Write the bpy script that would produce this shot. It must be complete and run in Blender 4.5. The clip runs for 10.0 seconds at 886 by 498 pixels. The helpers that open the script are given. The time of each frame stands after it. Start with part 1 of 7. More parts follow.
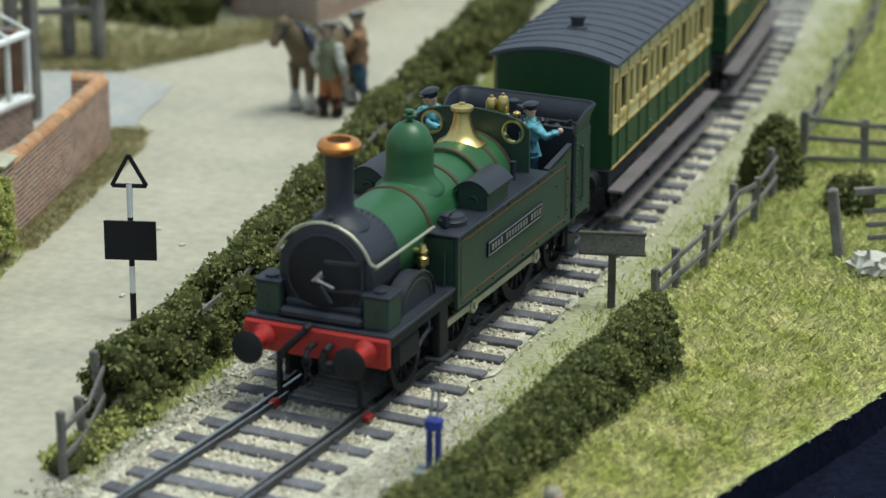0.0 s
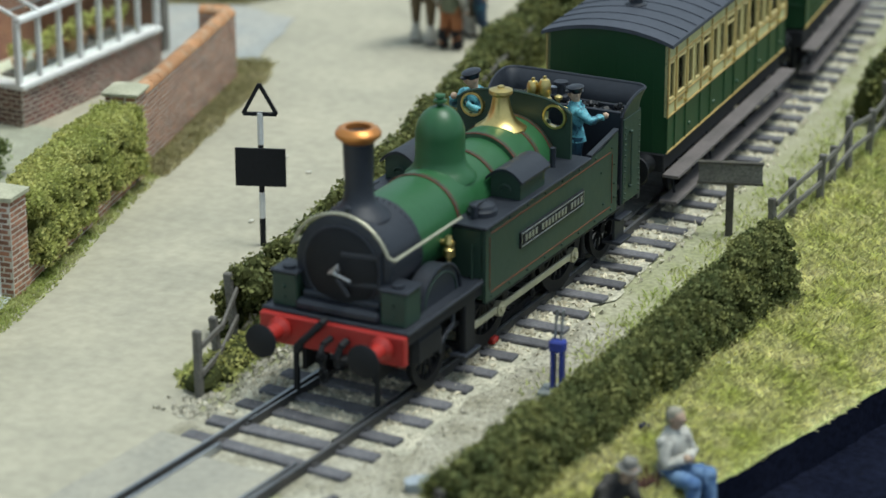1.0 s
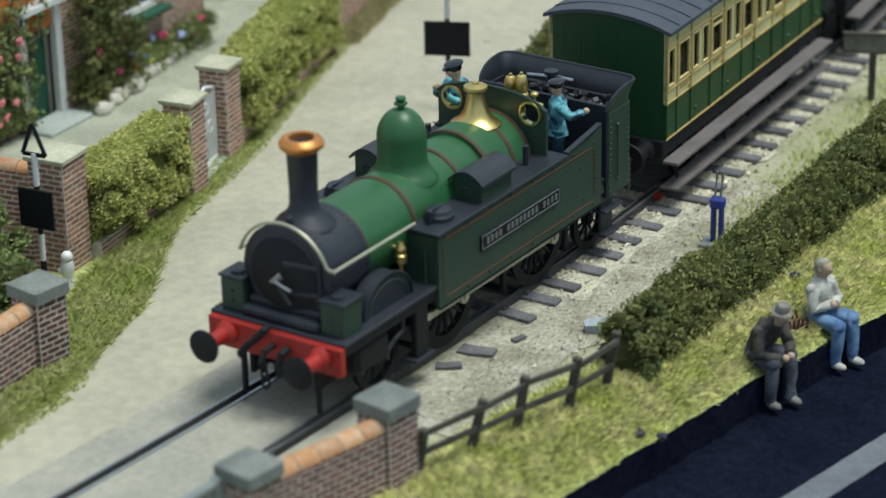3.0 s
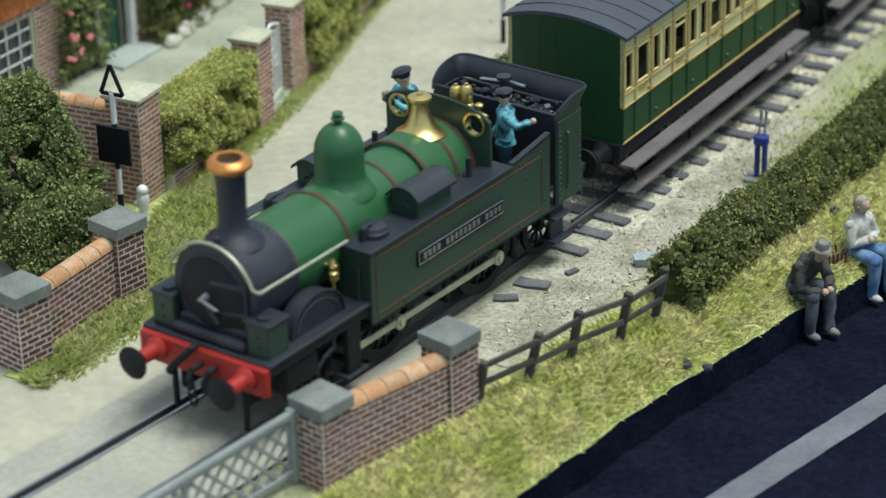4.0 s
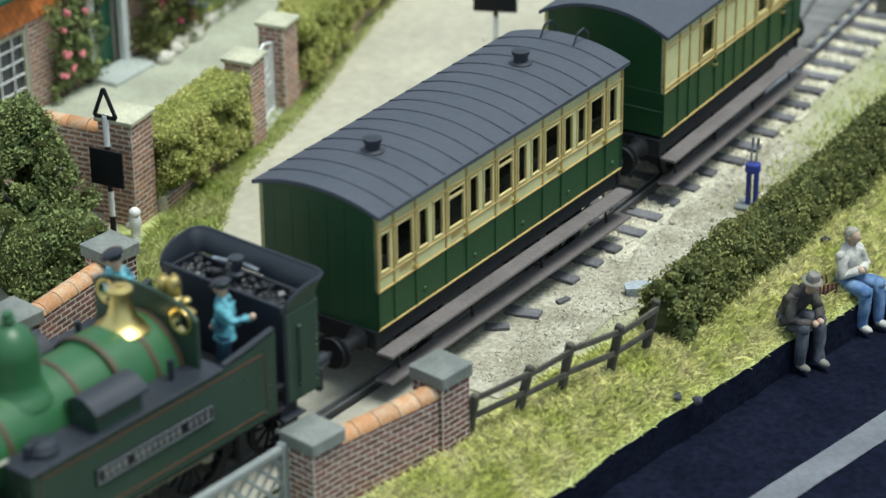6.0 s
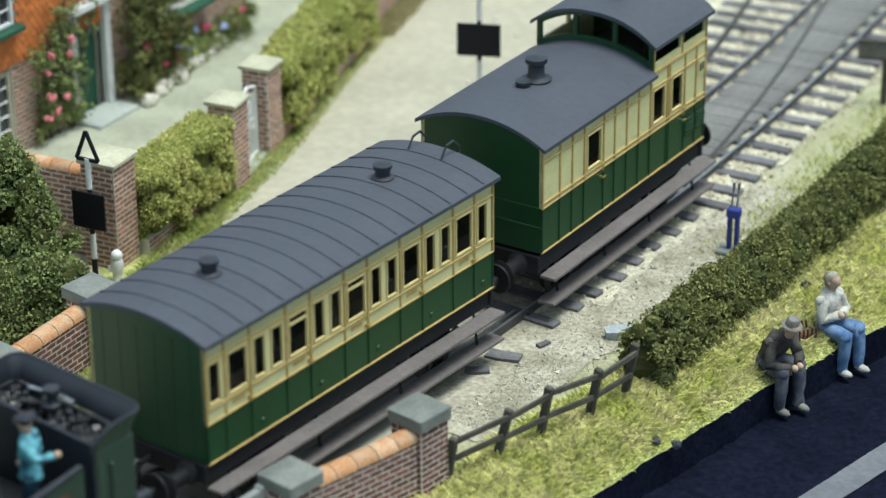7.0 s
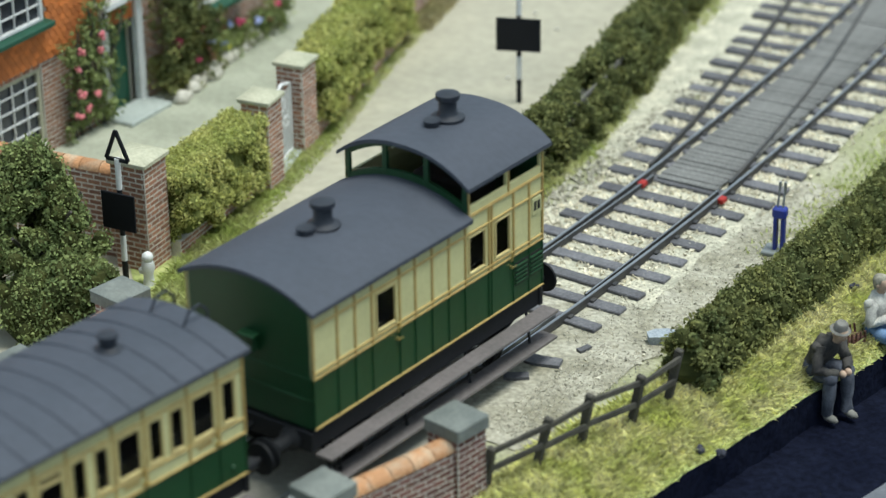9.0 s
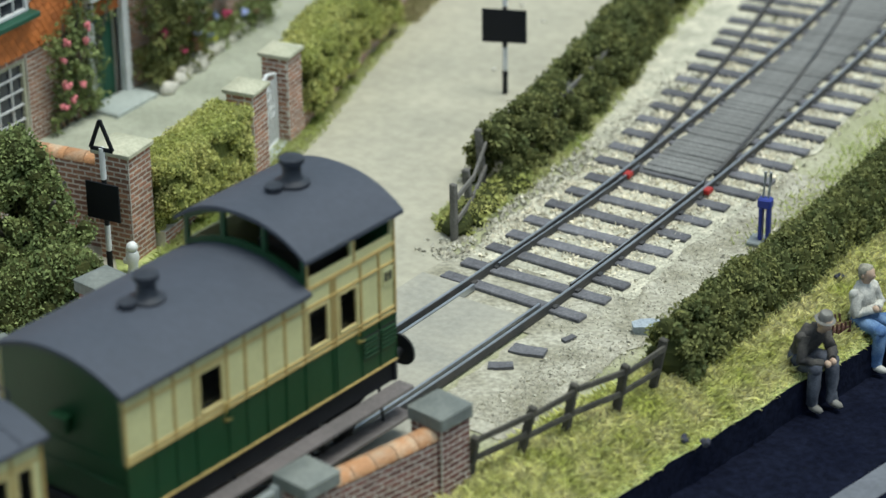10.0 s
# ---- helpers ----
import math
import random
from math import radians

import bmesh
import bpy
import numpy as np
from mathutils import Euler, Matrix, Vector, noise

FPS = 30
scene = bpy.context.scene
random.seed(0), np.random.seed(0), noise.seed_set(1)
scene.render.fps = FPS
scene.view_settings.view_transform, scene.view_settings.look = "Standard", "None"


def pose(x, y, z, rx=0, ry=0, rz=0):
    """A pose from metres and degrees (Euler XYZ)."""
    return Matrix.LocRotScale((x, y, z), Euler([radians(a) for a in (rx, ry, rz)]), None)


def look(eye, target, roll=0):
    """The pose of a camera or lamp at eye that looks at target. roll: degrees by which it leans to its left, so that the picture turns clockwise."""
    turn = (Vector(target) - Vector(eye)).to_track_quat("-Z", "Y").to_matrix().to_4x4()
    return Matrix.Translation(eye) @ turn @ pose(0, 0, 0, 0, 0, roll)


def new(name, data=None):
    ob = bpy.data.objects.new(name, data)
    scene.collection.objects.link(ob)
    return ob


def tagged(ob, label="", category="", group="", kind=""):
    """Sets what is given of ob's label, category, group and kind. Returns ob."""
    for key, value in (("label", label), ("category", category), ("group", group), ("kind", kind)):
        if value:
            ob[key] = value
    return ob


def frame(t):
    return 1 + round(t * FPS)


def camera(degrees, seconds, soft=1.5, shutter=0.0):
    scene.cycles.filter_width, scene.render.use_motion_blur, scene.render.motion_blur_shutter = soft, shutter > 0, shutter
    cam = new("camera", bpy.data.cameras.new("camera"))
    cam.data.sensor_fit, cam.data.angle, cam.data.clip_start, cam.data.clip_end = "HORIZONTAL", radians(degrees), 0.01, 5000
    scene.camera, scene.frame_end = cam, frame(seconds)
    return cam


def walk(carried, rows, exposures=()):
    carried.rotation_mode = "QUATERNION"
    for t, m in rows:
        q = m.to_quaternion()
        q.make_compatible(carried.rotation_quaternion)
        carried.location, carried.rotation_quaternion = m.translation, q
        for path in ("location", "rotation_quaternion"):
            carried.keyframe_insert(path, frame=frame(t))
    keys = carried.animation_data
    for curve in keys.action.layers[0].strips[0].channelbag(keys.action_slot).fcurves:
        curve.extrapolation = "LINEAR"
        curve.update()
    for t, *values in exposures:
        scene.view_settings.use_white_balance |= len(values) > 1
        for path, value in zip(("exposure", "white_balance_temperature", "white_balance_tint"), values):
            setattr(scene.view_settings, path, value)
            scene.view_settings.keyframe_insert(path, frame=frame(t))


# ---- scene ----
# Model railway level crossing. All plan numbers below are in "u": one u is U metres.
U = 0.0108
R = 124.8          # radius of the line's curve, centre at (-R, 0)
GAUGE = 1.65

cam = camera(18.31, 10.0, soft=1.4, shutter=0.3)
cam.data.dof.use_dof = True
cam.data.dof.focus_distance = 47.8 * U
cam.data.dof.aperture_fstop = 22
PATH = [
    (0, 19.93, -35.93, 17.16, 26.11, -19.16, 0.24),
    (0.5, 20.36, -36.66, 17.16, 27.02, -19.56, -0.10),
    (1, 20.12, -37.20, 17.37, 28.32, -20.43, -0.17),
    (1.5, 20.20, -37.72, 17.44, 28.54, -21.18, 0.42),
    (2, 20.37, -38.67, 17.93, 29.79, -21.81, -0.56),
    (2.5, 21.16, -39.93, 19.03, 31.37, -22.94, -1.24),
    (3, 21.87, -41.84, 19.88, 31.40, -23.90, -1.26),
    (3.2, 21.94, -42.51, 20.31, 31.87, -24.43, -1.51),
    (4.3, 22.69, -43.63, 22.16, 32.05, -26.87, -1.20),
    (4.5, 22.51, -43.51, 22.32, 31.71, -27.12, -0.89),
    (5, 22.34, -43.52, 22.36, 32.03, -27.05, -0.96),
    (5.5, 22.23, -43.42, 22.52, 32.06, -27.18, -0.87),
    (7, 22.58, -43.32, 22.69, 31.88, -25.97, -0.53),
    (7.5, 22.44, -43.08, 22.58, 31.93, -26.04, -0.81),
    (8, 22.28, -42.76, 22.44, 32.15, -26.07, -0.90),
    (8.5, 22.04, -42.34, 22.37, 32.39, -26.19, -0.98),
    (9, 22.01, -42.23, 22.41, 32.89, -26.26, -1.02),
    (9.5, 21.97, -42.29, 22.37, 32.85, -26.29, -0.88),
    (10, 22.13, -42.18, 22.22, 32.71, -26.26, -0.91),
]


def cam_pose(x, y, z, yaw, pitch, roll):
    return pose(x * U, y * U, z * U, 90 + pitch, 0, yaw) @ pose(0, 0, 0, 0, 0, roll)


walk(cam, [(t, cam_pose(*row)) for t, *row in PATH], exposures=[(0, -0.12), (3.0, -0.12), (4.5, 0.14), (7.0, 0.24), (9.0, 0.08), (10.0, -0.06)])

# ---- light ----
world = bpy.data.worlds.new("hall_light")
scene.world = world
world.use_nodes = True
wn, wl = world.node_tree.nodes, world.node_tree.links
wn["Background"].inputs["Color"].default_value = (0.66, 0.85, 1.0, 1)
wn["Background"].inputs["Strength"].default_value = 0.74
sun_data = bpy.data.lights.new("layout_light", "SUN")
sun_data.energy, sun_data.angle, sun_data.color = 3.6, radians(26), (0.97, 1.0, 0.94)
sun = new("layout_light", sun_data)
sun.matrix_world = look((3.3 * U, 1.0 * U, 11.5 * U), (0, 0, 0))

# ---- materials ----


def mat(name, col, col2=None, rough=0.6, metal=0.0, size=1.0, bump=0.3, mix=(0.35, 0.65), fine=0.12, rand=0.0, island=0.0, spec=0.5, thin=0.0):
    """col and col2 mixed by noise whose blotches are about size u wide; fine grain and relief on top."""
    m = bpy.data.materials.new(name)
    m.use_nodes = True
    nt = m.node_tree
    n, l = nt.nodes, nt.links
    b = n["Principled BSDF"]
    b.inputs["Roughness"].default_value, b.inputs["Metallic"].default_value = rough, metal
    b.inputs["Specular IOR Level"].default_value = spec
    tc = n.new("ShaderNodeTexCoord")
    no = n.new("ShaderNodeTexNoise")
    no.inputs["Scale"].default_value, no.inputs["Detail"].default_value = 1 / (size * U), 5
    l.new(tc.outputs["Object"], no.inputs["Vector"])
    ramp = n.new("ShaderNodeValToRGB")
    ramp.color_ramp.elements[0].position, ramp.color_ramp.elements[1].position = mix
    col2 = col2 or tuple(c * 0.8 for c in col)
    ramp.color_ramp.elements[0].color, ramp.color_ramp.elements[1].color = (*col, 1), (*col2, 1)
    l.new(no.outputs["Fac"], ramp.inputs["Fac"])
    grain = n.new("ShaderNodeTexNoise")
    grain.inputs["Scale"].default_value, grain.inputs["Detail"].default_value = 9 / (size * U), 3
    l.new(tc.outputs["Object"], grain.inputs["Vector"])
    hsv = n.new("ShaderNodeHueSaturation")
    l.new(ramp.outputs["Color"], hsv.inputs["Color"])
    val = n.new("ShaderNodeMapRange")
    val.inputs["From Min"].default_value, val.inputs["From Max"].default_value = 0.3, 0.7
    val.inputs["To Min"].default_value, val.inputs["To Max"].default_value = 1 - fine, 1 + fine
    l.new(grain.outputs["Fac"], val.inputs["Value"])
    last = val.outputs["Result"]
    for amount, kind, out in ((rand, "ShaderNodeObjectInfo", "Random"), (island, "ShaderNodeNewGeometry", "Random Per Island")):
        if amount:
            src, mr, mul = n.new(kind), n.new("ShaderNodeMapRange"), n.new("ShaderNodeMath")
            mr.inputs["To Min"].default_value, mr.inputs["To Max"].default_value = 1 - amount, 1 + amount
            l.new(src.outputs[out], mr.inputs["Value"])
            mul.operation = "MULTIPLY"
            l.new(last, mul.inputs[0])
            l.new(mr.outputs["Result"], mul.inputs[1])
            last = mul.outputs["Value"]
    l.new(last, hsv.inputs["Value"])
    l.new(hsv.outputs["Color"], b.inputs["Base Color"])
    if thin:
        tr, mx = n.new("ShaderNodeBsdfTranslucent"), n.new("ShaderNodeMixShader")
        l.new(hsv.outputs["Color"], tr.inputs["Color"])
        mx.inputs["Fac"].default_value = thin
        l.new(b.outputs["BSDF"], mx.inputs[1])
        l.new(tr.outputs["BSDF"], mx.inputs[2])
        l.new(mx.outputs["Shader"], n["Material Output"].inputs["Surface"])
    rr = n.new("ShaderNodeMapRange")
    rr.inputs["To Min"].default_value, rr.inputs["To Max"].default_value = max(rough - 0.1, 0.05), min(rough + 0.12, 1)
    l.new(no.outputs["Fac"], rr.inputs["Value"])
    l.new(rr.outputs["Result"], b.inputs["Roughness"])
    if bump:
        bp = n.new("ShaderNodeBump")
        bp.inputs["Strength"].default_value, bp.inputs["Distance"].default_value = bump, 0.03 * size * U
        l.new(grain.outputs["Fac"], bp.inputs["Height"])
        l.new(bp.outputs["Normal"], b.inputs["Normal"])
    return m


M_LANE = mat("lane_dust", (0.405, 0.38, 0.29), (0.335, 0.318, 0.247), 0.9, size=2.2, bump=0.1, fine=0.10)
M_LANE_GREY = mat("lane_grey", (0.30, 0.32, 0.31), (0.38, 0.37, 0.33), 0.9, size=1.5, fine=0.1)
M_CROSS = mat("crossing_surface", (0.345, 0.33, 0.268), (0.28, 0.273, 0.23), 0.85, size=1.2, fine=0.1)
M_BALLAST = mat("ballast", (0.56, 0.53, 0.41), (0.36, 0.35, 0.27), 0.95, size=0.5, bump=1.0, fine=0.35)
M_GRAVEL = mat("gravel", (0.42, 0.40, 0.32), (0.25, 0.235, 0.17), 0.95, size=0.8, bump=1.0, fine=0.3)
M_STONES = mat("ballast_stones", (0.70, 0.64, 0.49), (0.50, 0.46, 0.36), 0.9, size=0.4, fine=0.2, island=0.3)
M_GRIT = mat("grit", (0.50, 0.47, 0.38), (0.34, 0.325, 0.26), 0.95, size=0.3, fine=0.2, island=0.35)
M_EARTH = mat("earth", (0.37, 0.36, 0.25), (0.27, 0.28, 0.15), 0.95, size=0.8, bump=0.8, fine=0.25)
M_TURF = mat("turf", (0.27, 0.32, 0.10), (0.40, 0.42, 0.17), 0.95, size=0.9, bump=0.8, fine=0.3)
M_FIELD = mat("field_grass", (0.46, 0.53, 0.18), (0.64, 0.62, 0.30), 0.8, size=1.3, bump=0, fine=0.15, island=0.4, spec=0.2, thin=0.4)
M_DRY = mat("dry_grass", (0.42, 0.40, 0.20), (0.55, 0.50, 0.30), 0.85, size=1.0, bump=0, fine=0.15, island=0.25, spec=0.2, thin=0.3)
M_GRASS = mat("static_grass", (0.66, 0.70, 0.25), (0.88, 0.85, 0.50), 0.8, size=0.8, bump=0, fine=0.1, island=0.42, spec=0.2, thin=0.35)
M_GRASS2 = mat("verge_grass", (0.42, 0.50, 0.15), (0.60, 0.61, 0.30), 0.8, size=1.0, bump=0, fine=0.1, island=0.2, spec=0.2, thin=0.4)
M_LEAF = mat("hedge_leaf", (0.105, 0.132, 0.050), (0.240, 0.245, 0.085), 0.75, size=0.45, bump=0, fine=0.15, island=0.22, spec=0.2, thin=0.2)
M_LEAF_L = mat("garden_hedge_leaf", (0.42, 0.455, 0.135), (0.60, 0.585, 0.22), 0.75, size=0.8, bump=0, fine=0.15, island=0.16, spec=0.2, thin=0.35)
M_LEAF_T = mat("tree_leaf", (0.150, 0.200, 0.075), (0.290, 0.340, 0.130), 0.75, size=0.6, bump=0, fine=0.15, island=0.22, spec=0.2, thin=0.2)
# Core colours much darker than the leaves: shade of the foliage gaps, painted in.
M_CORE_SHADE_L = mat("garden_hedge_core_shade", (0.119, 0.140, 0.039), (0.182, 0.196, 0.063), 1.0, size=0.3, spec=0.1)
M_CORE_SHADE = mat("foliage_core_shade", (0.035, 0.042, 0.015), (0.06, 0.065, 0.022), 1.0, size=0.4, spec=0.1)
M_ROAD = mat("black_road", (0.0045, 0.006, 0.014), (0.007, 0.009, 0.019), 0.85, size=1.0, bump=0.8, fine=0.35, spec=0.035)
M_LINE = mat("road_line", (0.135, 0.145, 0.165), (0.105, 0.113, 0.13), 0.8, size=0.8, fine=0.12)
M_RAIL = mat("rail_side", (0.045, 0.048, 0.052), (0.075, 0.07, 0.066), 0.6, 0.3, size=0.5)
M_RAILTOP = mat("rail_head", (0.40, 0.42, 0.44), (0.30, 0.32, 0.34), 0.33, 0.75, size=0.8, fine=0.05, bump=0.05)
M_SLEEPER = mat("sleeper", (0.145, 0.145, 0.155), (0.095, 0.095, 0.105), 0.85, size=0.5, fine=0.25, rand=0.25, bump=0.6)
M_PLANK = mat("dusty_plank", (0.19, 0.19, 0.18), (0.125, 0.125, 0.12), 0.9, size=0.4, fine=0.25, rand=0.1, bump=0.6)
M_BLUESTONE = mat("blue_stone", (0.36, 0.41, 0.45), (0.27, 0.31, 0.35), 0.85, size=0.3, fine=0.2, bump=0.6)
M_BLUEDARK = mat("dark_scatter", (0.03, 0.033, 0.05), (0.06, 0.06, 0.075), 0.8, size=0.1, fine=0.2)
M_BRICK = mat("brick", (0.185, 0.075, 0.058), (0.105, 0.054, 0.048), 0.85, size=0.35, fine=0.2, rand=0.35, island=0.35, bump=0.6)
M_BRICK2 = mat("pale_brick", (0.34, 0.17, 0.105), (0.25, 0.125, 0.085), 0.85, size=0.35, fine=0.2, rand=0.25, island=0.3, bump=0.6)
M_MORTAR = mat("mortar", (0.64, 0.60, 0.53), (0.52, 0.48, 0.42), 0.95, size=0.5, fine=0.15)
M_TERRA = mat("terracotta", (0.43, 0.215, 0.10), (0.46, 0.36, 0.25), 0.8, size=0.35, fine=0.22, mix=(0.45, 0.72), rand=0.15, bump=0.4)
M_CAP = mat("concrete_cap", (0.125, 0.14, 0.13), (0.20, 0.215, 0.195), 0.85, size=0.6, fine=0.12, bump=0.5)
M_CAP2 = mat("stone_cap", (0.46, 0.45, 0.33), (0.36, 0.36, 0.26), 0.85, size=0.6, fine=0.12, bump=0.5)
M_WOOD = mat("weathered_wood", (0.045, 0.042, 0.034), (0.085, 0.078, 0.062), 0.85, size=0.4, fine=0.3, bump=0.7, rand=0.15)
M_WOODG = mat("grey_wood", (0.17, 0.162, 0.142), (0.105, 0.10, 0.088), 0.85, size=0.4, fine=0.25, bump=0.7, rand=0.15)
M_SIGN = mat("sign_black", (0.004, 0.005, 0.008), (0.007, 0.008, 0.011), 0.6, size=0.5, spec=0.3)
M_WHITE = mat("white_paint", (0.72, 0.73, 0.72), (0.6, 0.61, 0.60), 0.6, size=0.5, fine=0.06)
M_GREYP = mat("grey_paint", (0.25, 0.275, 0.27), (0.19, 0.21, 0.205), 0.6, size=0.5, fine=0.08)
M_BLUE = mat("blue_paint", (0.015, 0.03, 0.20), (0.02, 0.04, 0.26), 0.5, size=0.3)
M_STEEL = mat("bare_steel", (0.45, 0.47, 0.50), (0.35, 0.37, 0.40), 0.35, 0.9, size=0.3)
M_RED = mat("red_paint", (0.36, 0.020, 0.014), (0.31, 0.016, 0.012), 0.5, size=0.5, fine=0.05)
M_BLACK = mat("loco_black", (0.013, 0.017, 0.025), (0.019, 0.023, 0.032), 0.5, size=0.8, fine=0.1, bump=0.15)
M_BLACK2 = mat("frame_black", (0.006, 0.007, 0.009), (0.011, 0.012, 0.014), 0.65, size=0.6, fine=0.1, spec=0.3)
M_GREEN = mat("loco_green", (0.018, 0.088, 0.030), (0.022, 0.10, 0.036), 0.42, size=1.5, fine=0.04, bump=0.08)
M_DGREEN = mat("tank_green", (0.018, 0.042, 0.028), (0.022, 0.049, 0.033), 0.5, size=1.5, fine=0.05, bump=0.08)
M_LINING = mat("lining", (0.15, 0.045, 0.022), (0.12, 0.04, 0.02), 0.5, size=0.4)
M_BRASS = mat("brass", (0.70, 0.55, 0.22), (0.60, 0.46, 0.18), 0.34, 1.0, size=0.4, fine=0.05, bump=0.1)
M_COPPER = mat("copper_cap", (0.60, 0.25, 0.07), (0.50, 0.20, 0.06), 0.38, 0.7, size=0.3, fine=0.08)
M_ROD = mat("rod_steel", (0.46, 0.45, 0.33), (0.38, 0.37, 0.28), 0.45, 0.5, size=0.5)
M_COACHG = mat("coach_green", (0.0052, 0.042, 0.0125), (0.0068, 0.049, 0.0155), 0.45, size=1.5, fine=0.05, bump=0.08)
M_CREAM = mat("cream_paint", (0.56, 0.54, 0.28), (0.50, 0.48, 0.245), 0.5, size=0.6, fine=0.05, bump=0.1)
M_FRAME = mat("window_frame", (0.56, 0.47, 0.22), (0.50, 0.41, 0.18), 0.45, size=0.4, fine=0.06, bump=0.1)
M_GOLD = mat("beading", (0.46, 0.33, 0.115), (0.38, 0.26, 0.09), 0.5, size=0.3)
M_ROOF = mat("roof_grey", (0.041, 0.049, 0.066), (0.050, 0.058, 0.077), 0.7, size=1.2, fine=0.08, bump=0.2)
M_STEP = mat("footboard", (0.1500, 0.1312, 0.1275), (0.1125, 0.1013, 0.0975), 0.8, size=0.7, fine=0.15, bump=0.3)
# Near-black stands for shade inside coach, van and louvres; dark fittings share it.
M_DARK = mat("interior_shade_black", (0.010, 0.009, 0.008), (0.016, 0.014, 0.012), 0.7, size=0.5)
M_COAL = mat("coal", (0.008, 0.009, 0.011), (0.018, 0.019, 0.022), 0.4, size=0.2, island=0.3)
M_TILE = mat("hung_tile", (0.52, 0.155, 0.035), (0.42, 0.13, 0.035), 0.8, size=0.5, fine=0.12, rand=0.2, island=0.25, bump=0.4)
M_DOORG = mat("door_green", (0.012, 0.075, 0.045), (0.016, 0.085, 0.05), 0.5, size=0.6)
M_PATH = mat("garden_path", (0.37, 0.385, 0.30), (0.29, 0.305, 0.235), 0.9, size=0.9, fine=0.12)
M_SLABS = mat("paving", (0.38, 0.42, 0.39), (0.32, 0.36, 0.34), 0.85, size=0.7, fine=0.1)
M_PINK = mat("rose_pink", (0.72, 0.24, 0.25), (0.62, 0.17, 0.20), 0.7, size=0.2, island=0.2)
M_MAG = mat("magenta_flower", (0.55, 0.07, 0.16), (0.48, 0.05, 0.13), 0.7, size=0.2, island=0.2)
M_BLUEFL = mat("blue_flower", (0.35, 0.42, 0.70), (0.42, 0.48, 0.72), 0.7, size=0.2, island=0.2)
M_YELFL = mat("yellow_flower", (0.62, 0.58, 0.05), (0.55, 0.5, 0.05), 0.7, size=0.2, island=0.2)
M_ROCK = mat("rockery_stone", (0.60, 0.58, 0.50), (0.48, 0.46, 0.40), 0.9, size=0.3, fine=0.15, island=0.15)
M_FIG_BLUE = mat("overalls_blue", (0.12, 0.40, 0.47), (0.02, 0.075, 0.12), 0.6, size=0.17, fine=0.3, bump=0.6, mix=(0.46, 0.62))
M_JEANS = mat("jeans", (0.045, 0.11, 0.25), (0.15, 0.25, 0.40), 0.8, size=0.18, fine=0.3, bump=0.6)
M_DRESS = mat("dark_coat", (0.085, 0.077, 0.066), (0.026, 0.025, 0.025), 0.85, size=0.3, fine=0.3, bump=0.6)
M_TROUS = mat("dark_trousers", (0.03, 0.036, 0.052), (0.095, 0.105, 0.13), 0.85, size=0.2, fine=0.3, bump=0.6)
M_SHIRT = mat("pale_shirt", (0.55, 0.54, 0.48), (0.30, 0.295, 0.27), 0.8, size=0.25, fine=0.2, bump=0.5)
M_SKIN = mat("painted_face", (0.50, 0.36, 0.26), (0.40, 0.27, 0.19), 0.7, size=0.15)
M_NAVY = mat("navy_trousers", (0.02, 0.04, 0.075), (0.035, 0.14, 0.20), 0.75, size=0.3, fine=0.25, mix=(0.45, 0.75))
M_HAIR = mat("painted_hair", (0.34, 0.32, 0.25), (0.16, 0.15, 0.11), 0.8, size=0.1, fine=0.3)
M_CAPBLACK = mat("cap_black", (0.006, 0.008, 0.014), (0.012, 0.015, 0.022), 0.32, size=0.2)
M_OLIVE = mat("waistcoat", (0.16, 0.17, 0.10), (0.12, 0.13, 0.08), 0.85, size=0.25)
M_RUST = mat("rust_cloth", (0.34, 0.13, 0.05), (0.28, 0.11, 0.045), 0.85, size=0.25)
M_WICKER = mat("wicker", (0.10, 0.035, 0.022), (0.06, 0.028, 0.02), 0.8, size=0.08, fine=0.3, bump=1.0)
M_GREYHAT = mat("grey_felt", (0.20, 0.195, 0.175), (0.12, 0.115, 0.10), 0.85, size=0.2)
M_TAN = mat("tan_jacket", (0.28, 0.16, 0.08), (0.22, 0.13, 0.065), 0.85, size=0.25)
M_HORSE = mat("horse_coat", (0.085, 0.062, 0.032), (0.13, 0.092, 0.048), 0.7, size=0.4)
M_HARNESS = mat("harness", (0.025, 0.035, 0.06), (0.03, 0.04, 0.07), 0.5, size=0.3)
M_LEADGLASS = mat("dark_pane", (0.03, 0.035, 0.045), (0.05, 0.055, 0.065), 0.12, size=0.6, bump=0.02)


def glass_mat():
    m = bpy.data.materials.new("clear_glass")
    m.use_nodes = True
    b = m.node_tree.nodes["Principled BSDF"]
    b.inputs["Base Color"].default_value = (0.9, 0.95, 0.95, 1)
    b.inputs["Roughness"].default_value = 0.06
    b.inputs["Transmission Weight"].default_value = 1.0
    b.inputs["IOR"].default_value = 1.1
    return m


M_GLASS = glass_mat()

# ---- mesh building ----


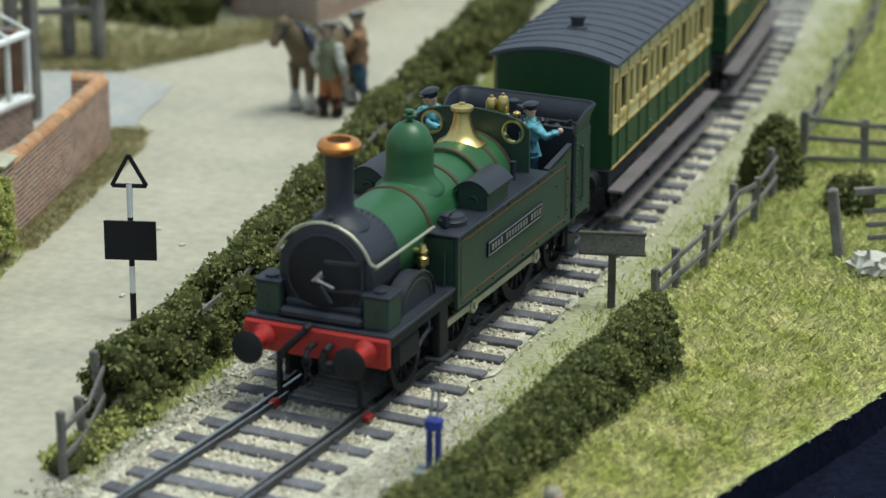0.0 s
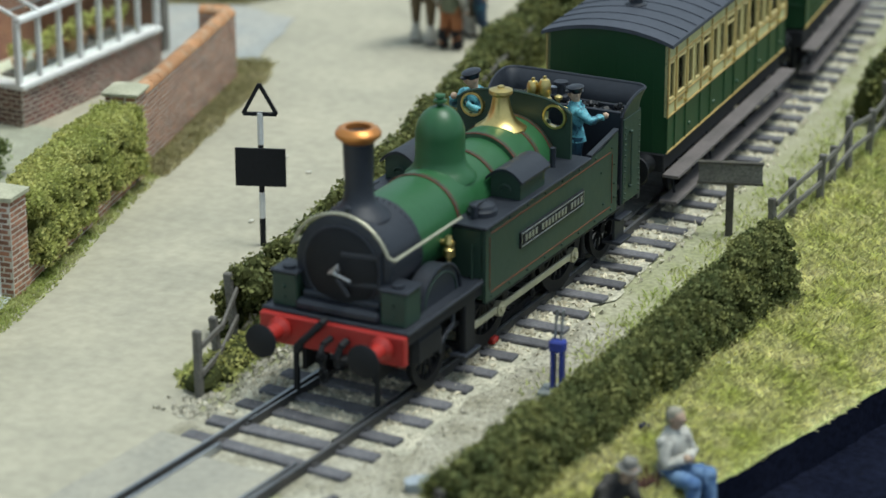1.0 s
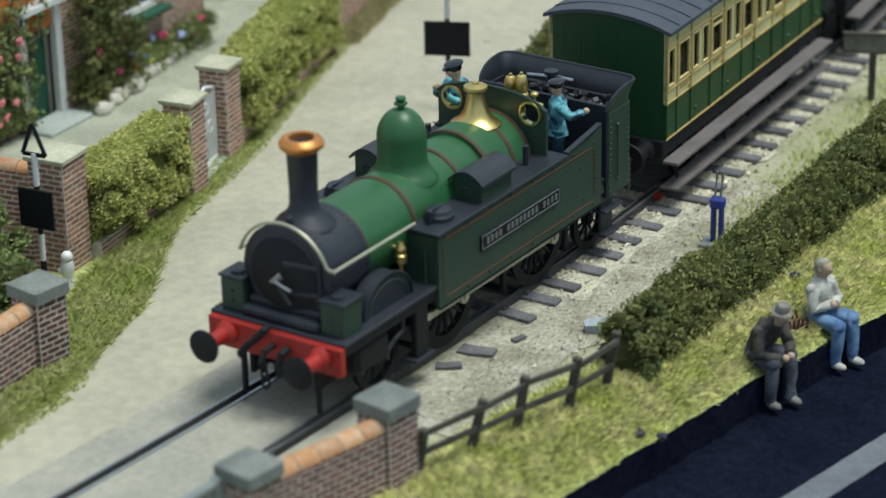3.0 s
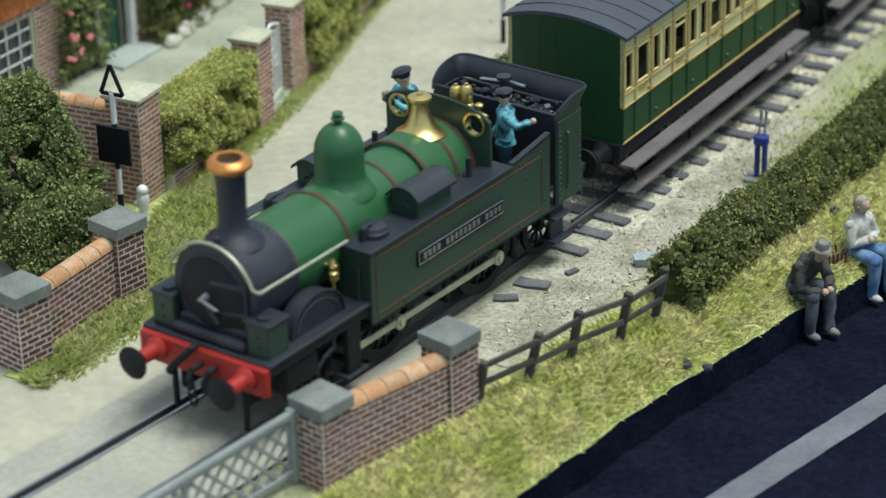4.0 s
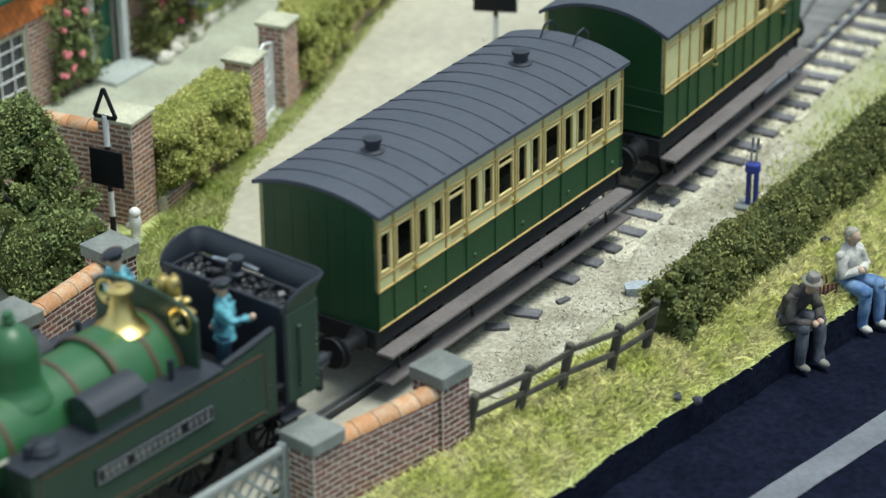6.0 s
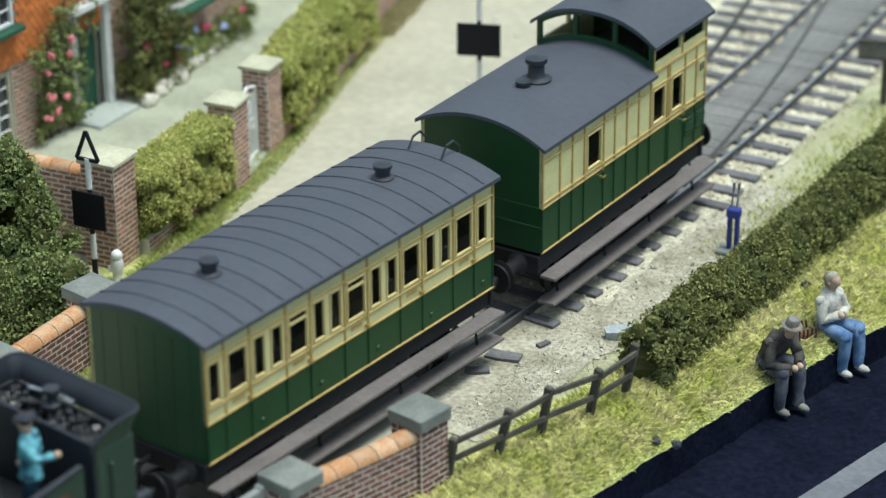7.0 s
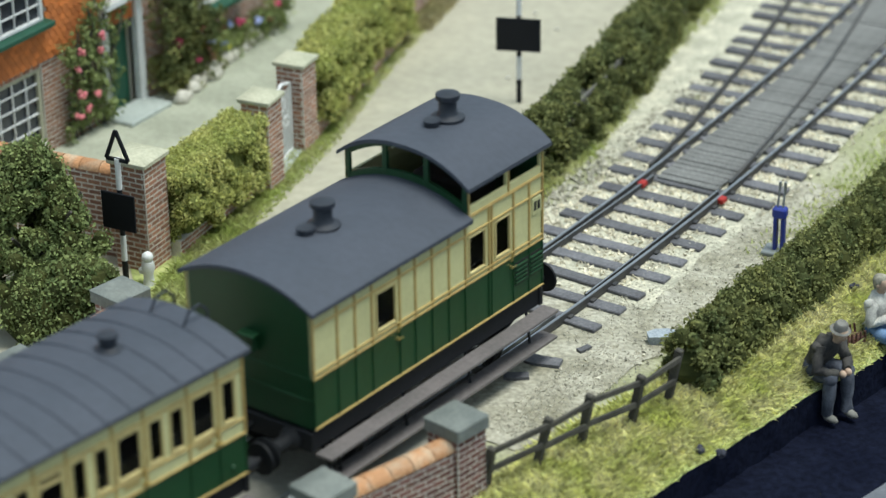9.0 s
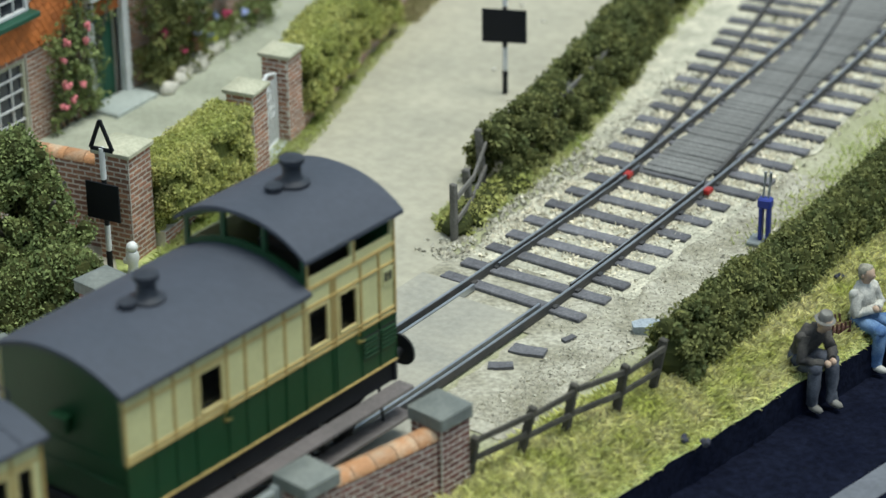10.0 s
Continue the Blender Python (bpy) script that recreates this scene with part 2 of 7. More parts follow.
class Shape:
    """Collects vertices and faces in u."""

    def __init__(self):
        self.v, self.f, self.mi = [], [], []

    def add(self, verts, faces, m=None, mat_index=0):
        base = len(self.v)
        self.v += [tuple(m @ Vector(p)) for p in verts] if m is not None else [tuple(p) for p in verts]
        self.f += [tuple(base + i for i in face) for face in faces]
        self.mi += [mat_index] * len(faces)
        return self

    def box(self, x0, x1, y0, y1, z0, z1, c=0.02, m=None, mi=0):
        """A box with chamfered edges."""
        c = min(c, (x1 - x0) * 0.3, (y1 - y0) * 0.3, (z1 - z0) * 0.3)
        verts, ids = [], {}
        for sx in (0, 1):
            for sy in (0, 1):
                for sz in (0, 1):
                    p = [(x0, x1)[sx], (y0, y1)[sy], (z0, z1)[sz]]
                    d = [(c, -c)[sx], (c, -c)[sy], (c, -c)[sz]]
                    for a in range(3):
                        q = [p[k] + (0 if k == a else d[k]) for k in range(3)]
                        ids[sx, sy, sz, a] = len(verts)
                        verts.append(q)
        faces = []
        for a in range(3):
            b, e = (a + 1) % 3, (a + 2) % 3
            for s in (0, 1):
                loop = []
                for sb, se in ((0, 0), (1, 0), (1, 1), (0, 1)):
                    k = [0, 0, 0]
                    k[a], k[b], k[e] = s, sb, se
                    loop.append(ids[(*k, a)])
                faces.append(loop if s else loop[::-1])
            for sb in (0, 1):
                for se in (0, 1):
                    k0, k1 = [0, 0, 0], [0, 0, 0]
                    k0[b], k0[e], k1[b], k1[e] = sb, se, sb, se
                    k1[a] = 1
                    loop = [ids[(*k0, b)], ids[(*k1, b)], ids[(*k1, e)], ids[(*k0, e)]]
                    faces.append(loop if sb == se else loop[::-1])
        for s in ids:
            if s[3] == 0:
                loop = [ids[(*s[:3], k)] for k in range(3)]
                faces.append(loop if sum(s[:3]) % 2 else loop[::-1])
        return self.add(verts, faces, m, mi)

    def lathe(self, profile, seg=20, m=None, mi=0, close=True):
        """Profile of (radius, z) turned about z."""
        verts, faces = [], []
        for r, z in profile:
            for k in range(seg):
                a = 2 * math.pi * k / seg
                verts.append((r * math.cos(a), r * math.sin(a), z))
        for i in range(len(profile) - 1):
            for k in range(seg):
                k2 = (k + 1) % seg
                faces.append((i * seg + k, i * seg + k2, (i + 1) * seg + k2, (i + 1) * seg + k))
        if close:
            faces.append(tuple(range(seg))[::-1])
            faces.append(tuple((len(profile) - 1) * seg + k for k in range(seg)))
        return self.add(verts, faces, m, mi)

    def rod(self, a, b, r0, r1=None, seg=8, mi=0):
        """A round bar from a to b."""
        a, b = Vector(a), Vector(b)
        r1 = r0 if r1 is None else r1
        m = Matrix.Translation(a) @ (b - a).to_track_quat("Z", "Y").to_matrix().to_4x4()
        return self.lathe([(r0, 0), (r1, (b - a).length)], seg, m, mi)

    def bar(self, a, b, w, h, c=0.01, mi=0):
        """A squared bar from a to b, w across and h high."""
        a, b = Vector(a), Vector(b)
        m = Matrix.Translation(a) @ (b - a).to_track_quat("Y", "Z").to_matrix().to_4x4()
        return self.box(-w / 2, w / 2, 0, (b - a).length, -h / 2, h / 2, c, m, mi)

    def prism(self, outline, depth0, depth1, axis="y", m=None, mi=0):
        """An outline of two coordinates drawn out along an axis."""
        put = {"y": lambda p, d: (p[0], d, p[1]), "x": lambda p, d: (d, p[0], p[1]), "z": lambda p, d: (p[0], p[1], d)}[axis]
        n = len(outline)
        verts = [put(p, depth0) for p in outline] + [put(p, depth1) for p in outline]
        faces = [tuple(range(n)), tuple(range(n, 2 * n))[::-1]]
        faces += [(i, i + n, (i + 1) % n + n, (i + 1) % n) for i in range(n)]
        return self.add(verts, faces, m, mi)

    def tube(self, pts, r, seg=6, mi=0):
        for a, b in zip(pts, pts[1:]):
            self.rod(a, b, r, r, seg, mi)
        return self

    def ball(self, p, rx, ry=None, rz=None, seg=10, rings=6, m=None, mi=0):
        ry, rz = ry or rx, rz or rx
        prof = [(math.sin(math.pi * i / rings) * 1.0 + 1e-4, -math.cos(math.pi * i / rings)) for i in range(rings + 1)]
        mm = Matrix.Translation(p) @ Matrix.Diagonal((rx, ry, rz, 1))
        return self.lathe(prof, seg, mm if m is None else m @ mm, mi, close=False)

    def loft(self, rings, seg=14, mi=0, rough=0.0, seed=0):
        """A closed skin through rings of (centre, half-width in x, half-depth in y), set square to the way from ring to ring; rough: folds."""
        cs = [Vector(r[0]) for r in rings]
        verts, faces = [], []
        for i, (c, rx, ry) in enumerate(rings):
            way = (cs[min(i + 1, len(cs) - 1)] - cs[max(i - 1, 0)]).normalized()
            side = Vector((1, 0, 0)) - way * way.x
            side = side.normalized() if side.length > 0.2 else Vector((0, 1, 0))
            front = way.cross(side).normalized()
            for k in range(seg):
                a = 2 * math.pi * k / seg
                p = cs[i] + side * (rx * math.cos(a)) + front * (ry * math.sin(a))
                if rough:
                    p += (p - cs[i]).normalized() * rough * noise.noise(p * 9 + Vector((seed, 0, 0)))
                verts.append(p)
        n = len(rings)
        for i in range(n - 1):
            for k in range(seg):
                k2 = (k + 1) % seg
                faces.append((i * seg + k, i * seg + k2, (i + 1) * seg + k2, (i + 1) * seg + k))
        faces += [tuple(range(seg))[::-1], tuple((n - 1) * seg + k for k in range(seg))]
        return self.add(verts, faces, None, mi)

    def mesh(self, name, mats, sharp=35):
        me = bpy.data.meshes.new(name)
        me.from_pydata([(x * U, y * U, z * U) for x, y, z in self.v], [], self.f)
        for m in mats if isinstance(mats, (list, tuple)) else [mats]:
            me.materials.append(m)
        me.polygons.foreach_set("material_index", self.mi)
        bm = bmesh.new()
        bm.from_mesh(me)
        bmesh.ops.recalc_face_normals(bm, faces=bm.faces)
        bm.to_mesh(me)
        bm.free()
        if sharp:
            me.shade_smooth()
            me.set_sharp_from_angle(angle=radians(sharp))
        return me


def part(name, shape, material, parent=None, label="", m=None, sharp=35):
    ob = new(name, shape.mesh(name, material, sharp))
    ob.parent = parent
    if m is not None:
        ob.matrix_basis = m
    return tagged(ob, label)


def upose(x, y, z=0, rx=0, ry=0, rz=0):
    return pose(x * U, y * U, z * U, rx, ry, rz)


def thing(name, label, category, m=None, group="", kind=""):
    ob = new(name)
    ob.empty_display_size = 0.2 * U
    if m is not None:
        ob.matrix_basis = m
    return tagged(ob, label, category, group, kind)


def on_line(s, side=0.0):
    """The point of the curved line s u along it, side u to its outer side, and its heading in degrees."""
    a = s / R
    return -R + (R + side) * math.cos(a), (R + side) * math.sin(a), math.degrees(a)


def ragged(outline, amount, step=0.35):
    """The outline cut into short steps that wander by amount."""
    out = []
    for (xa, ya), (xb, yb) in zip(outline, outline[1:] + outline[:1]):
        n = max(1, min(int(math.dist((xa, ya), (xb, yb)) / step), 80))
        for k in range(n):
            x, y = xa + (xb - xa) * k / n, ya + (yb - ya) * k / n
            p = Vector((x * 1.3, y * 1.3, 0))
            out.append((x + amount * (noise.noise(p) + 0.6 * noise.noise(p * 3.1)), y + amount * (noise.noise(p + Vector((9, 0, 0))) + 0.6 * noise.noise(p * 3.1 + Vector((9, 0, 0))))))
    return out


def sheet(name, outline, z, material, label="", kind="structure", category="ground", wob=0.0):
    outline = ragged(outline, wob) if wob else outline
    sh = Shape().add([(x, y, z) for x, y in outline], [tuple(range(len(outline)))])
    return tagged(part(name, sh, material, sharp=0), label, category, kind=kind)


def interp(rows, y):
    ys = [r[0] for r in rows]
    return float(np.interp(y, ys, [r[1] for r in rows]))


# ---- ground ----
# The grass bank's edge over the black road: y, x.
EDGE = [(-40, 2.6), (-20, 3.7), (-12.5, 4.2), (-9.6, 4.5), (-5.3, 5.25), (-1.9, 6.1), (0.8, 6.7), (5.9, 7.7), (40, 14.0)]
ROAD_Z = -0.95


def edge_x(y):
    """Where the bank ends over the road, with its small bites."""
    return interp(EDGE, y) + 0.06 * noise.noise(Vector((y * 0.9, 3.0, 0.0))) + 0.05 * noise.noise(Vector((y * 3.3, 5.0, 0.0)))




def ground_z(x, y):
    e = edge_x(y)
    start = min(3.3, e - 1.2)
    d = min(max((x - start) / (e - start), 0), 1)
    return -0.35 * d * d


def make_ground():
    ys = np.concatenate([np.linspace(-60, -18, 15), np.linspace(-17, 9, 131), np.linspace(10, 60, 26)])
    fr = [0, 0.3, 0.5, 0.6, 0.68, 0.74, 0.8, 0.85, 0.9, 0.95, 1.0]
    verts, faces = [], []
    for y in ys:
        e = edge_x(y)
        for f in fr:
            x = -60 + (e + 60) * (0 if f == 0 else 0.8 + 0.2 * f)
            verts.append((x, y, ground_z(x, y)))
    n = len(fr)
    for j in range(len(ys) - 1):
        for i in range(n - 1):
            faces.append((j * n + i, j * n + i + 1, (j + 1) * n + i + 1, (j + 1) * n + i))
    tagged(part("ground", Shape().add(verts, faces), M_EARTH, sharp=60), "brown-green model earth beneath lane, line and grass bank", "ground", kind="structure")


make_ground()
face = Shape()
FACE_Y = [-60, -40, -30, -24, -20] + [-17 + 0.2 * k for k in range(131)] + [12, 18, 26, 40, 60]
for y in FACE_Y:
    x = edge_x(y)
    face.v += [(x + 0.005, y, -0.33), (x + 0.03, y, ROAD_Z - 0.02), (x - 0.3, y, ROAD_Z - 0.02), (x - 0.3, y, -0.45)]
for k in range(len(FACE_Y) - 1):
    for i in range(4):
        face.f.append((4 * k + i, 4 * k + (i + 1) % 4, 4 * k + 4 + (i + 1) % 4, 4 * k + 4 + i))
        face.mi.append(0)
tagged(part("bank_face", face, M_ROAD), "black painted face of the bank above the road", "bank", kind="structure")
sheet("road", [(2, -60), (80, -60), (80, 60), (2, 60)], ROAD_Z, M_ROAD, "matt black brushed road surface beside the grass bank", category="road")
sheet("road_line", [(4.66, -18), (5.22, -18), (7.31, -8.0), (10.45, 7.0), (9.89, 7.0), (6.75, -8.0)], ROAD_Z + 0.02, M_LINE, "worn pale grey line painted along the black road", category="road marking", wob=0.018)
# lane: everything on the far side of the line
LANE = [(-1.1, -60), (-1.1, -5.2), (-1.7, -5.0), (-2.2, -4.0), (-3.0, -1.0), (-3.6, 3.0), (-4.9, 9.0), (-6.2, 15.0), (-7.5, 22.0), (-12, 40), (-34, 40), (-34, -60)]
sheet("lane", LANE, 0.02, M_LANE, "pale dusty earth lane running beside the railway", category="lane", wob=0.22)
sheet("lane_pavement", [(-16.6, 14.4), (-15.6, 15.3), (-13.9, 16.1), (-12.3, 15.7), (-11.4, 12.6), (-11.7, 11.6), (-16.6, 11.0)], 0.04, M_LANE_GREY, "patch of blue-grey hard standing beside the lane", category="lane", wob=0.18)


def strip_sheet(name, s0, s1, a, b, z, material, label, category, wob=0.0):
    """A band along the line from a to b beside it; wob: how far its edges wander."""
    sh = Shape()
    ss = np.arange(s0, s1 + 1e-6, 0.2 if wob else 0.5)
    stray = lambda s, o: wob * (noise.noise(Vector((s * 0.9, o * 5, z * 90))) + 0.6 * noise.noise(Vector((s * 3.1, o * 5, z * 90))))
    vs = [(*on_line(s, o + stray(s, o))[:2], z) for s in ss for o in (a, (a + b) / 2, b)]
    sh.add(vs, [(3 * i + k, 3 * i + k + 1, 3 * i + k + 4, 3 * i + k + 3) for i in range(len(ss) - 1) for k in (0, 1)])
    return tagged(part(name, sh, material, sharp=0), label, category, kind="structure")


strip_sheet("ballast_siding", 1.0, 40, -4.0, -1.75, 0.028, M_BALLAST, "pale ballast under the diverging line", "ballast", 0.3)
strip_sheet("gravel_strip", -9.5, 2.0, 1.0, 2.75, 0.022, M_GRAVEL, "fine grey-buff gravel beside the track", "gravel", 0.25)
strip_sheet("gravel_bed", -6.3, -2.0, -1.75, 1.5, 0.026, M_GRAVEL, "trodden grey-buff gravel at the crossing's edge", "gravel", 0.2)
strip_sheet("ballast_bed", -4.3, 45, -1.7, 1.75, 0.03, M_BALLAST, "pale cream stone ballast under the track", "ballast", 0.25)
strip_sheet("crossing_infill", -60, -5.6, -0.72, 0.72, 0.14, M_CROSS, "smooth grey-buff road infill between the crossing rails", "crossing")
strip_sheet("crossing_edge_far", -60, -5.4, -1.8, -0.95, 0.10, M_CROSS, "smooth grey-buff crossing surface outside the rails", "crossing")
strip_sheet("crossing_edge_near", -60, -8.9, 0.93, 1.6, 0.10, M_CROSS, "smooth grey-buff crossing surface beside the gate", "crossing")

# ---- track ----


def make_track():
    line = thing("railway_track", "curved bullhead track with bright worn rail heads on dark sleepers", "railway track", kind="structure")
    for side in (-1, 1):
        for nm, w, z0, z1, mt in (("rail", 0.075, 0.05, 0.19, M_RAIL), ("rail_head", 0.045, 0.19, 0.203, M_RAILTOP)):
            sh = Shape()
            ss = np.arange(-40, 45.01, 0.5)
            prof = [(-w / 2, z0), (-w / 2, z1), (w / 2, z1), (w / 2, z0)]
            vs = [(*on_line(s, side * GAUGE / 2 + side * 0.03 + o)[:2], z) for s in ss for o, z in prof]
            fs = [(4 * i + k, 4 * i + (k + 1) % 4, 4 * i + 4 + (k + 1) % 4, 4 * i + 4 + k) for i in range(len(ss) - 1) for k in range(4)]
            part(nm, sh.add(vs, fs), mt, line)
    # the line that diverges beyond the red marks, and check rails in the crossing
    def extra(name, offsets, s0, s1, mt, z1=0.19, w=0.03):
        sh = Shape()
        ss = np.arange(s0, s1, 0.5)
        prof = [(-w, 0.05), (-w, z1), (w, z1), (w, 0.05)]
        vs = [(*on_line(s, offsets(s) + o)[:2], z) for s in ss for o, z in prof]
        fs = [(4 * i + k, 4 * i + (k + 1) % 4, 4 * i + 4 + (k + 1) % 4, 4 * i + 4 + k) for i in range(len(ss) - 1) for k in range(4)]
        part(name, sh.add(vs, fs), mt, line)

    for base in (-0.86, 0.86):
        extra("turnout_rail", lambda s: base - 0.10 * max(s - 0.2, 0) - 0.002 * s * s - 0.06, 0.8, 34, M_RAIL)
        extra("check_rail", lambda s: base - math.copysign(0.17, base), -40, -5.2, M_RAILTOP, 0.17, 0.025)
        # switch blade lying against the running rail short of the red marks
        extra("switch_blade", lambda s: base - math.copysign(0.10 + 0.012 * (s + 4.6), base), -4.6, 0.9, M_RAIL, 0.185, 0.022)
        extra("blade_head", lambda s: base - math.copysign(0.10 + 0.012 * (s + 4.6), base), -4.6, 0.9, M_RAILTOP, 0.19, 0.012)
    rng = random.Random(4)
    me = Shape().box(-1.5, 1.5, -0.14, 0.14, 0.0, 0.075, 0.015).mesh("sleeper", M_SLEEPER)
    me2 = Shape().box(-1.75, 1.75, -0.14, 0.14, 0.0, 0.075, 0.015).mesh("sleeper", M_SLEEPER)
    s = -5.35
    while s < 34:
        x, y, a = on_line(s, 0.05 + rng.uniform(-0.05, 0.05))
        if s > 0.4:
            me = Shape().box(-1.7 - 0.1 * s, 1.75, -0.14, 0.14, 0.0, 0.075, 0.015).mesh("sleeper", M_SLEEPER)
        ob = new("sleeper", me2 if 0 < s <= 0.4 else me)
        ob.parent = line
        ob.matrix_basis = upose(x, y, 0.02, rng.uniform(-1.5, 1.5), rng.uniform(-0.6, 0.6), a + rng.uniform(-1.6, 1.6) * (1.8 if s < -2 else 1))
        s += 0.74 + rng.uniform(-0.04, 0.04)
    for side, o, s in ((-1, -0.72, 0.0), (1, 0.93, 0.12)):
        x, y, a = on_line(s, o)
        part("point_mark", Shape().box(-0.07, 0.07, -0.1, 0.1, 0.09, 0.2, 0.02), M_RED, line, "red painted mark", upose(x, y, 0, 0, 0, a))
    # close boards between the rails beyond the marks
    plank = Shape().box(-0.66, 0.62, -0.085, 0.085, 0.0, 0.05, 0.01).mesh("plank", M_PLANK)
    for k in range(70):
        s = 0.55 + 0.19 * k
        x, y, a = on_line(s, rng.uniform(-0.02, 0.02))
        ob = new("plank", plank)
        ob.parent = line
        ob.matrix_basis = upose(x, y, 0.1 + rng.uniform(-0.01, 0.01), 0, 0, a + rng.uniform(-0.6, 0.6))
    # chairs that hold the rails
    sh = Shape()
    s = -5.35
    while s < 12:
        for side in (-1, 1):
            x, y, a = on_line(s, side * (GAUGE / 2 + 0.03))
            sh.box(-0.11, 0.11, -0.07, 0.07, 0.09, 0.135, 0.02, pose(x, y, 0, 0, 0, a))
        s += 0.74
    tagged(part("rail_chair", sh, M_RAIL, line), kind="stuff")


make_track()


def make_stones():
    """Loose ballast: small angular stones."""
    rng = np.random.default_rng(7)
    sh = Shape()
    tet = [(1, 1, 1), (-1, -1, 1), (-1, 1, -1), (1, -1, -1)]
    fs = [(0, 1, 2), (0, 3, 1), (0, 2, 3), (1, 3, 2)]
    for k in range(15000):
        s = rng.uniform(-6.0, 20)
        o = rng.uniform(-1.75, 2.0)
        if s < -2.5 and rng.random() < (-2.5 - s) / 2.2:
            continue
        if o > 1.0 and rng.random() < (o - 1.0) * (2.2 if s < 0 else 0.9):
            continue
        if abs(o) < 0.72 and 0.4 < s < 14:
            continue
        r = rng.uniform(0.015, 0.05)
        x, y, _ = on_line(s, o)
        e = Euler(rng.uniform(0, 6.3, 3)).to_matrix() @ Matrix.Diagonal((r, r * rng.uniform(0.6, 1), r * 0.7))
        sh.add([e @ Vector(p) + Vector((x, y, 0.04)) for p in tet], fs)
    grit = Shape()
    for k in range(6500):
        s, o = rng.uniform(-9.2, 1.5), rng.uniform(0.95, 2.9)
        if s < -6 and o < 1.7:
            o += 0.8
        r = rng.uniform(0.004, 0.016) if rng.random() < 0.97 else rng.uniform(0.02, 0.045)
        x, y, _ = on_line(s, o)
        e = Euler(rng.uniform(0, 6.3, 3)).to_matrix() @ Matrix.Diagonal((r, r, r * 0.7))
        grit.add([e @ Vector(p) + Vector((x, y, 0.028)) for p in tet], fs)
    for k in range(1500):
        s, o = rng.uniform(-4.8, 6), rng.normal(-1.95, 0.22)
        r = rng.uniform(0.01, 0.045)
        x, y, _ = on_line(s, o)
        e = Euler(rng.uniform(0, 6.3, 3)).to_matrix() @ Matrix.Diagonal((r, r, r * 0.7))
        grit.add([e @ Vector(p) + Vector((x, y, 0.03)) for p in tet], fs)
    tagged(part("gravel_grit", grit, M_GRIT, sharp=0), "fine grey and buff grit beside the track", "gravel", kind="stuff")
    tagged(part("ballast_stone", sh, M_STONES, sharp=0), "loose cream and grey ballast stones along the track", "ballast", kind="stuff")


make_stones()

# ---- train ----
# Where the coach's middle stands on the line, second by second.
TRAIN = [(0, 13.93), (2.5, 5.2), (4.5, -1.66), (5.5, -5.3), (7.0, -10.67), (7.5, -12.5), (9.0, -17.85), (10.0, -21.43)]
LOCO_OFF, VAN_OFF = -9.2, 8.0
movers = []   # (thing, offset along the line from the coach)
rollers = []  # (wheel, y, z, radius)
rods = []     # (rod, x, y, z, throw, radius)


def train_s(t):
    return interp(TRAIN, t)


def arc_roof(sh, y0, y1, hw, z_eave, z_top, thick=0.07, n=18, power=2.1):
    """A bowed roof over half-width hw."""
    top = []
    for i in range(n + 1):
        x = -hw + 2 * hw * i / n
        k = x / hw
        z = z_eave + (z_top - z_eave) * (1 - abs(k) ** power)
        top.append((x, z))
    outline = top + [(x, z - thick) for x, z in top[::-1]]
    verts = [(x, y, z) for y in (y0, y1) for x, z in outline]
    m = len(outline)
    faces = [(i, (i + 1) % m, (i + 1) % m + m, i + m) for i in range(m)]
    for base in (0, m):
        for i in range(n):
            faces.append((base + i, base + i + 1, base + m - 2 - i, base + m - 1 - i))
    return sh.add(verts, faces)


def end_panel(sh, y0, y1, hw, z0, z_eave, z_top, n=14):
    pts = [(-hw, z0)]
    for i in range(n + 1):
        x = -hw + 2 * hw * i / n
        pts.append((x, z_eave + (z_top - z_eave) * (1 - abs(x / hw) ** 2.1)))
    pts.append((hw, z0))
    return sh.prism(pts, y0, y1)


def wheel_mesh(r, spokes=10, width=0.12):
    sh = Shape()
    side = pose(0, 0, 0, 0, 90, 0)
    prof = [(r * 0.82, -width / 2), (r, -width / 2), (r, width * 0.2), (r * 1.07, width * 0.25), (r * 1.07, width / 2), (r * 0.82, width / 2), (r * 0.82, -width / 2)]
    sh.lathe(prof, 28, side, close=False)
    sh.lathe([(r * 0.2, -width * 0.6), (r * 0.2, width * 0.6)], 12, side)
    for k in range(spokes):
        a = 2 * math.pi * k / spokes
        sh.rod((0, r * 0.15 * math.cos(a), r * 0.15 * math.sin(a)), (0, r * 0.85 * math.cos(a), r * 0.85 * math.sin(a)), r * 0.055, r * 0.045, 5)
    return sh


def add_wheels(parent, ys, r, spokes=10, x=0.86):
    me = wheel_mesh(r, spokes).mesh("wheel", M_BLACK2)
    for y in ys:
        for side in (-1, 1):
            w = new("wheel", me)
            w.parent = parent
            w.matrix_basis = upose(side * x, y, 0.2 + r)
            rollers.append((w, side * x, y, 0.2 + r, r))


def add_buffers(parent, y, sgn, z, mat_head, mat_stock, x=0.85):
    for side in (-1, 1):
        sh = Shape()
        m = Matrix.Translation((side * x, y, z)) @ pose(0, 0, 0, 90 * (1 if sgn < 0 else -1), 0, 0)
        sh.lathe([(0.2, 0), (0.2, 0.05), (0.13, 0.12), (0.12, 0.42)], 16, m)
        st = part("buffer", sh, mat_stock, parent, "tapered buffer housing")
        hd = Shape().lathe([(0.06, 0.40), (0.06, 0.56), (0.27, 0.57), (0.28, 0.60), (0.2, 0.635), (0.02, 0.65)], 18, m)
        part("buffer_head", hd, mat_head, st, "round black buffer head")


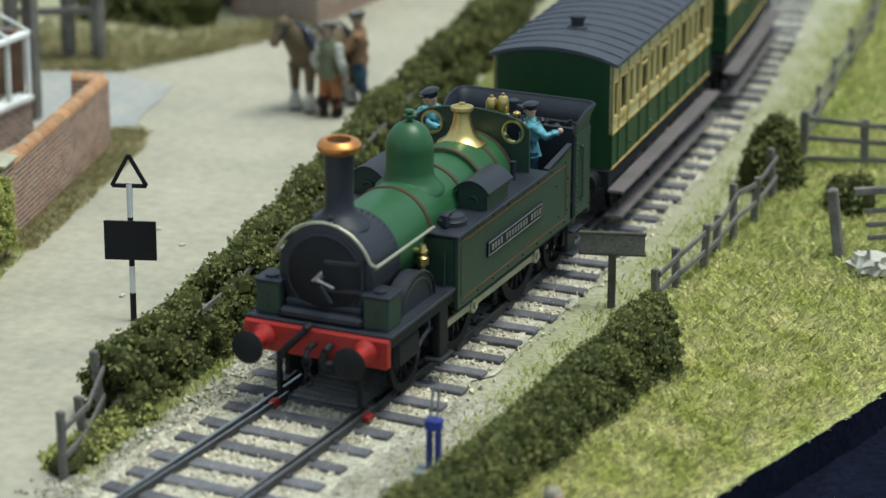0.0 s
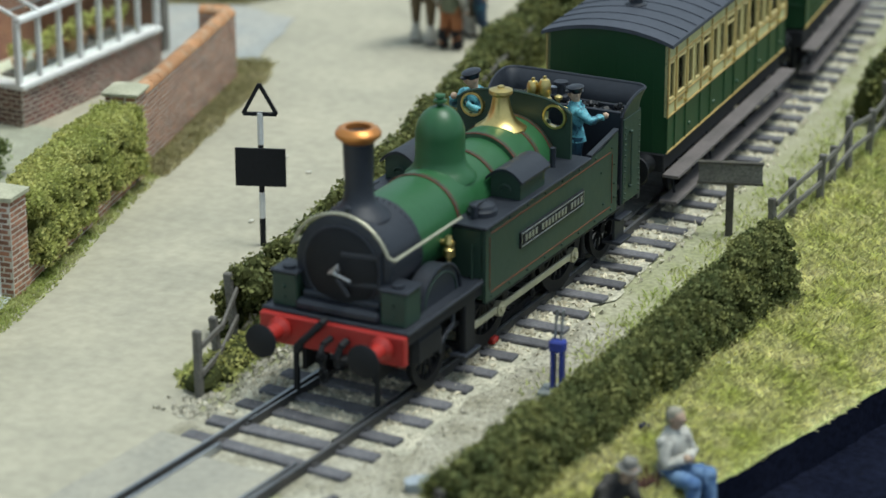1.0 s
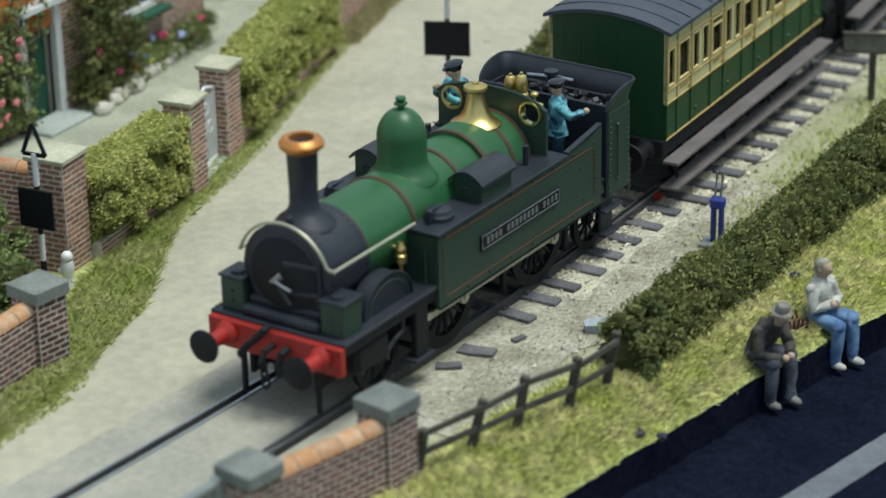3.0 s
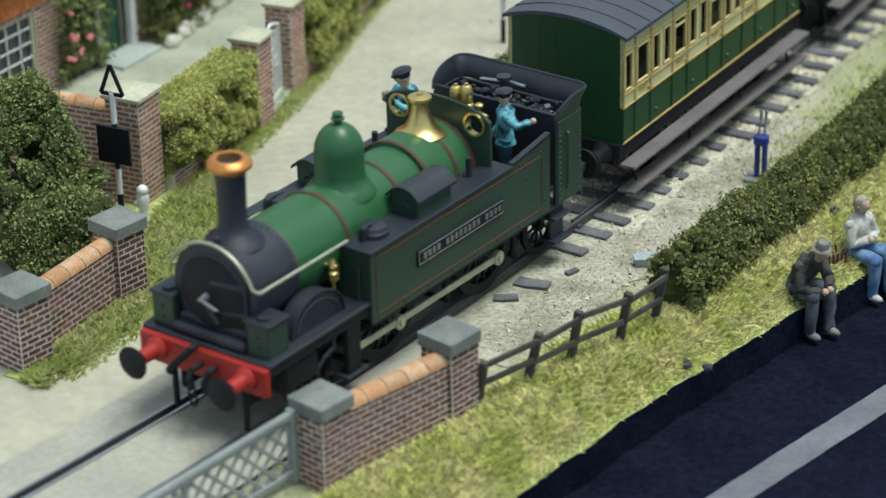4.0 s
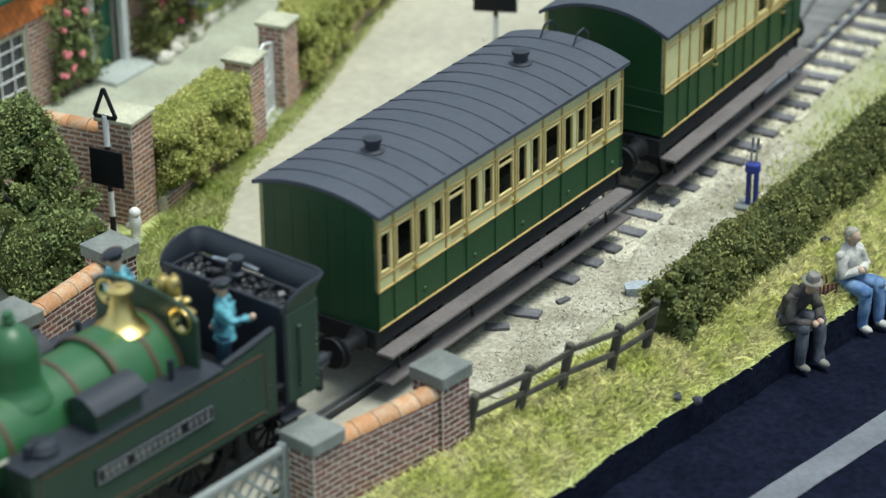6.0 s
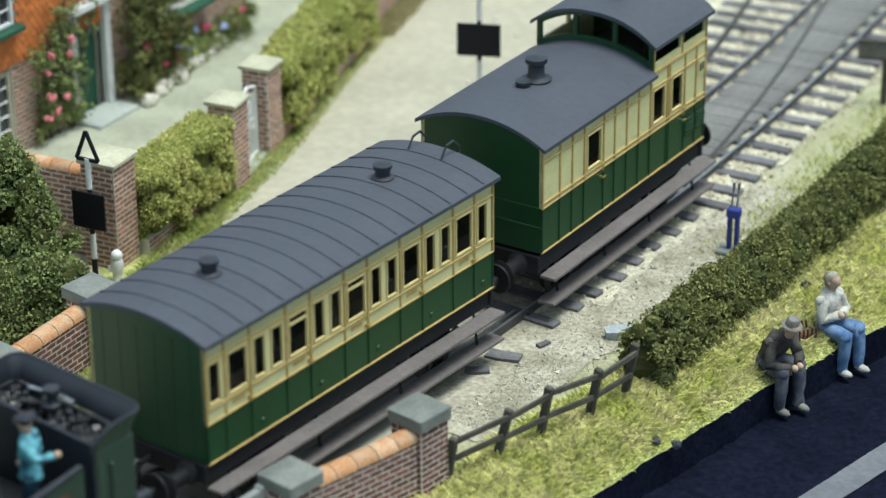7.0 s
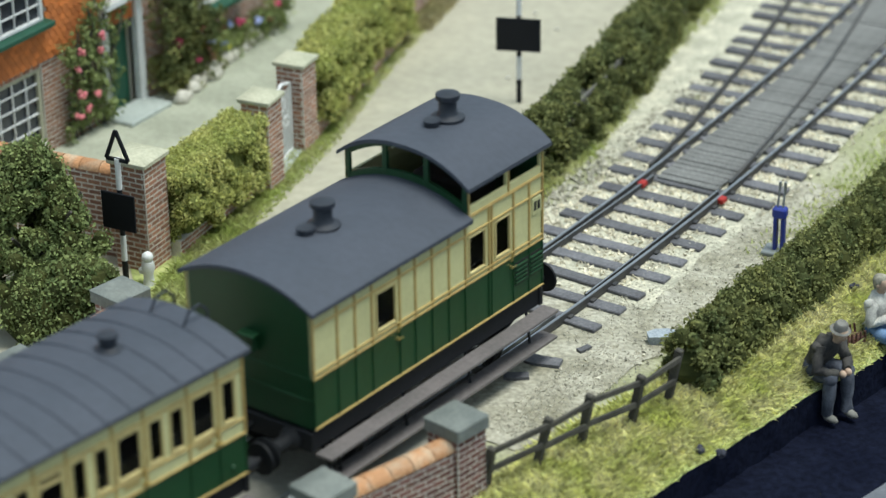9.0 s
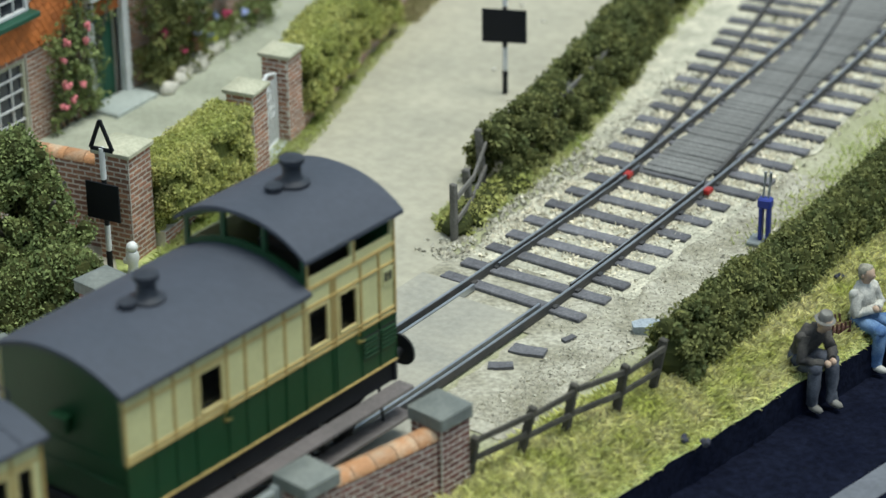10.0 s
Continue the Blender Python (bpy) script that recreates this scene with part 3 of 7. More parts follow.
def coupling(parent, y, sgn, z):
    sh = Shape()
    sh.tube([(0, y, z), (0, y + sgn * 0.25, z - 0.02), (0, y + sgn * 0.34, z - 0.14), (0, y + sgn * 0.26, z - 0.22)], 0.05, 8)
    for k in range(3):
        c = Vector((0, y + sgn * (0.3 - 0.03 * k), z - 0.22 - 0.16 * k))
        pts = [c + Vector((0.07 * math.cos(a) * (k % 2 == 0), 0.07 * math.cos(a) * (k % 2), 0.11 * math.sin(a))) for a in np.linspace(0, 2 * math.pi, 9)]
        sh.tube(pts, 0.022, 5)
    part("coupling", sh, M_BLACK2, parent, "three-link coupling and hook")


def make_loco():
    t = thing("locomotive", "green tank locomotive with black smokebox, brass fittings and red buffer beam", "locomotive")
    P = lambda name, sh, m, label="", parent=None, sharp=35: part(name, sh, m, parent or t, label, sharp=sharp)
    cz = 2.38
    # frames and running plate
    sh = Shape()
    for side in (-1, 1):
        sh.box(side * 0.62 - 0.04, side * 0.62 + 0.04, -4.6, 3.9, 0.62, 1.55, 0.01)
    sh.box(-0.6, 0.6, -4.3, 3.8, 0.9, 1.4, 0.02)
    P("main_frame", sh, M_BLACK2)
    for side in (-1, 1):
        a, b = sorted((side * 0.7, side * 1.31))
        P("tank_footplate", Shape().box(a, b, -2.1, 3.1, 1.15, 1.205, 0.012), M_BLACK2, "black footplate edge beneath the tank")
    P("running_plate", Shape().box(-1.3, 1.3, -4.72, -1.9, 1.54, 1.62, 0.02), M_BLACK, "black front running plate")
    for side in (-1, 1):
        val = P("valance", Shape().box(side * 1.24 - 0.03, side * 1.24 + 0.03, -4.68, -2.1, 1.38, 1.54, 0.01), M_BLACK2, "black valance")
        sh = Shape().box(side * 1.2 - 0.06, side * 1.2 + 0.06, -2.75, -2.4, 0.55, 1.54, 0.02)
        part("step_bracket", sh, M_BLACK2, val)
        sh = Shape().box(side * 1.18 - 0.16, side * 1.18 + 0.14, -2.85, -2.3, 0.5, 0.56, 0.015)
        part("step", sh, M_BLACK, val)
    sh = Shape()
    for side in (-1, 1):
        for k in range(26):
            sh.ball((side * 1.27, -4.6 + 0.095 * k, 1.63), 0.018, seg=5, rings=3)
    tagged(P("rivet", sh, M_BLACK), kind="stuff")
    beam = P("buffer_beam", Shape().box(-1.28, 1.28, -4.82, -4.68, 1.08, 1.56, 0.02), M_RED, "red painted buffer beam")
    sh = Shape()
    for side in (-1, 1):
        for k in range(7):
            sh.ball((side * 1.2, -4.83, 1.14 + 0.06 * k), 0.014, seg=5, rings=3)
    for k in range(16):
        sh.ball((-1.1 + 0.147 * k, -4.83, 1.12), 0.014, seg=5, rings=3)
    part("beam_rivet", sh, M_RED, beam)
    add_buffers(t, -4.82, -1, 1.34, M_BLACK2, M_RED, x=0.9)
    add_buffers(t, 4.05, 1, 1.34, M_BLACK2, M_BLACK, x=0.9)
    coupling(t, -4.82, -1, 1.34)
    sh = Shape()
    sh.tube([(-0.06, -4.84, 1.66), (-0.10, -4.95, 1.60), (-0.22, -5.02, 1.46), (-0.36, -5.06, 1.32), (-0.46, -5.04, 1.20)], 0.06, 10)
    sh.ball((-0.46, -5.03, 1.18), 0.085, seg=10, rings=6)
    sh.tube([(0.30, -4.84, 1.36), (0.26, -4.98, 1.30), (0.22, -5.04, 1.12), (0.24, -5.02, 0.98)], 0.06, 8)
    sh.lathe([(0.10, 0), (0.12, 0.04), (0.12, 0.10), (0.05, 0.13)], 12, Matrix.Translation((0.26, -4.9, 1.0)))
    P("brake_hose", sh, M_BLACK2, "black rubber brake hose")
    sh = Shape()
    for side in (-1, 1):
        sh.box(side * 0.72 - 0.04, side * 0.72 + 0.04, -4.7, -4.62, 0.28, 1.1, 0.01)
    P("guard_iron", sh, M_BLACK2)
    for side in (-1, 1):
        sh = Shape().tube([(side * 1.14, -2.95, 1.30), (side * 1.16, -3.0, 1.14), (side * 1.16, -3.25, 1.06), (side * 1.15, -3.4, 0.94), (side * 1.14, -3.42, 0.8)], 0.04, 8)
        P("drain_pipe", sh, M_BLACK, "bent drain pipe ahead of the step")
    # smokebox
    bx = pose(0, 0, cz, 90, 0, 0)
    sh = Shape().lathe([(0.80, 3.30), (0.80, 4.33), (0.83, 4.34), (0.83, 4.40), (0.76, 4.43)], 40, pose(0, 0, cz, 90, 0, 0))
    sh.box(-0.62, 0.62, -4.38, -3.3, 1.62, 2.0, 0.05)
    sh.box(-0.74, 0.74, -4.66, -4.3, 1.62, 1.80, 0.07)
    sh.box(-0.7, 0.7, -4.5, -4.3, 1.78, 1.92, 0.05)
    smoke = P("smokebox", sh, M_BLACK, "matt black smokebox with rivets")
    sh = Shape()
    for k in range(26):
        a = math.pi * (k / 25) * 1.1 - 0.16
        for y in (-3.4, -4.26):
            sh.ball((0.81 * math.cos(a), y, cz + 0.81 * math.sin(a)), 0.016, seg=5, rings=3)
    part("rivet", sh, M_BLACK, smoke)
    door = part("smokebox_door", Shape().lathe([(0.64, 4.42), (0.64, 4.46), (0.55, 4.50), (0.3, 4.55), (0.02, 4.57)], 36, bx), M_BLACK2, smoke, "dished black smokebox door")
    sh = Shape()
    sh.rod((0, -4.55, cz), (0, -4.70, cz), 0.05, 0.05, 10)
    sh.bar((-0.10, -4.68, cz - 0.04), (0.07, -4.68, cz + 0.13), 0.06, 0.04)
    sh.bar((0, -4.71, cz), (0.30, -4.71, cz - 0.10), 0.05, 0.035)
    part("door_handle", sh, M_STEEL, smoke, "bright steel smokebox door handles")
    part("locking_bar", Shape().bar((0.02, -4.64, cz - 0.12), (0.2, -4.60, cz - 0.40), 0.05, 0.06), M_BLACK, smoke)
    for dz in (0.26, -0.20):
        part("hinge_strap", Shape().bar((0.05, -4.56, cz + dz), (0.66, -4.47, cz + dz), 0.03, 0.075), M_BLACK, smoke)
    part("hinge_pin", Shape().rod((0.68, -4.47, cz - 0.3), (0.68, -4.47, cz + 0.36), 0.035, 0.035, 8), M_BLACK, smoke)
    rim = Shape().tube([(0.655 * math.cos(a), -4.44, cz + 0.655 * math.sin(a)) for a in np.linspace(0, 2 * math.pi, 41)], 0.03, 6)
    part("door_rim", rim, M_BLACK, smoke)
    part("lamp_iron", Shape().box(0.03, 0.13, -4.42, -4.34, cz + 0.78, cz + 0.98, 0.015), M_BLACK, smoke)
    # boiler
    sh = Shape().lathe([(0.735, -1.5), (0.735, 3.32)], 44, bx)
    P("boiler", sh, M_GREEN, "bright green lagged boiler barrel")
    sh = Shape().lathe([(0.80, -1.55), (0.80, -0.22), (0.74, -0.2)], 44, bx)
    P("firebox", sh, M_GREEN, "green raised firebox casing")
    for k, (y, r) in enumerate(((3.28, 0.745), (1.95, 0.745), (0.5, 0.745), (-0.24, 0.806), (-0.95, 0.806), (-1.42, 0.806))):
        sh = Shape().lathe([(r, y - 0.045), (r + 0.012, y - 0.04), (r + 0.012, y + 0.04), (r, y + 0.045)], 44, bx, close=False)
        P("boiler_band", sh, M_LINING, "black and orange lined boiler band")
        sh = Shape().lathe([(r + 0.010, y - 0.022), (r + 0.016, y - 0.02), (r + 0.016, y + 0.02), (r + 0.010, y + 0.022)], 44, bx, close=False)
        P("boiler_band_centre", sh, M_DGREEN)
    # chimney
    m = Matrix.Translation((0, -3.88, 0))
    sh = Shape().lathe([(0.50, 3.05), (0.44, 3.14), (0.30, 3.24), (0.235, 3.36), (0.225, 3.6), (0.245, 4.28)], 28, m, close=False)
    ch = P("chimney", sh, M_BLACK, "tall black chimney")
    sh = Shape().lathe([(0.245, 4.25), (0.27, 4.27), (0.35, 4.34), (0.36, 4.40), (0.32, 4.46), (0.26, 4.49), (0.20, 4.48), (0.19, 4.2)], 28, m, close=False)
    part("chimney_cap", sh, M_COPPER, ch, "copper chimney cap")
    part("flue", Shape().lathe([(0.20, 4.40), (0.02, 4.39)], 20, m, close=False), M_DARK, ch)
    # dome
    m = Matrix.Translation((0, -1.2, 0))
    prof = [(0.60, 2.86), (0.58, 2.93), (0.50, 3.01), (0.435, 3.10), (0.41, 3.22), (0.41, 3.58)]
    prof += [(0.41 * math.cos(a), 3.58 + 0.50 * math.sin(a)) for a in np.linspace(0.12, 1.45, 9)] + [(0.06, 4.09), (0.05, 4.12), (0.11, 4.14), (0.11, 4.17), (0.05, 4.19), (0.09, 4.23), (0.08, 4.26), (0.02, 4.27)]
    P("dome", Shape().lathe(prof, 36, m), M_GREEN, "tall green steam dome")
    # safety valve cover and whistle
    m = Matrix.Translation((0, 1.0, 0))
    P("safety_valve_cover", Shape().lathe([(0.44, 3.06), (0.44, 3.09), (0.37, 3.13), (0.28, 3.20), (0.22, 3.30), (0.175, 3.43), (0.15, 3.56), (0.145, 3.64), (0.18, 3.66), (0.205, 3.69), (0.20, 3.74), (0.11, 3.77), (0.06, 3.775), (0.055, 3.81), (0.02, 3.82)], 36, m), M_BRASS, "polished brass bell-shaped safety valve cover")
    for x, h in ((0.30, 0.0), (0.52, 0.06)):
        sh = Shape().lathe([(0.07, 3.05), (0.07, 3.44), (0.12, 3.46), (0.12, 3.50), (0.09, 3.53), (0.105, 3.56), (0.105, 3.70 + h), (0.08, 3.76 + h), (0.03, 3.78 + h), (0.03, 3.82 + h), (0.01, 3.83 + h)], 14, Matrix.Translation((x, 1.62, 0)))
        P("whistle", sh, M_BRASS, "short domed brass whistle")
    sh = Shape().rod((0.66, 1.6, 3.42), (0.95, 1.6, 3.36), 0.04, 0.04, 8)
    sh.lathe([(0.02, 0), (0.07, 0.03), (0.07, 0.07), (0.02, 0.1)], 10, Matrix.Translation((0.8, 1.58, 3.5)))
    sh.rod((0.8, 1.58, 3.38), (0.8, 1.58, 3.52), 0.025, 0.025, 6)
    P("steam_cock", sh, M_BRASS, "small brass valve on the cab top")
    # side tanks with cab side sheets
    for side in (-1, 1):
        out = [(-2.18, 1.22), (-2.18, 2.50), (1.9, 2.50), (2.3, 2.52), (2.86, 2.66), (2.9, 2.62), (2.88, 1.22)]
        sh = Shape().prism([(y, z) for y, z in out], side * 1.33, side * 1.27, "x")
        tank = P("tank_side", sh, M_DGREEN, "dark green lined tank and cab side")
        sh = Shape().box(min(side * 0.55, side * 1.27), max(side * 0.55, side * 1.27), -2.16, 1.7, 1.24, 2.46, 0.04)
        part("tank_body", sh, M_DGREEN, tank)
        sh = Shape().box(min(side * 0.5, side * 1.36), max(side * 0.5, side * 1.36), -2.22, 1.75, 2.46, 2.52, 0.015)
        part("tank_top", sh, M_BLACK, tank, "black tank top plate")
        sh = Shape().bar((side * 1.30, 1.75, 2.53), (side * 1.30, 2.88, 2.69), 0.10, 0.05)
        part("capping", sh, M_BLACK, tank)
        # lining
        sh = Shape()
        x = side * 1.333
        for (a, b) in (((-2.0, 2.36), (2.6, 2.36)), ((-2.0, 1.36), (2.6, 1.36)), ((-2.05, 1.41), (-2.05, 2.31)), ((2.65, 1.41), (2.65, 2.31))):
            sh.bar((x, *a), (x, *b), 0.012 if a[0] != b[0] else 0.02, 0.02 if a[0] != b[0] else 0.012, 0.002)
        part("lining", sh, M_LINING, tank, "thin orange-brown lining")
        plate = part("nameplate", Shape().box(x - 0.03, x + 0.03, -0.98, 1.46, 1.76, 2.04, 0.01), M_SIGN, tank, "black nameplate with pale lettering bars and rim")
        sh = Shape()
        for a, b in (((-0.95, 1.79), (1.43, 1.79)), ((-0.95, 2.01), (1.43, 2.01)), ((-0.95, 1.79), (-0.95, 2.01)), ((1.43, 1.79), (1.43, 2.01))):
            sh.bar((x + side * 0.03, *a), (x + side * 0.03, *b), 0.018, 0.018, 0.003)
        y = -0.82
        for word in (4, 8, 4):
            for k in range(word):
                sh.box(x + side * 0.03 - 0.008, x + side * 0.03 + 0.008, y, y + 0.075, 1.84, 1.955, 0.003)
                y += 0.125
            y += 0.12
        part("plate_rim", sh, M_STEEL, plate)
        sh = Shape()
        for k in range(8):
            for z in (1.3, 2.43):
                sh.ball((x, -2.0 + k * 0.66, z), 0.026, seg=7, rings=5)
        for y, z in ((2.2, 2.1), (2.74, 2.1), (2.74, 1.75), (2.74, 1.5), (2.3, 1.5)):
            sh.ball((x, y, z), 0.025, seg=6, rings=4)
        part("rivet", sh, M_DGREEN, tank)
        part("tank_handrail", Shape().rod((side * 1.1, -2.22, 1.4), (side * 1.1, -2.22, 2.2), 0.022), M_DGREEN, tank)
        # tank-top fittings
        fx = side * 0.98
        arch = lambda hw, z, rise: [(fx + hw * u, z + rise * (1 - u * u)) for u in np.linspace(1, -1, 11)]
        sh = Shape().prism([(fx - 0.27, 2.52), (fx + 0.27, 2.52)] + arch(0.27, 2.86, 0.15), -0.78, 0.12)
        bxh = P("feed_housing", sh, M_DGREEN, "green box housing with a rounded black lid")
        up = arch(0.335, 2.85, 0.19)
        lid = Shape().prism(up + [(x, z - 0.05) for x, z in up[::-1]], -0.86, 0.2)
        part("lid", lid, M_BLACK, bxh, "curved overhanging black lid")
        sh = Shape().tube([(fx + 0.1 * math.cos(a), -0.80, 2.66 + 0.09 * math.sin(a)) for a in np.linspace(0, math.pi, 9)], 0.024, 6)
        sh.box(fx - 0.1, fx + 0.1, -0.80, -0.77, 2.62, 2.68, 0.008)
        part("handle", sh, M_DGREEN, bxh)
        part("latch", Shape().rod((fx + side * 0.26, 0.0, 2.82), (fx + side * 0.34, 0.0, 2.82), 0.05, 0.04, 10), M_BLACK, bxh, "round black latch")
        sh = Shape().lathe([(0.25, 2.52), (0.25, 2.60), (0.22, 2.63), (0.21, 2.68), (0.05, 2.72)], 22, Matrix.Translation((fx, -1.62, 0)))
        sh.box(fx - 0.05, fx + 0.05, -1.95, -1.83, 2.52, 2.76, 0.02)
        sh.bar((fx, -1.86, 2.74), (fx, -1.5, 2.72), 0.05, 0.03)
        P("tank_filler", sh, M_BLACK, "round black hinged tank filler")
        P("tank_vent", Shape().rod((fx, 1.0, 2.5), (fx, 1.0, 2.86), 0.05, 0.055, 10), M_BLACK)
    # front sandboxes and splashers
    for side in (-1, 1):
        x0, x1 = sorted((side * 0.74, side * 1.18))
        sh = Shape().box(x0, x1, -4.58, -4.08, 1.62, 2.16, 0.02)
        sb = P("sandbox", sh, M_DGREEN, "dark green front sandbox")
        for z in (1.78, 1.95):
            part("bolt", Shape().ball(((x0 + x1) / 2, -4.585, z), 0.03, seg=8, rings=5), M_DGREEN, sb)
        sh = Shape().box(x0 - 0.03, x1 + 0.03, -4.61, -4.05, 2.16, 2.21, 0.015)
        sh.lathe([(0.11, 2.21), (0.11, 2.25), (0.02, 2.26)], 14, Matrix.Translation(((x0 + x1) / 2, -4.4, 0)))
        part("lid", sh, M_BLACK, sb)
        pts = [(-3.25 + 0.66 * math.cos(a), 1.62 + 0.56 * math.sin(a)) for a in np.linspace(0, math.pi, 15)]
        sh = Shape().prism(pts, side * 0.80, side * 1.08, "x")
        sp = P("splasher", sh, M_BLACK, "black rounded wheel splasher")
        sh = Shape().tube([(side * 1.09, y, z + 0.01) for y, z in pts], 0.022, 6)
        part("splasher_rim", sh, M_BLACK, sp)
        sh = Shape().tube([(side * 1.085, -3.25 + 0.52 * math.cos(a), 1.63 + 0.43 * math.sin(a)) for a in np.linspace(0, math.pi, 15)], 0.014, 5)
        part("splasher_bead", sh, M_DGREEN, sp)
    # brass clack valve and handrail
    sh = Shape()
    for side in (-1, 1):
        sh.lathe([(0.06, 2.05), (0.10, 2.08), (0.10, 2.2), (0.06, 2.24), (0.09, 2.3), (0.05, 2.42)], 12, Matrix.Translation((side * 0.86, -2.55, 0)))
        sh.rod((side * 0.7, -2.55, 2.3), (side * 0.95, -2.55, 2.3), 0.05, 0.05, 8)
        sh.rod((side * 0.86, -2.55, 1.62), (side * 0.86, -2.55, 2.08), 0.035, 0.035, 8)
    P("clack_valve", sh, M_BRASS, "brass clack valve on the boiler side")
    arc = [(0.88 * math.cos(a), -4.47, cz + 0.88 * math.sin(a)) for a in np.linspace(0.35, math.pi - 0.35, 17)]
    hr = [(0.9, -2.2, 2.62), (0.9, -4.40, 2.62)] + arc + [(-0.9, -4.40, 2.62), (-0.9, -2.2, 2.62)]
    P("handrail", Shape().tube(hr, 0.028, 8), M_ROD, "pale steel handrail curving round the smokebox")
    # cab front with round windows
    sh = Shape()
    n = 16
    top = [(-1.08 + 2.16 * i / n, 3.46 + 0.12 * math.cos((i / n - 0.5) * math.pi) - 0.14 * (abs(i / n - 0.5) * 2) ** 6) for i in range(n + 1)]
    holes = [(sx * 0.78, 3.24) for sx in (-1, 1)]
    # plate made of strips round the two windows
    for i in range(n):
        (xa, za), (xb, zb) = top[i], top[i + 1]
        xm = (xa + xb) / 2
        hole = next((h for h in holes if abs(xm - h[0]) < 0.19), None)
        if hole:
            dz = math.sqrt(max(0.19**2 - (xm - hole[0]) ** 2, 0.0004))
            sh.prism([(xa, 2.4), (xb, 2.4), (xb, hole[1] - dz), (xa, hole[1] - dz)], 1.48, 1.54)
            sh.prism([(xa, hole[1] + dz), (xb, hole[1] + dz), (xb, zb), (xa, za)], 1.48, 1.54)
        else:
            sh.prism([(xa, 2.4), (xb, 2.4), (xb, zb), (xa, za)], 1.48, 1.54)
    cab = P("cab_front", sh, M_DGREEN, "green cab front plate with two round windows")
    for hx, hz in holes:
        m = Matrix.Translation((hx, 1.48, hz)) @ pose(0, 0, 0, 90, 0, 0)
        ring = Shape().lathe([(0.18, -0.08), (0.18, 0.04), (0.215, 0.04), (0.225, 0.0), (0.22, -0.08), (0.18, -0.08)], 26, m, close=False)
        part("window_ring", ring, M_BRASS, cab, "brass spectacle window ring")
        pane = part("pane", Shape().lathe([(0.17, -0.03), (0.17, -0.02)], 22, m), M_GLASS, cab)
        pane.visible_shadow = False
    part("edge_beading", Shape().tube([(x, 1.48, z) for x, z in top], 0.025, 6), M_DGREEN, cab)
    # cab floor and fittings
    sh = Shape().box(-1.27, 1.27, 1.5, 3.3, 1.5, 1.6, 0.02)
    P("cab_floor", sh, M_BLACK2)
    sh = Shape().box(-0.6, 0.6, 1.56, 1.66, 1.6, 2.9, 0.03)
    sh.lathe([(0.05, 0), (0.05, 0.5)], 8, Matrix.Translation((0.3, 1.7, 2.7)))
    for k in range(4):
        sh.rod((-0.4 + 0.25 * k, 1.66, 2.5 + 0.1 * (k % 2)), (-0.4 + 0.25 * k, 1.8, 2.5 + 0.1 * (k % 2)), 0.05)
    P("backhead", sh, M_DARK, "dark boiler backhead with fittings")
    # bunker
    bz, b0, b1 = 2.80, 3.12, 3.92
    sh = Shape()
    sh.box(-1.27, 1.27, b0, b0 + 0.06, 1.5, 2.92, 0.015)
    sh.box(-1.27, 1.27, b1 - 0.06, b1, 1.2, bz, 0.015)
    for side in (-1, 1):
        sh.box(side * 1.27 - 0.03, side * 1.27 + 0.03, b0, b1, 1.2, bz, 0.01)
    bun = P("bunker", sh, M_BLACK, "black coal bunker")
    # swept flare: the ends rise in a quarter round from the front plate to the rolled back rim
    rim_h, rim_d, rc = 0.36, 0.16, 0.16
    way = [(1.27, y, 1, 0) for y in np.linspace(b0, b1 - rc, 12)]
    way += [(1.27 - rc + rc * math.cos(a), b1 - rc + rc * math.sin(a), math.cos(a), math.sin(a)) for a in np.linspace(0.2, math.pi / 2, 6)]
    way += [(-x, y, -nx, ny) for x, y, nx, ny in way[::-1]]
    rise = lambda y: math.sqrt(max(1 - (max(b1 - rc - y, 0) / (b1 - rc - b0)) ** 2, 0.0)) * 0.94 + 0.06
    def flare(off, f):
        return [(x + nx * (rim_d * rise(y) * f * f * (0.45 + 0.55 * abs(ny)) + off), y + ny * (rim_d * rise(y) * f * f + off), bz + rim_h * rise(y) * f) for x, y, nx, ny in way]
    rows = [flare(0.0, f) for f in np.linspace(0, 1, 7)] + [flare(0.035, f) for f in np.linspace(1, 0, 7)]
    n = len(way)
    sh = Shape().add([p for r in rows for p in r], [(i * n + k, i * n + k + 1, (i + 1) * n + k + 1, (i + 1) * n + k) for i in range(13) for k in range(n - 1)])
    sh.tube(flare(0.018, 1.0), 0.028, 6)
    part("bunker_flare", sh, M_BLACK, bun, "swept rolled rim of the bunker")
    for side in (-1, 1):
        lip = [flare(0.042, f) for f in np.linspace(0, 0.97, 6)] + [flare(0.05, f) for f in np.linspace(0.97, 0, 6)]
        span = range(1, 15) if side > 0 else range(n - 15, n - 1)
        q = len(span)
        sh = Shape().add([r[k] for r in lip for k in span], [(i * q + k, i * q + k + 1, (i + 1) * q + k + 1, (i + 1) * q + k) for i in range(11) for k in range(q - 1)])
        part("flare_face", sh, M_DGREEN, bun, "green painted outside of the flare")
        sh = Shape().rod((side * 1.36, b0 + 0.3, 1.5), (side * 1.36, b0 + 0.3, 2.5), 0.02, 0.02, 8)
        for z in (1.5, 2.5):
            sh.ball((side * 1.35, b0 + 0.3, z), 0.04, seg=8, rings=6)
        part("handrail", sh, M_DGREEN, bun, "green grab rail with turned knobs")
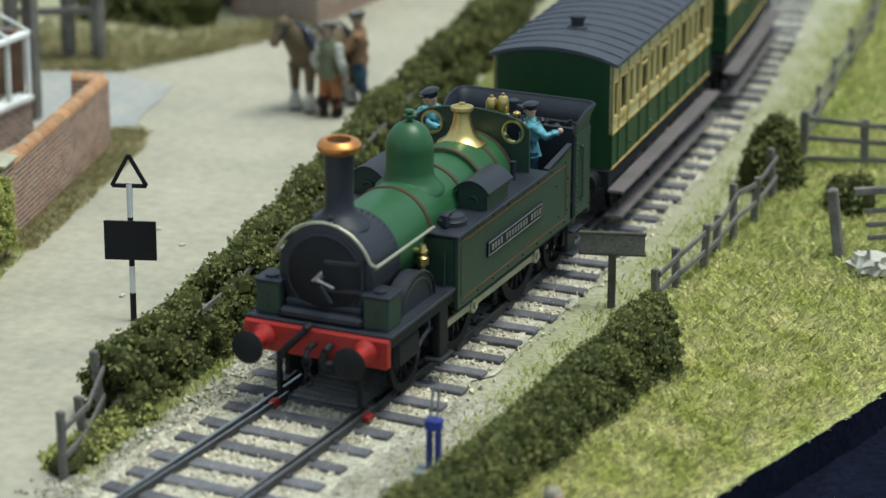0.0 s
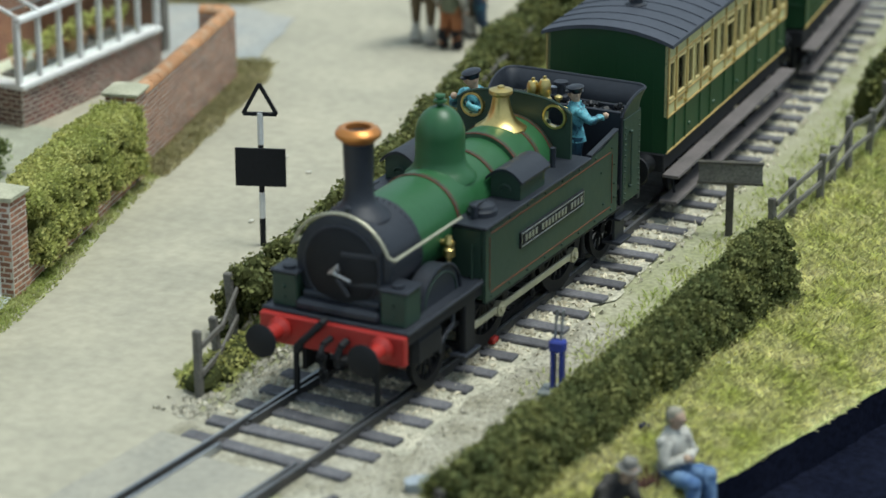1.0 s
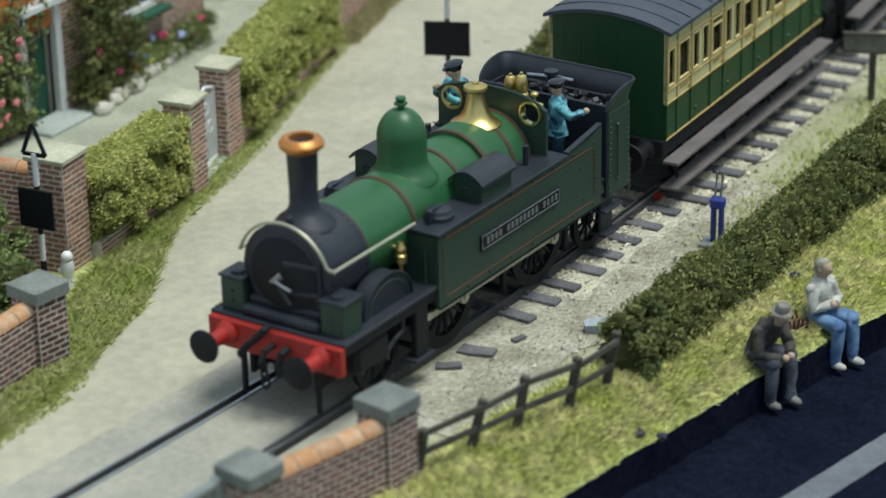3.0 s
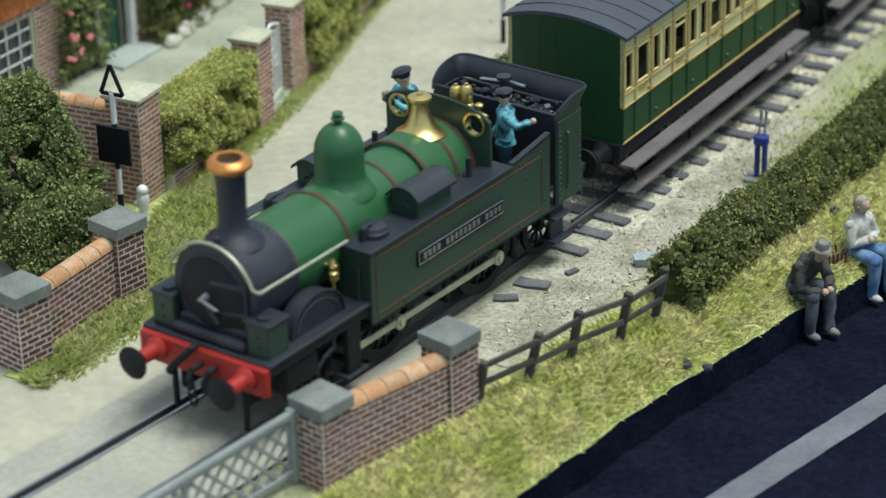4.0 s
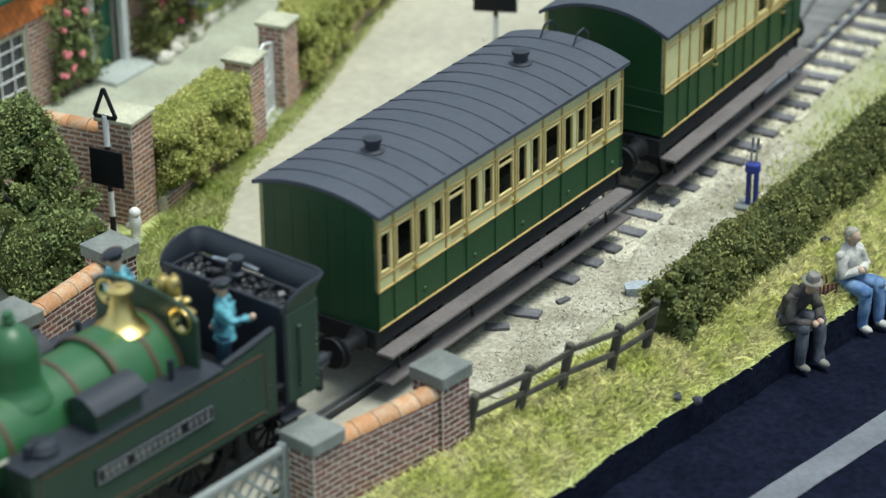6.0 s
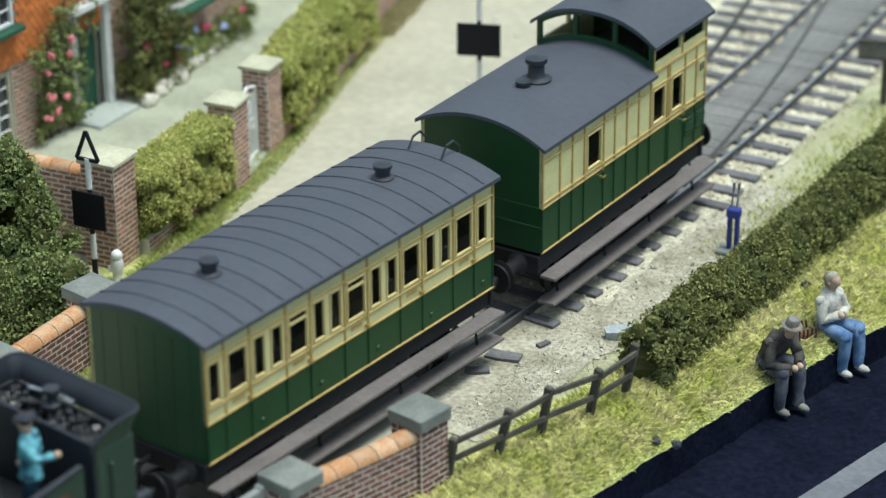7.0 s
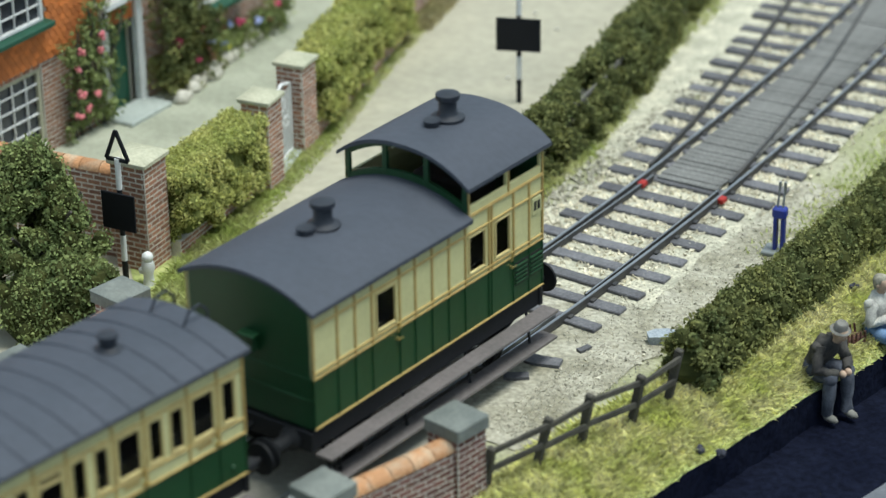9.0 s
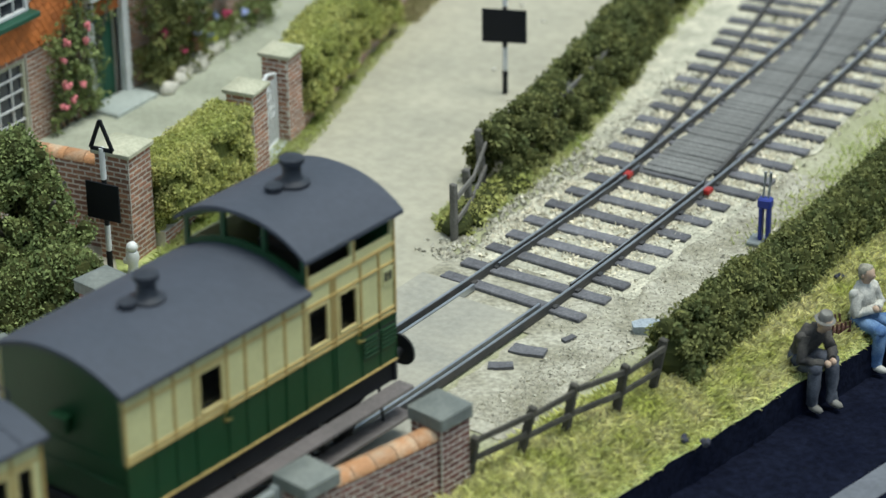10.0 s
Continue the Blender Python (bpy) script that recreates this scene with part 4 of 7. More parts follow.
    for side in (-1, 1):
        sh = Shape().box(side * 1.30 - 0.02, side * 1.30 + 0.02, b0 + 0.04, b1 - 0.03, 1.22, bz - 0.02, 0.01)
        pn = part("bunker_panel", sh, M_DGREEN, bun, "dark green riveted bunker side")
        sh = Shape()
        for k in range(14):
            for y in (b0 + 0.1, b1 - 0.1):
                sh.ball((side * 1.325, y, 1.3 + 0.1 * k), 0.022, seg=5, rings=3)
        part("rivet", sh, M_DGREEN, pn)
        sh = Shape().box(side * 1.2 - 0.2, side * 1.2 + 0.16, 3.0, 3.5, 0.5, 0.56, 0.01)
        sh.box(side * 1.2 - 0.03, side * 1.2 + 0.03, 3.05, 3.45, 0.5, 1.25, 0.01)
        sh.box(side * 1.2 - 0.2, side * 1.2 + 0.16, 3.0, 3.5, 0.95, 1.0, 0.01)
        part("cab_step", sh, M_BLACK, bun, "black cab footsteps")
    part("rear_beam", Shape().box(-1.28, 1.28, b1, b1 + 0.1, 1.08, 1.5, 0.02), M_BLACK, bun)
    rng = random.Random(11)
    sh = Shape()
    for k in range(220):
        p = (rng.uniform(-1.15, 1.15), rng.uniform(b0 + 0.12, b1 - 0.1), bz - 0.18 + rng.uniform(0, 0.16) + 0.05 * math.sin(k))
        r = rng.uniform(0.03, 0.085)
        m = Matrix.Translation(p) @ Euler([rng.uniform(0, 6) for _ in range(3)]).to_matrix().to_4x4()
        sh.box(-r, r, -r * 0.8, r * 0.8, -r * 0.7, r * 0.7, r * 0.35, m)
    sh.box(-1.2, 1.2, b0 + 0.08, b1 - 0.05, 2.3, bz - 0.17, 0.05)
    tagged(part("coal", sh, M_COAL, bun, "glossy black coal lumps", sharp=20), kind="stuff")
    part("fire_iron", Shape().tube([(-0.62, 3.62, 3.0), (0.0, 3.70, 3.03), (0.28, 3.70, 3.02)], 0.03, 6), M_STEEL, bun, "steel fire irons lying on the coal")
    sh = Shape().lathe([(0.15, 2.84), (0.15, 2.9), (0.08, 2.93), (0.07, 3.08), (0.13, 3.1), (0.13, 3.16), (0.03, 3.18)], 14, Matrix.Translation((-0.12, 3.62, 0)))
    part("filler_cap", sh, M_BLACK, bun, "black filler cap standing in the coal")
    # wheels, rods, brake gear
    add_wheels(t, (-3.35,), 0.55, 10)
    add_wheels(t, (-1.35, 1.45), 0.78, 16)
    add_wheels(t, (3.2,), 0.5, 10)
    for side in (-1, 1):
        sh = Shape().bar((0, -2.5, 0.02), (0, 1.45, 0), 0.05, 0.12, 0.01)
        for y in (-1.35, 1.45):
            sh.lathe([(0.13, -0.05), (0.13, 0.05)], 14, Matrix.Translation((0, y, 0)) @ pose(0, 0, 0, 0, 90, 0))
            sh.lathe([(0.06, -0.09), (0.06, 0.09)], 10, Matrix.Translation((0, y, 0)) @ pose(0, 0, 0, 0, 90, 0))
        rod = P("coupling_rod", sh, M_ROD, "pale steel coupling rod")
        rods.append((rod, side * 1.17, 0.96, 0.13, 0.78))
        sh = Shape().bar((side * 1.12, -3.2, 1.08), (side * 1.12, -2.2, 1.05), 0.05, 0.10)
        sh.bar((side * 1.02, -3.3, 0.98), (side * 1.02, -1.9, 0.98), 0.06, 0.06)
        sh.box(side * 1.0 - 0.22, side * 1.0 + 0.22, -4.3, -3.4, 0.85, 1.35, 0.08)
        P("cylinder", sh, M_BLACK2, "black outside cylinder and slide bars")
    for y in (-2.2, 0.4, 2.4):
        bg = P("brake_beam", Shape().box(-0.95, 0.95, y - 0.04, y + 0.04, 0.4, 0.48, 0.01), M_BLACK2)
        for side in (-1, 1):
            part("brake_hanger", Shape().box(side * 0.88 - 0.05, side * 0.88 + 0.05, y - 0.06, y + 0.06, 0.4, 1.2, 0.02), M_BLACK2, bg)
    movers.append((t, LOCO_OFF))
    return t


loco = make_loco()

DOORS = [-2.97 + 1.46 * k for k in range(5)]


def side_wall(parent, side, hw, y0, y1, z0, zw, z1, holes, beads, lights):
    """Green lower panels, cream upper frame with true openings, beading and panes on one side."""
    xo, xi = side * hw, side * (hw - 0.06)
    a, b = sorted((xo, xi))
    lower = part("lower_panel", Shape().box(a, b, y0, y1, z0, zw, 0.008), M_COACHG, parent, "dark green lower side panels")
    sh = Shape()
    zb, zt = holes[0][2], holes[0][3]
    sh.box(a, b, y0, y1, zw, zb, 0.006)
    up = part("upper_panel", sh, M_CREAM, parent, "cream upper side panels")
    part("cantrail", Shape().box(a, b, y0, y1, zt, z1, 0.006), M_CREAM, up)
    edges = [y0] + [e for h in holes for e in h[:2]] + [y1]
    for k in range(0, len(edges), 2):
        part("window_post", Shape().box(a, b, edges[k], edges[k + 1], zb, zt, 0.006), M_CREAM, up)
    xb = side * (hw + 0.008)
    for y in beads:
        sh = Shape().box(xb - 0.02, xb + 0.02, y - 0.02, y + 0.02, zw, z1, 0.008)
        part("panel_joint", Shape().box(xb - 0.012, xb + 0.012, y - 0.012, y + 0.012, z0, zw, 0.004), M_COACHG, lower)
        part("beading", sh, M_GOLD, up, "gilt brown beading strip")
    for z in (z0 + 0.015, zw, zb - 0.05, zt + 0.05, z1 - 0.02):
        sh = Shape().box(xb - 0.018, xb + 0.018, y0, y1, z - 0.016, z + 0.016, 0.006)
        part("beading", sh, M_GOLD, up, "gilt brown beading strip")
    for ya, yb, za, zc in holes:
        fr = Shape()
        w = 0.035
        for q in ((ya, ya + w, za, zc), (yb - w, yb, za, zc), (ya + w, yb - w, za, za + w), (ya + w, yb - w, zc - w, zc)):
            fr.box(xo - 0.025, xo + 0.022, q[0], q[1], q[2], q[3], 0.006)
        if (ya, yb) in lights:
            fr.box(xo - 0.025, xo + 0.022, ya + w, yb - w, zc - 0.17, zc - 0.13, 0.006)
        win = part("window", fr, M_FRAME, up)
        pane = part("pane", Shape().box(xo - side * 0.03 - 0.005, xo - side * 0.03 + 0.005, ya + 0.02, yb - 0.02, za + 0.02, zc - 0.02, 0.002), M_GLASS, up)
        pane.visible_shadow = False
    return lower, up


def footboards(t, y0, y1, hw):
    for side in (-1, 1):
        for z, x0, x1 in ((0.98, hw - 0.06, hw + 0.26), (0.48, hw - 0.1, hw + 0.24)):
            a, b = sorted((side * x0, side * x1))
            fb = part("footboard", Shape().box(a, b, y0, y1, z - 0.03, z + 0.03, 0.008), M_STEP, t, "long weathered grey-brown footboard")
            if z < 0.7:
                for y in np.linspace(y0 + 0.5, y1 - 0.5, 4):
                    sh = Shape().bar((side * (hw + 0.02), y, 0.5), (side * (hw - 0.1), y + 0.05, 1.1), 0.05, 0.03)
                    part("bracket", sh, M_BLACK2, fb)


def underframe(t, y0, y1, hw):
    uf = part("underframe", Shape().box(-hw + 0.1, hw - 0.1, y0, y1, 1.2, 1.38, 0.02), M_BLACK2, t)
    for side in (-1, 1):
        part("sole_bar", Shape().box(side * (hw - 0.12) - 0.06, side * (hw - 0.12) + 0.06, y0, y1, 1.05, 1.4, 0.015), M_BLACK2, uf)
    for y, s in ((y0, -1), (y1, 1)):
        part("headstock", Shape().box(-hw + 0.02, hw - 0.02, y - 0.05, y + 0.05, 1.05, 1.4, 0.02), M_BLACK2, uf)
    L = (y1 - y0) / 2 * 0.62
    c = (y0 + y1) / 2
    add_wheels(t, (c - L, c + L), 0.5, 8)
    for y in (c - L, c + L):
        for side in (-1, 1):
            guard = part("axle_guard", Shape().prism([(y - 0.4, 1.15), (y + 0.4, 1.15), (y + 0.14, 0.55), (y - 0.14, 0.55)], side * 0.98, side * 1.03, "x"), M_BLACK2, t)
            part("axle_box", Shape().box(side * 1.05 - 0.06, side * 1.05 + 0.06, y - 0.13, y + 0.13, 0.58, 0.82, 0.03), M_BLACK2, guard)
            part("leaf_spring", Shape().tube([(side * 1.07, y + dy, 1.0 - 0.1 * (1 - (dy / 0.5) ** 2)) for dy in np.linspace(-0.5, 0.5, 7)], 0.04, 6), M_BLACK2, guard)
    for y, s in ((y0 - 0.05, -1), (y1 + 0.05, 1)):
        add_buffers(t, y, s, 1.2, M_BLACK2, M_BLACK2, x=0.8)
        coupling(t, y, s, 1.2)


def roof_vent(t, y, z, r=0.15, big=False):
    m = Matrix.Translation((0, y, z))
    if big:
        prof = [(0.28, -0.08), (0.28, 0.03), (0.18, 0.07), (0.15, 0.12), (0.15, 0.30), (0.2, 0.34), (0.2, 0.42), (0.05, 0.46)]
    else:
        prof = [(0.20, -0.06), (0.20, 0.02), (0.13, 0.05), (0.13, 0.17), (0.16, 0.18), (0.16, 0.24), (0.03, 0.26)]
    part("roof_vent", Shape().lathe(prof, 20, m), M_BLACK, t, "dark roof ventilator")


def handles(t, side, hw, ys, z):
    for y in ys:
        x = side * (hw + 0.03)
        sh = Shape()
        sh.rod((x - side * 0.03, y, z), (x + side * 0.02, y, z), 0.03, 0.03, 8)
        sh.bar((x + side * 0.02, y, z), (x + side * 0.02, y + 0.1, z), 0.02, 0.03)
        sh.tube([(x, y - 0.03, z + 0.12), (x + side * 0.03, y - 0.03, z + 0.15), (x + side * 0.03, y - 0.03, z + 0.28), (x, y - 0.03, z + 0.31)], 0.015, 5)
        part("door_handle", sh, M_BRASS, t, "small brass door handle and grab rail")


def make_coach():
    t = thing("passenger_coach", "four-wheeled passenger coach, green below and cream above, grey bowed roof", "railway coach")
    hw, L, z0, zw, ze, zt = 1.17, 3.72, 1.4, 2.1, 3.52, 3.73
    holes, lights, beads = [], [], [-L + 0.02, L - 0.02]
    zb, zc = 2.40, 3.12
    spans = [(-3.66, -3.36)]
    for k, d in enumerate(DOORS):
        spans.append((d - 0.24, d + 0.24))
        if k in (1, 2):
            lights.append((d - 0.24, d + 0.24))
        beads += [d - 0.30, d + 0.30]
        if k < 4:
            spans += [(d + 0.37, d + 0.67), (d + 0.79, d + 1.09)]
    spans.append((3.24, 3.54))
    holes = [(a, b, zb, zc) for a, b in spans]
    for side in (-1, 1):
        low, up = side_wall(t, side, hw, -L, L, z0, zw, ze, holes, beads, lights)
        sh = Shape()
        for y in DOORS:
            for d in (-0.3, 0.3):
                sh.box(side * (hw + 0.004) - 0.006, side * (hw + 0.004) + 0.006, y + d - 0.008, y + d + 0.008, z0, zw, 0.002)
            sh.lathe([(0.05, 0), (0.04, 0.03)], 10, Matrix.Translation((side * hw, y + 0.55, 1.62)) @ pose(0, 0, 0, 0, 90 * side, 0))
        part("door_joint", sh, M_COACHG, low)
        handles(t, side, hw, [y + 0.24 for y in DOORS], 2.17)
        sh = Shape()
        for y in DOORS:
            for j in range(5):
                sh.box(side * (hw + 0.012) - 0.004, side * (hw + 0.012) + 0.004, y - 0.14 + 0.06 * j, y - 0.10 + 0.06 * j, 2.22, 2.30, 0.001)
        part("class_lettering", sh, M_GOLD, up, "small gilt lettering bars on the doors")
    for s in (-1, 1):
        a, b = sorted((s * L, s * (L - 0.06)))
        e = part("end_wall", end_panel(Shape(), a, b, hw, z0, ze, zt - 0.05), M_COACHG, t, "plain dark green boarded end")
        sh = Shape()
        for x in np.linspace(-0.9, 0.9, 6):
            sh.box(x - 0.008, x + 0.008, s * (L + 0.001) - 0.004, s * (L + 0.001) + 0.004, z0, 3.42, 0.002)
        part("end_beading", sh, M_COACHG, e)
    # solid near-black block puts interior shade behind the coach windows
    part("coach_shade_block", Shape().box(-hw + 0.25, hw - 0.25, -L + 0.1, L - 0.1, z0, 2.5, 0.02), M_DARK, t)
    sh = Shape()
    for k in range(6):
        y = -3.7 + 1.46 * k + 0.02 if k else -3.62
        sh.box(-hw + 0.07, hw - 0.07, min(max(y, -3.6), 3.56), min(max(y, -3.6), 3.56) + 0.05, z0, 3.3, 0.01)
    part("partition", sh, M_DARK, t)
    part("roof", arc_roof(Shape(), -L - 0.07, L + 0.07, hw + 0.11, ze - 0.02, zt), M_ROOF, t, "slate grey bowed roof with raised rain strips")
    for k in range(15):
        y = -3.35 + 6.7 * k / 14
        part("roof_strip", arc_roof(Shape(), y - 0.015, y + 0.015, hw + 0.08, ze + 0.014, zt + 0.014, 0.05), M_ROOF, t)
    for y in (-2.2, 2.2):
        roof_vent(t, y, zt)
    sh = Shape()
    for x in (-0.35, 0.35):
        sh.tube([(x, 3.35, 3.70), (x, 3.5, 3.92), (x, 3.7, 3.95), (x, 3.86, 3.80), (x, 3.86, 3.5)], 0.022, 6)
    part("roof_handrail", sh, M_BLACK, t, "curved grab irons at the roof end")
    footboards(t, -3.72, 3.72, hw)
    underframe(t, -L, L, hw)
    movers.append((t, 0.0))


make_coach()


def make_van():
    t = thing("brake_van", "green and cream guard's brake van with a raised lookout roof", "railway van")
    hw, y0, y1, z0, zw, ze, zt = 1.24, -2.9, 3.12, 1.45, 2.32, 3.51, 3.85
    LY = 1.04
    spans = [(-1.36, -0.84), (1.04, 1.52), (1.76, 2.20)]
    holes = [(a, b, 2.46, 3.15) for a, b in spans]
    beads = [y0 + 0.02, -2.3, -1.87, -1.45, -0.76, -0.36, 0.08, 0.52, 0.96, 1.60, 1.68, 2.28, 2.72, y1 - 0.02]
    for side in (-1, 1):
        low, up = side_wall(t, side, hw, y0, y1, z0, zw, ze, holes, beads, [])
        handles(t, side, hw, (-0.84, 2.2), 2.15)
        sh = Shape()
        for y in (2.48, 2.9):
            for k in range(5):
                sh.box(side * (hw + 0.02) - 0.02, side * (hw + 0.02) + 0.02, y - 0.17, y + 0.17, 1.78 + 0.075 * k, 1.82 + 0.075 * k, 0.006)
        part("louvre", sh, M_COACHG, low, "green ventilation louvres")
        # dark sheet painted as the shade between the slats
        part("louvre_gap_shade", Shape().box(side * (hw + 0.003) - 0.004, side * (hw + 0.003) + 0.004, 2.28, 3.08, 1.74, 2.16, 0.001), M_DARK, low)
        sh = Shape().box(side * (hw + 0.01) - 0.012, side * (hw + 0.01) + 0.012, 2.80, 3.06, 2.85, 3.15, 0.01)
        pl = part("notice_plate", sh, M_CREAM, up)
        sh = Shape()
        for k in range(2):
            sh.box(side * (hw + 0.022) - 0.006, side * (hw + 0.022) + 0.006, 2.84 + 0.1 * k, 2.91 + 0.1 * k, 2.92, 3.08, 0.003)
        part("plate_bars", sh, M_SIGN, up, "dark lettering bars")
        # lookout side above the eave
        a, b = sorted((side * hw, side * (hw - 0.06)))
        sh = Shape()
        sh.box(a, b, LY, y1, ze, 3.66, 0.006)
        ls = part("lookout_side", sh, M_CREAM, t, "cream lookout side with two openings")
        for ya, yb in ((LY, LY + 0.08), (2.1, 2.2), (y1 - 0.08, y1)):
            part("lookout_post", Shape().box(a, b, ya, yb, 3.66, 3.98, 0.006), M_CREAM, ls)
        part("lookout_rail", Shape().box(a, b, LY, y1, 3.98, 4.1, 0.006), M_CREAM, ls)
        sh = Shape()
        for y in (LY + 0.03, 2.15, y1 - 0.02):
            sh.box(side * (hw + 0.01) - 0.012, side * (hw + 0.01) + 0.012, y - 0.018, y + 0.018, ze, 4.08, 0.005)
        sh.box(side * (hw + 0.01) - 0.012, side * (hw + 0.01) + 0.012, LY, y1, ze - 0.02, ze + 0.02, 0.005)
        part("beading", sh, M_GOLD, ls)
    for s, y in ((-1, y0), (1, y1)):
        a, b = sorted((y, y - s * 0.06))
        e = part("end_wall", end_panel(Shape(), a, b, hw, z0, 4.06 if s > 0 else ze, 4.46 if s > 0 else zt - 0.05), M_COACHG, t, "plain dark green end wall")
        sh = Shape()
        if s < 0:
            for z in (2.32, 1.95):
                sh.box(-hw + 0.02, hw - 0.02, y - 0.02, y + 0.01, z - 0.014, z + 0.014, 0.004)
            sh.bar((0.5, y - 0.06, 1.98), (1.1, y - 0.06, 1.98), 0.03, 0.03)
            sh.box(-0.08, 0.24, y - 0.2, y, 2.78, 2.84, 0.01)
            sh.box(-0.02, 0.18, y - 0.12, y, 2.5, 2.78, 0.03)
        else:
            sh.box(-0.9, 0.9, y - 0.01, y + 0.02, 2.3, 2.34, 0.005)
        part("lamp_bracket", sh, M_COACHG, e)
    part("roof", arc_roof(Shape(), y0 - 0.08, LY + 0.02, hw + 0.1, ze - 0.02, zt), M_ROOF, t, "smooth slate grey bowed roof")
    part("lookout_roof", arc_roof(Shape(), LY - 0.10, y1 + 0.12, hw + 0.1, 4.05, 4.50, power=2.4), M_ROOF, t, "raised grey lookout roof")
    # lookout front with window openings
    curve = lambda x, lo, hi: lo + (hi - lo) * (1 - abs(x / (hw + 0.1)) ** 2.1)
    lf = part("lookout_front", arc_roof(Shape(), LY, LY + 0.06, hw, ze + 0.13, zt + 0.11, 0.2), M_COACHG, t, "green lookout front with three window openings")
    part("lookout_header", arc_roof(Shape(), LY, LY + 0.06, hw, 4.05, 4.47, 0.1), M_COACHG, lf)
    for x in (-hw + 0.05, -0.42, 0.42, hw - 0.05):
        part("mullion", Shape().box(x - 0.05, x + 0.05, LY - 0.01, LY + 0.06, curve(x, ze, zt), curve(x, 4.04, 4.46) - 0.02, 0.01), M_COACHG, lf)
    # filler block coloured near-black for the shade inside the van
    part("van_shade_block", Shape().box(-hw + 0.2, hw - 0.2, y0 + 0.2, y1 - 0.2, z0, 2.44, 0.02), M_DARK, t)
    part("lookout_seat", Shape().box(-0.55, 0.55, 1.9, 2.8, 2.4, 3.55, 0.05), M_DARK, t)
    roof_vent(t, -1.05, zt, big=True)
    roof_vent(t, 2.2, 4.52, big=True)
    for y, z in ((-1.42, zt), (1.83, 4.50)):
        sh = Shape().lathe([(0.13, -0.05), (0.13, 0.05), (0.15, 0.06), (0.15, 0.1), (0.03, 0.11)], 16, Matrix.Translation((-0.04, y, z)))
        part("lamp_top", sh, M_BLACK, t, "low round lamp top")
    footboards(t, y0 + 0.05, y1 + 0.1, hw)
    underframe(t, y0, y1, hw)
    movers.append((t, VAN_OFF))


make_van()

# ---- painted figures ----


def limb(sh, pts, radii, mi, seed, rough=0.06):
    """A sleeve or trouser leg bent through pts, with folds."""
    rings = []
    for (a, ra), (b, rb) in zip(zip(pts, radii), zip(pts[1:], radii[1:])):
        for f in (0.0, 0.25, 0.5, 0.75):
            r = ra + (rb - ra) * f
            rings.append((Vector(a).lerp(Vector(b), f), r, r))
    rings.append((Vector(pts[-1]), radii[-1], radii[-1]))
    sh.loft(rings, 10, mi, rough, seed)


def head(sh, c, turn, nod, hat_kind):
    """Head, ears, nose and hat; 2 is the face's paint, 3 the hat's or hair's, 4 the shoes'."""
    m = Matrix.Translation(c) @ pose(0, 0, 0, nod, 0, turn)
    put = lambda rings, mi: sh.add(*ring_skin(rings), m, mi)
    put([(0, 0.02, -0.20, 0.075, 0.075), (0, 0.0, -0.12, 0.08, 0.10), (0, -0.02, -0.07, 0.105, 0.125), (0, -0.01, 0.02, 0.125, 0.145), (0, 0.01, 0.10, 0.12, 0.145), (0, 0.02, 0.155, 0.08, 0.10), (0, 0.02, 0.175, 0.02, 0.03)], 2)
    sh.ball((0, -0.15, -0.01), 0.024, 0.035, 0.035, 8, 5, m, 2)
    for s in (-1, 1):
        sh.ball((s * 0.125, 0.02, -0.01), 0.02, 0.035, 0.045, 8, 5, m, 2)
    if hat_kind == "brim":
        sh.lathe([(0.11, 0.055), (0.17, 0.05), (0.195, 0.07), (0.185, 0.08), (0.132, 0.085), (0.124, 0.195), (0.10, 0.225), (0.05, 0.20), (0.01, 0.20)], 18, m @ Matrix.Translation((0, 0.01, 0)), 3)
    elif hat_kind == "cap":
        sh.lathe([(0.138, 0.03), (0.145, 0.09), (0.19, 0.13), (0.195, 0.155), (0.14, 0.185), (0.02, 0.19)], 18, m @ pose(0, 0.01, 0, 6, 0, 0), 3)
        sh.add(*ring_skin([(0, -0.15, 0.055, 0.11, 0.085), (0, -0.155, 0.075, 0.10, 0.075)]), m, 3)
    else:
        put([(0, 0.06, -0.10, 0.10, 0.09), (0, 0.045, 0.0, 0.135, 0.13), (0, 0.035, 0.08, 0.14, 0.145), (0, 0.02, 0.15, 0.11, 0.13), (0, 0.02, 0.19, 0.03, 0.04)], 3)


def ring_skin(rings, seg=14):
    """Level ovals (x, y, z, half-width, half-depth) joined into a closed skin."""
    verts = [(x + w * math.cos(2 * math.pi * k / seg), y + d * math.sin(2 * math.pi * k / seg), z) for x, y, z, w, d in rings for k in range(seg)]
    n = len(rings)
    faces = [(i * seg + k, i * seg + (k + 1) % seg, (i + 1) * seg + (k + 1) % seg, (i + 1) * seg + k) for i in range(n - 1) for k in range(seg)]
    return verts, faces + [tuple(range(seg))[::-1], tuple((n - 1) * seg + k for k in range(seg))]


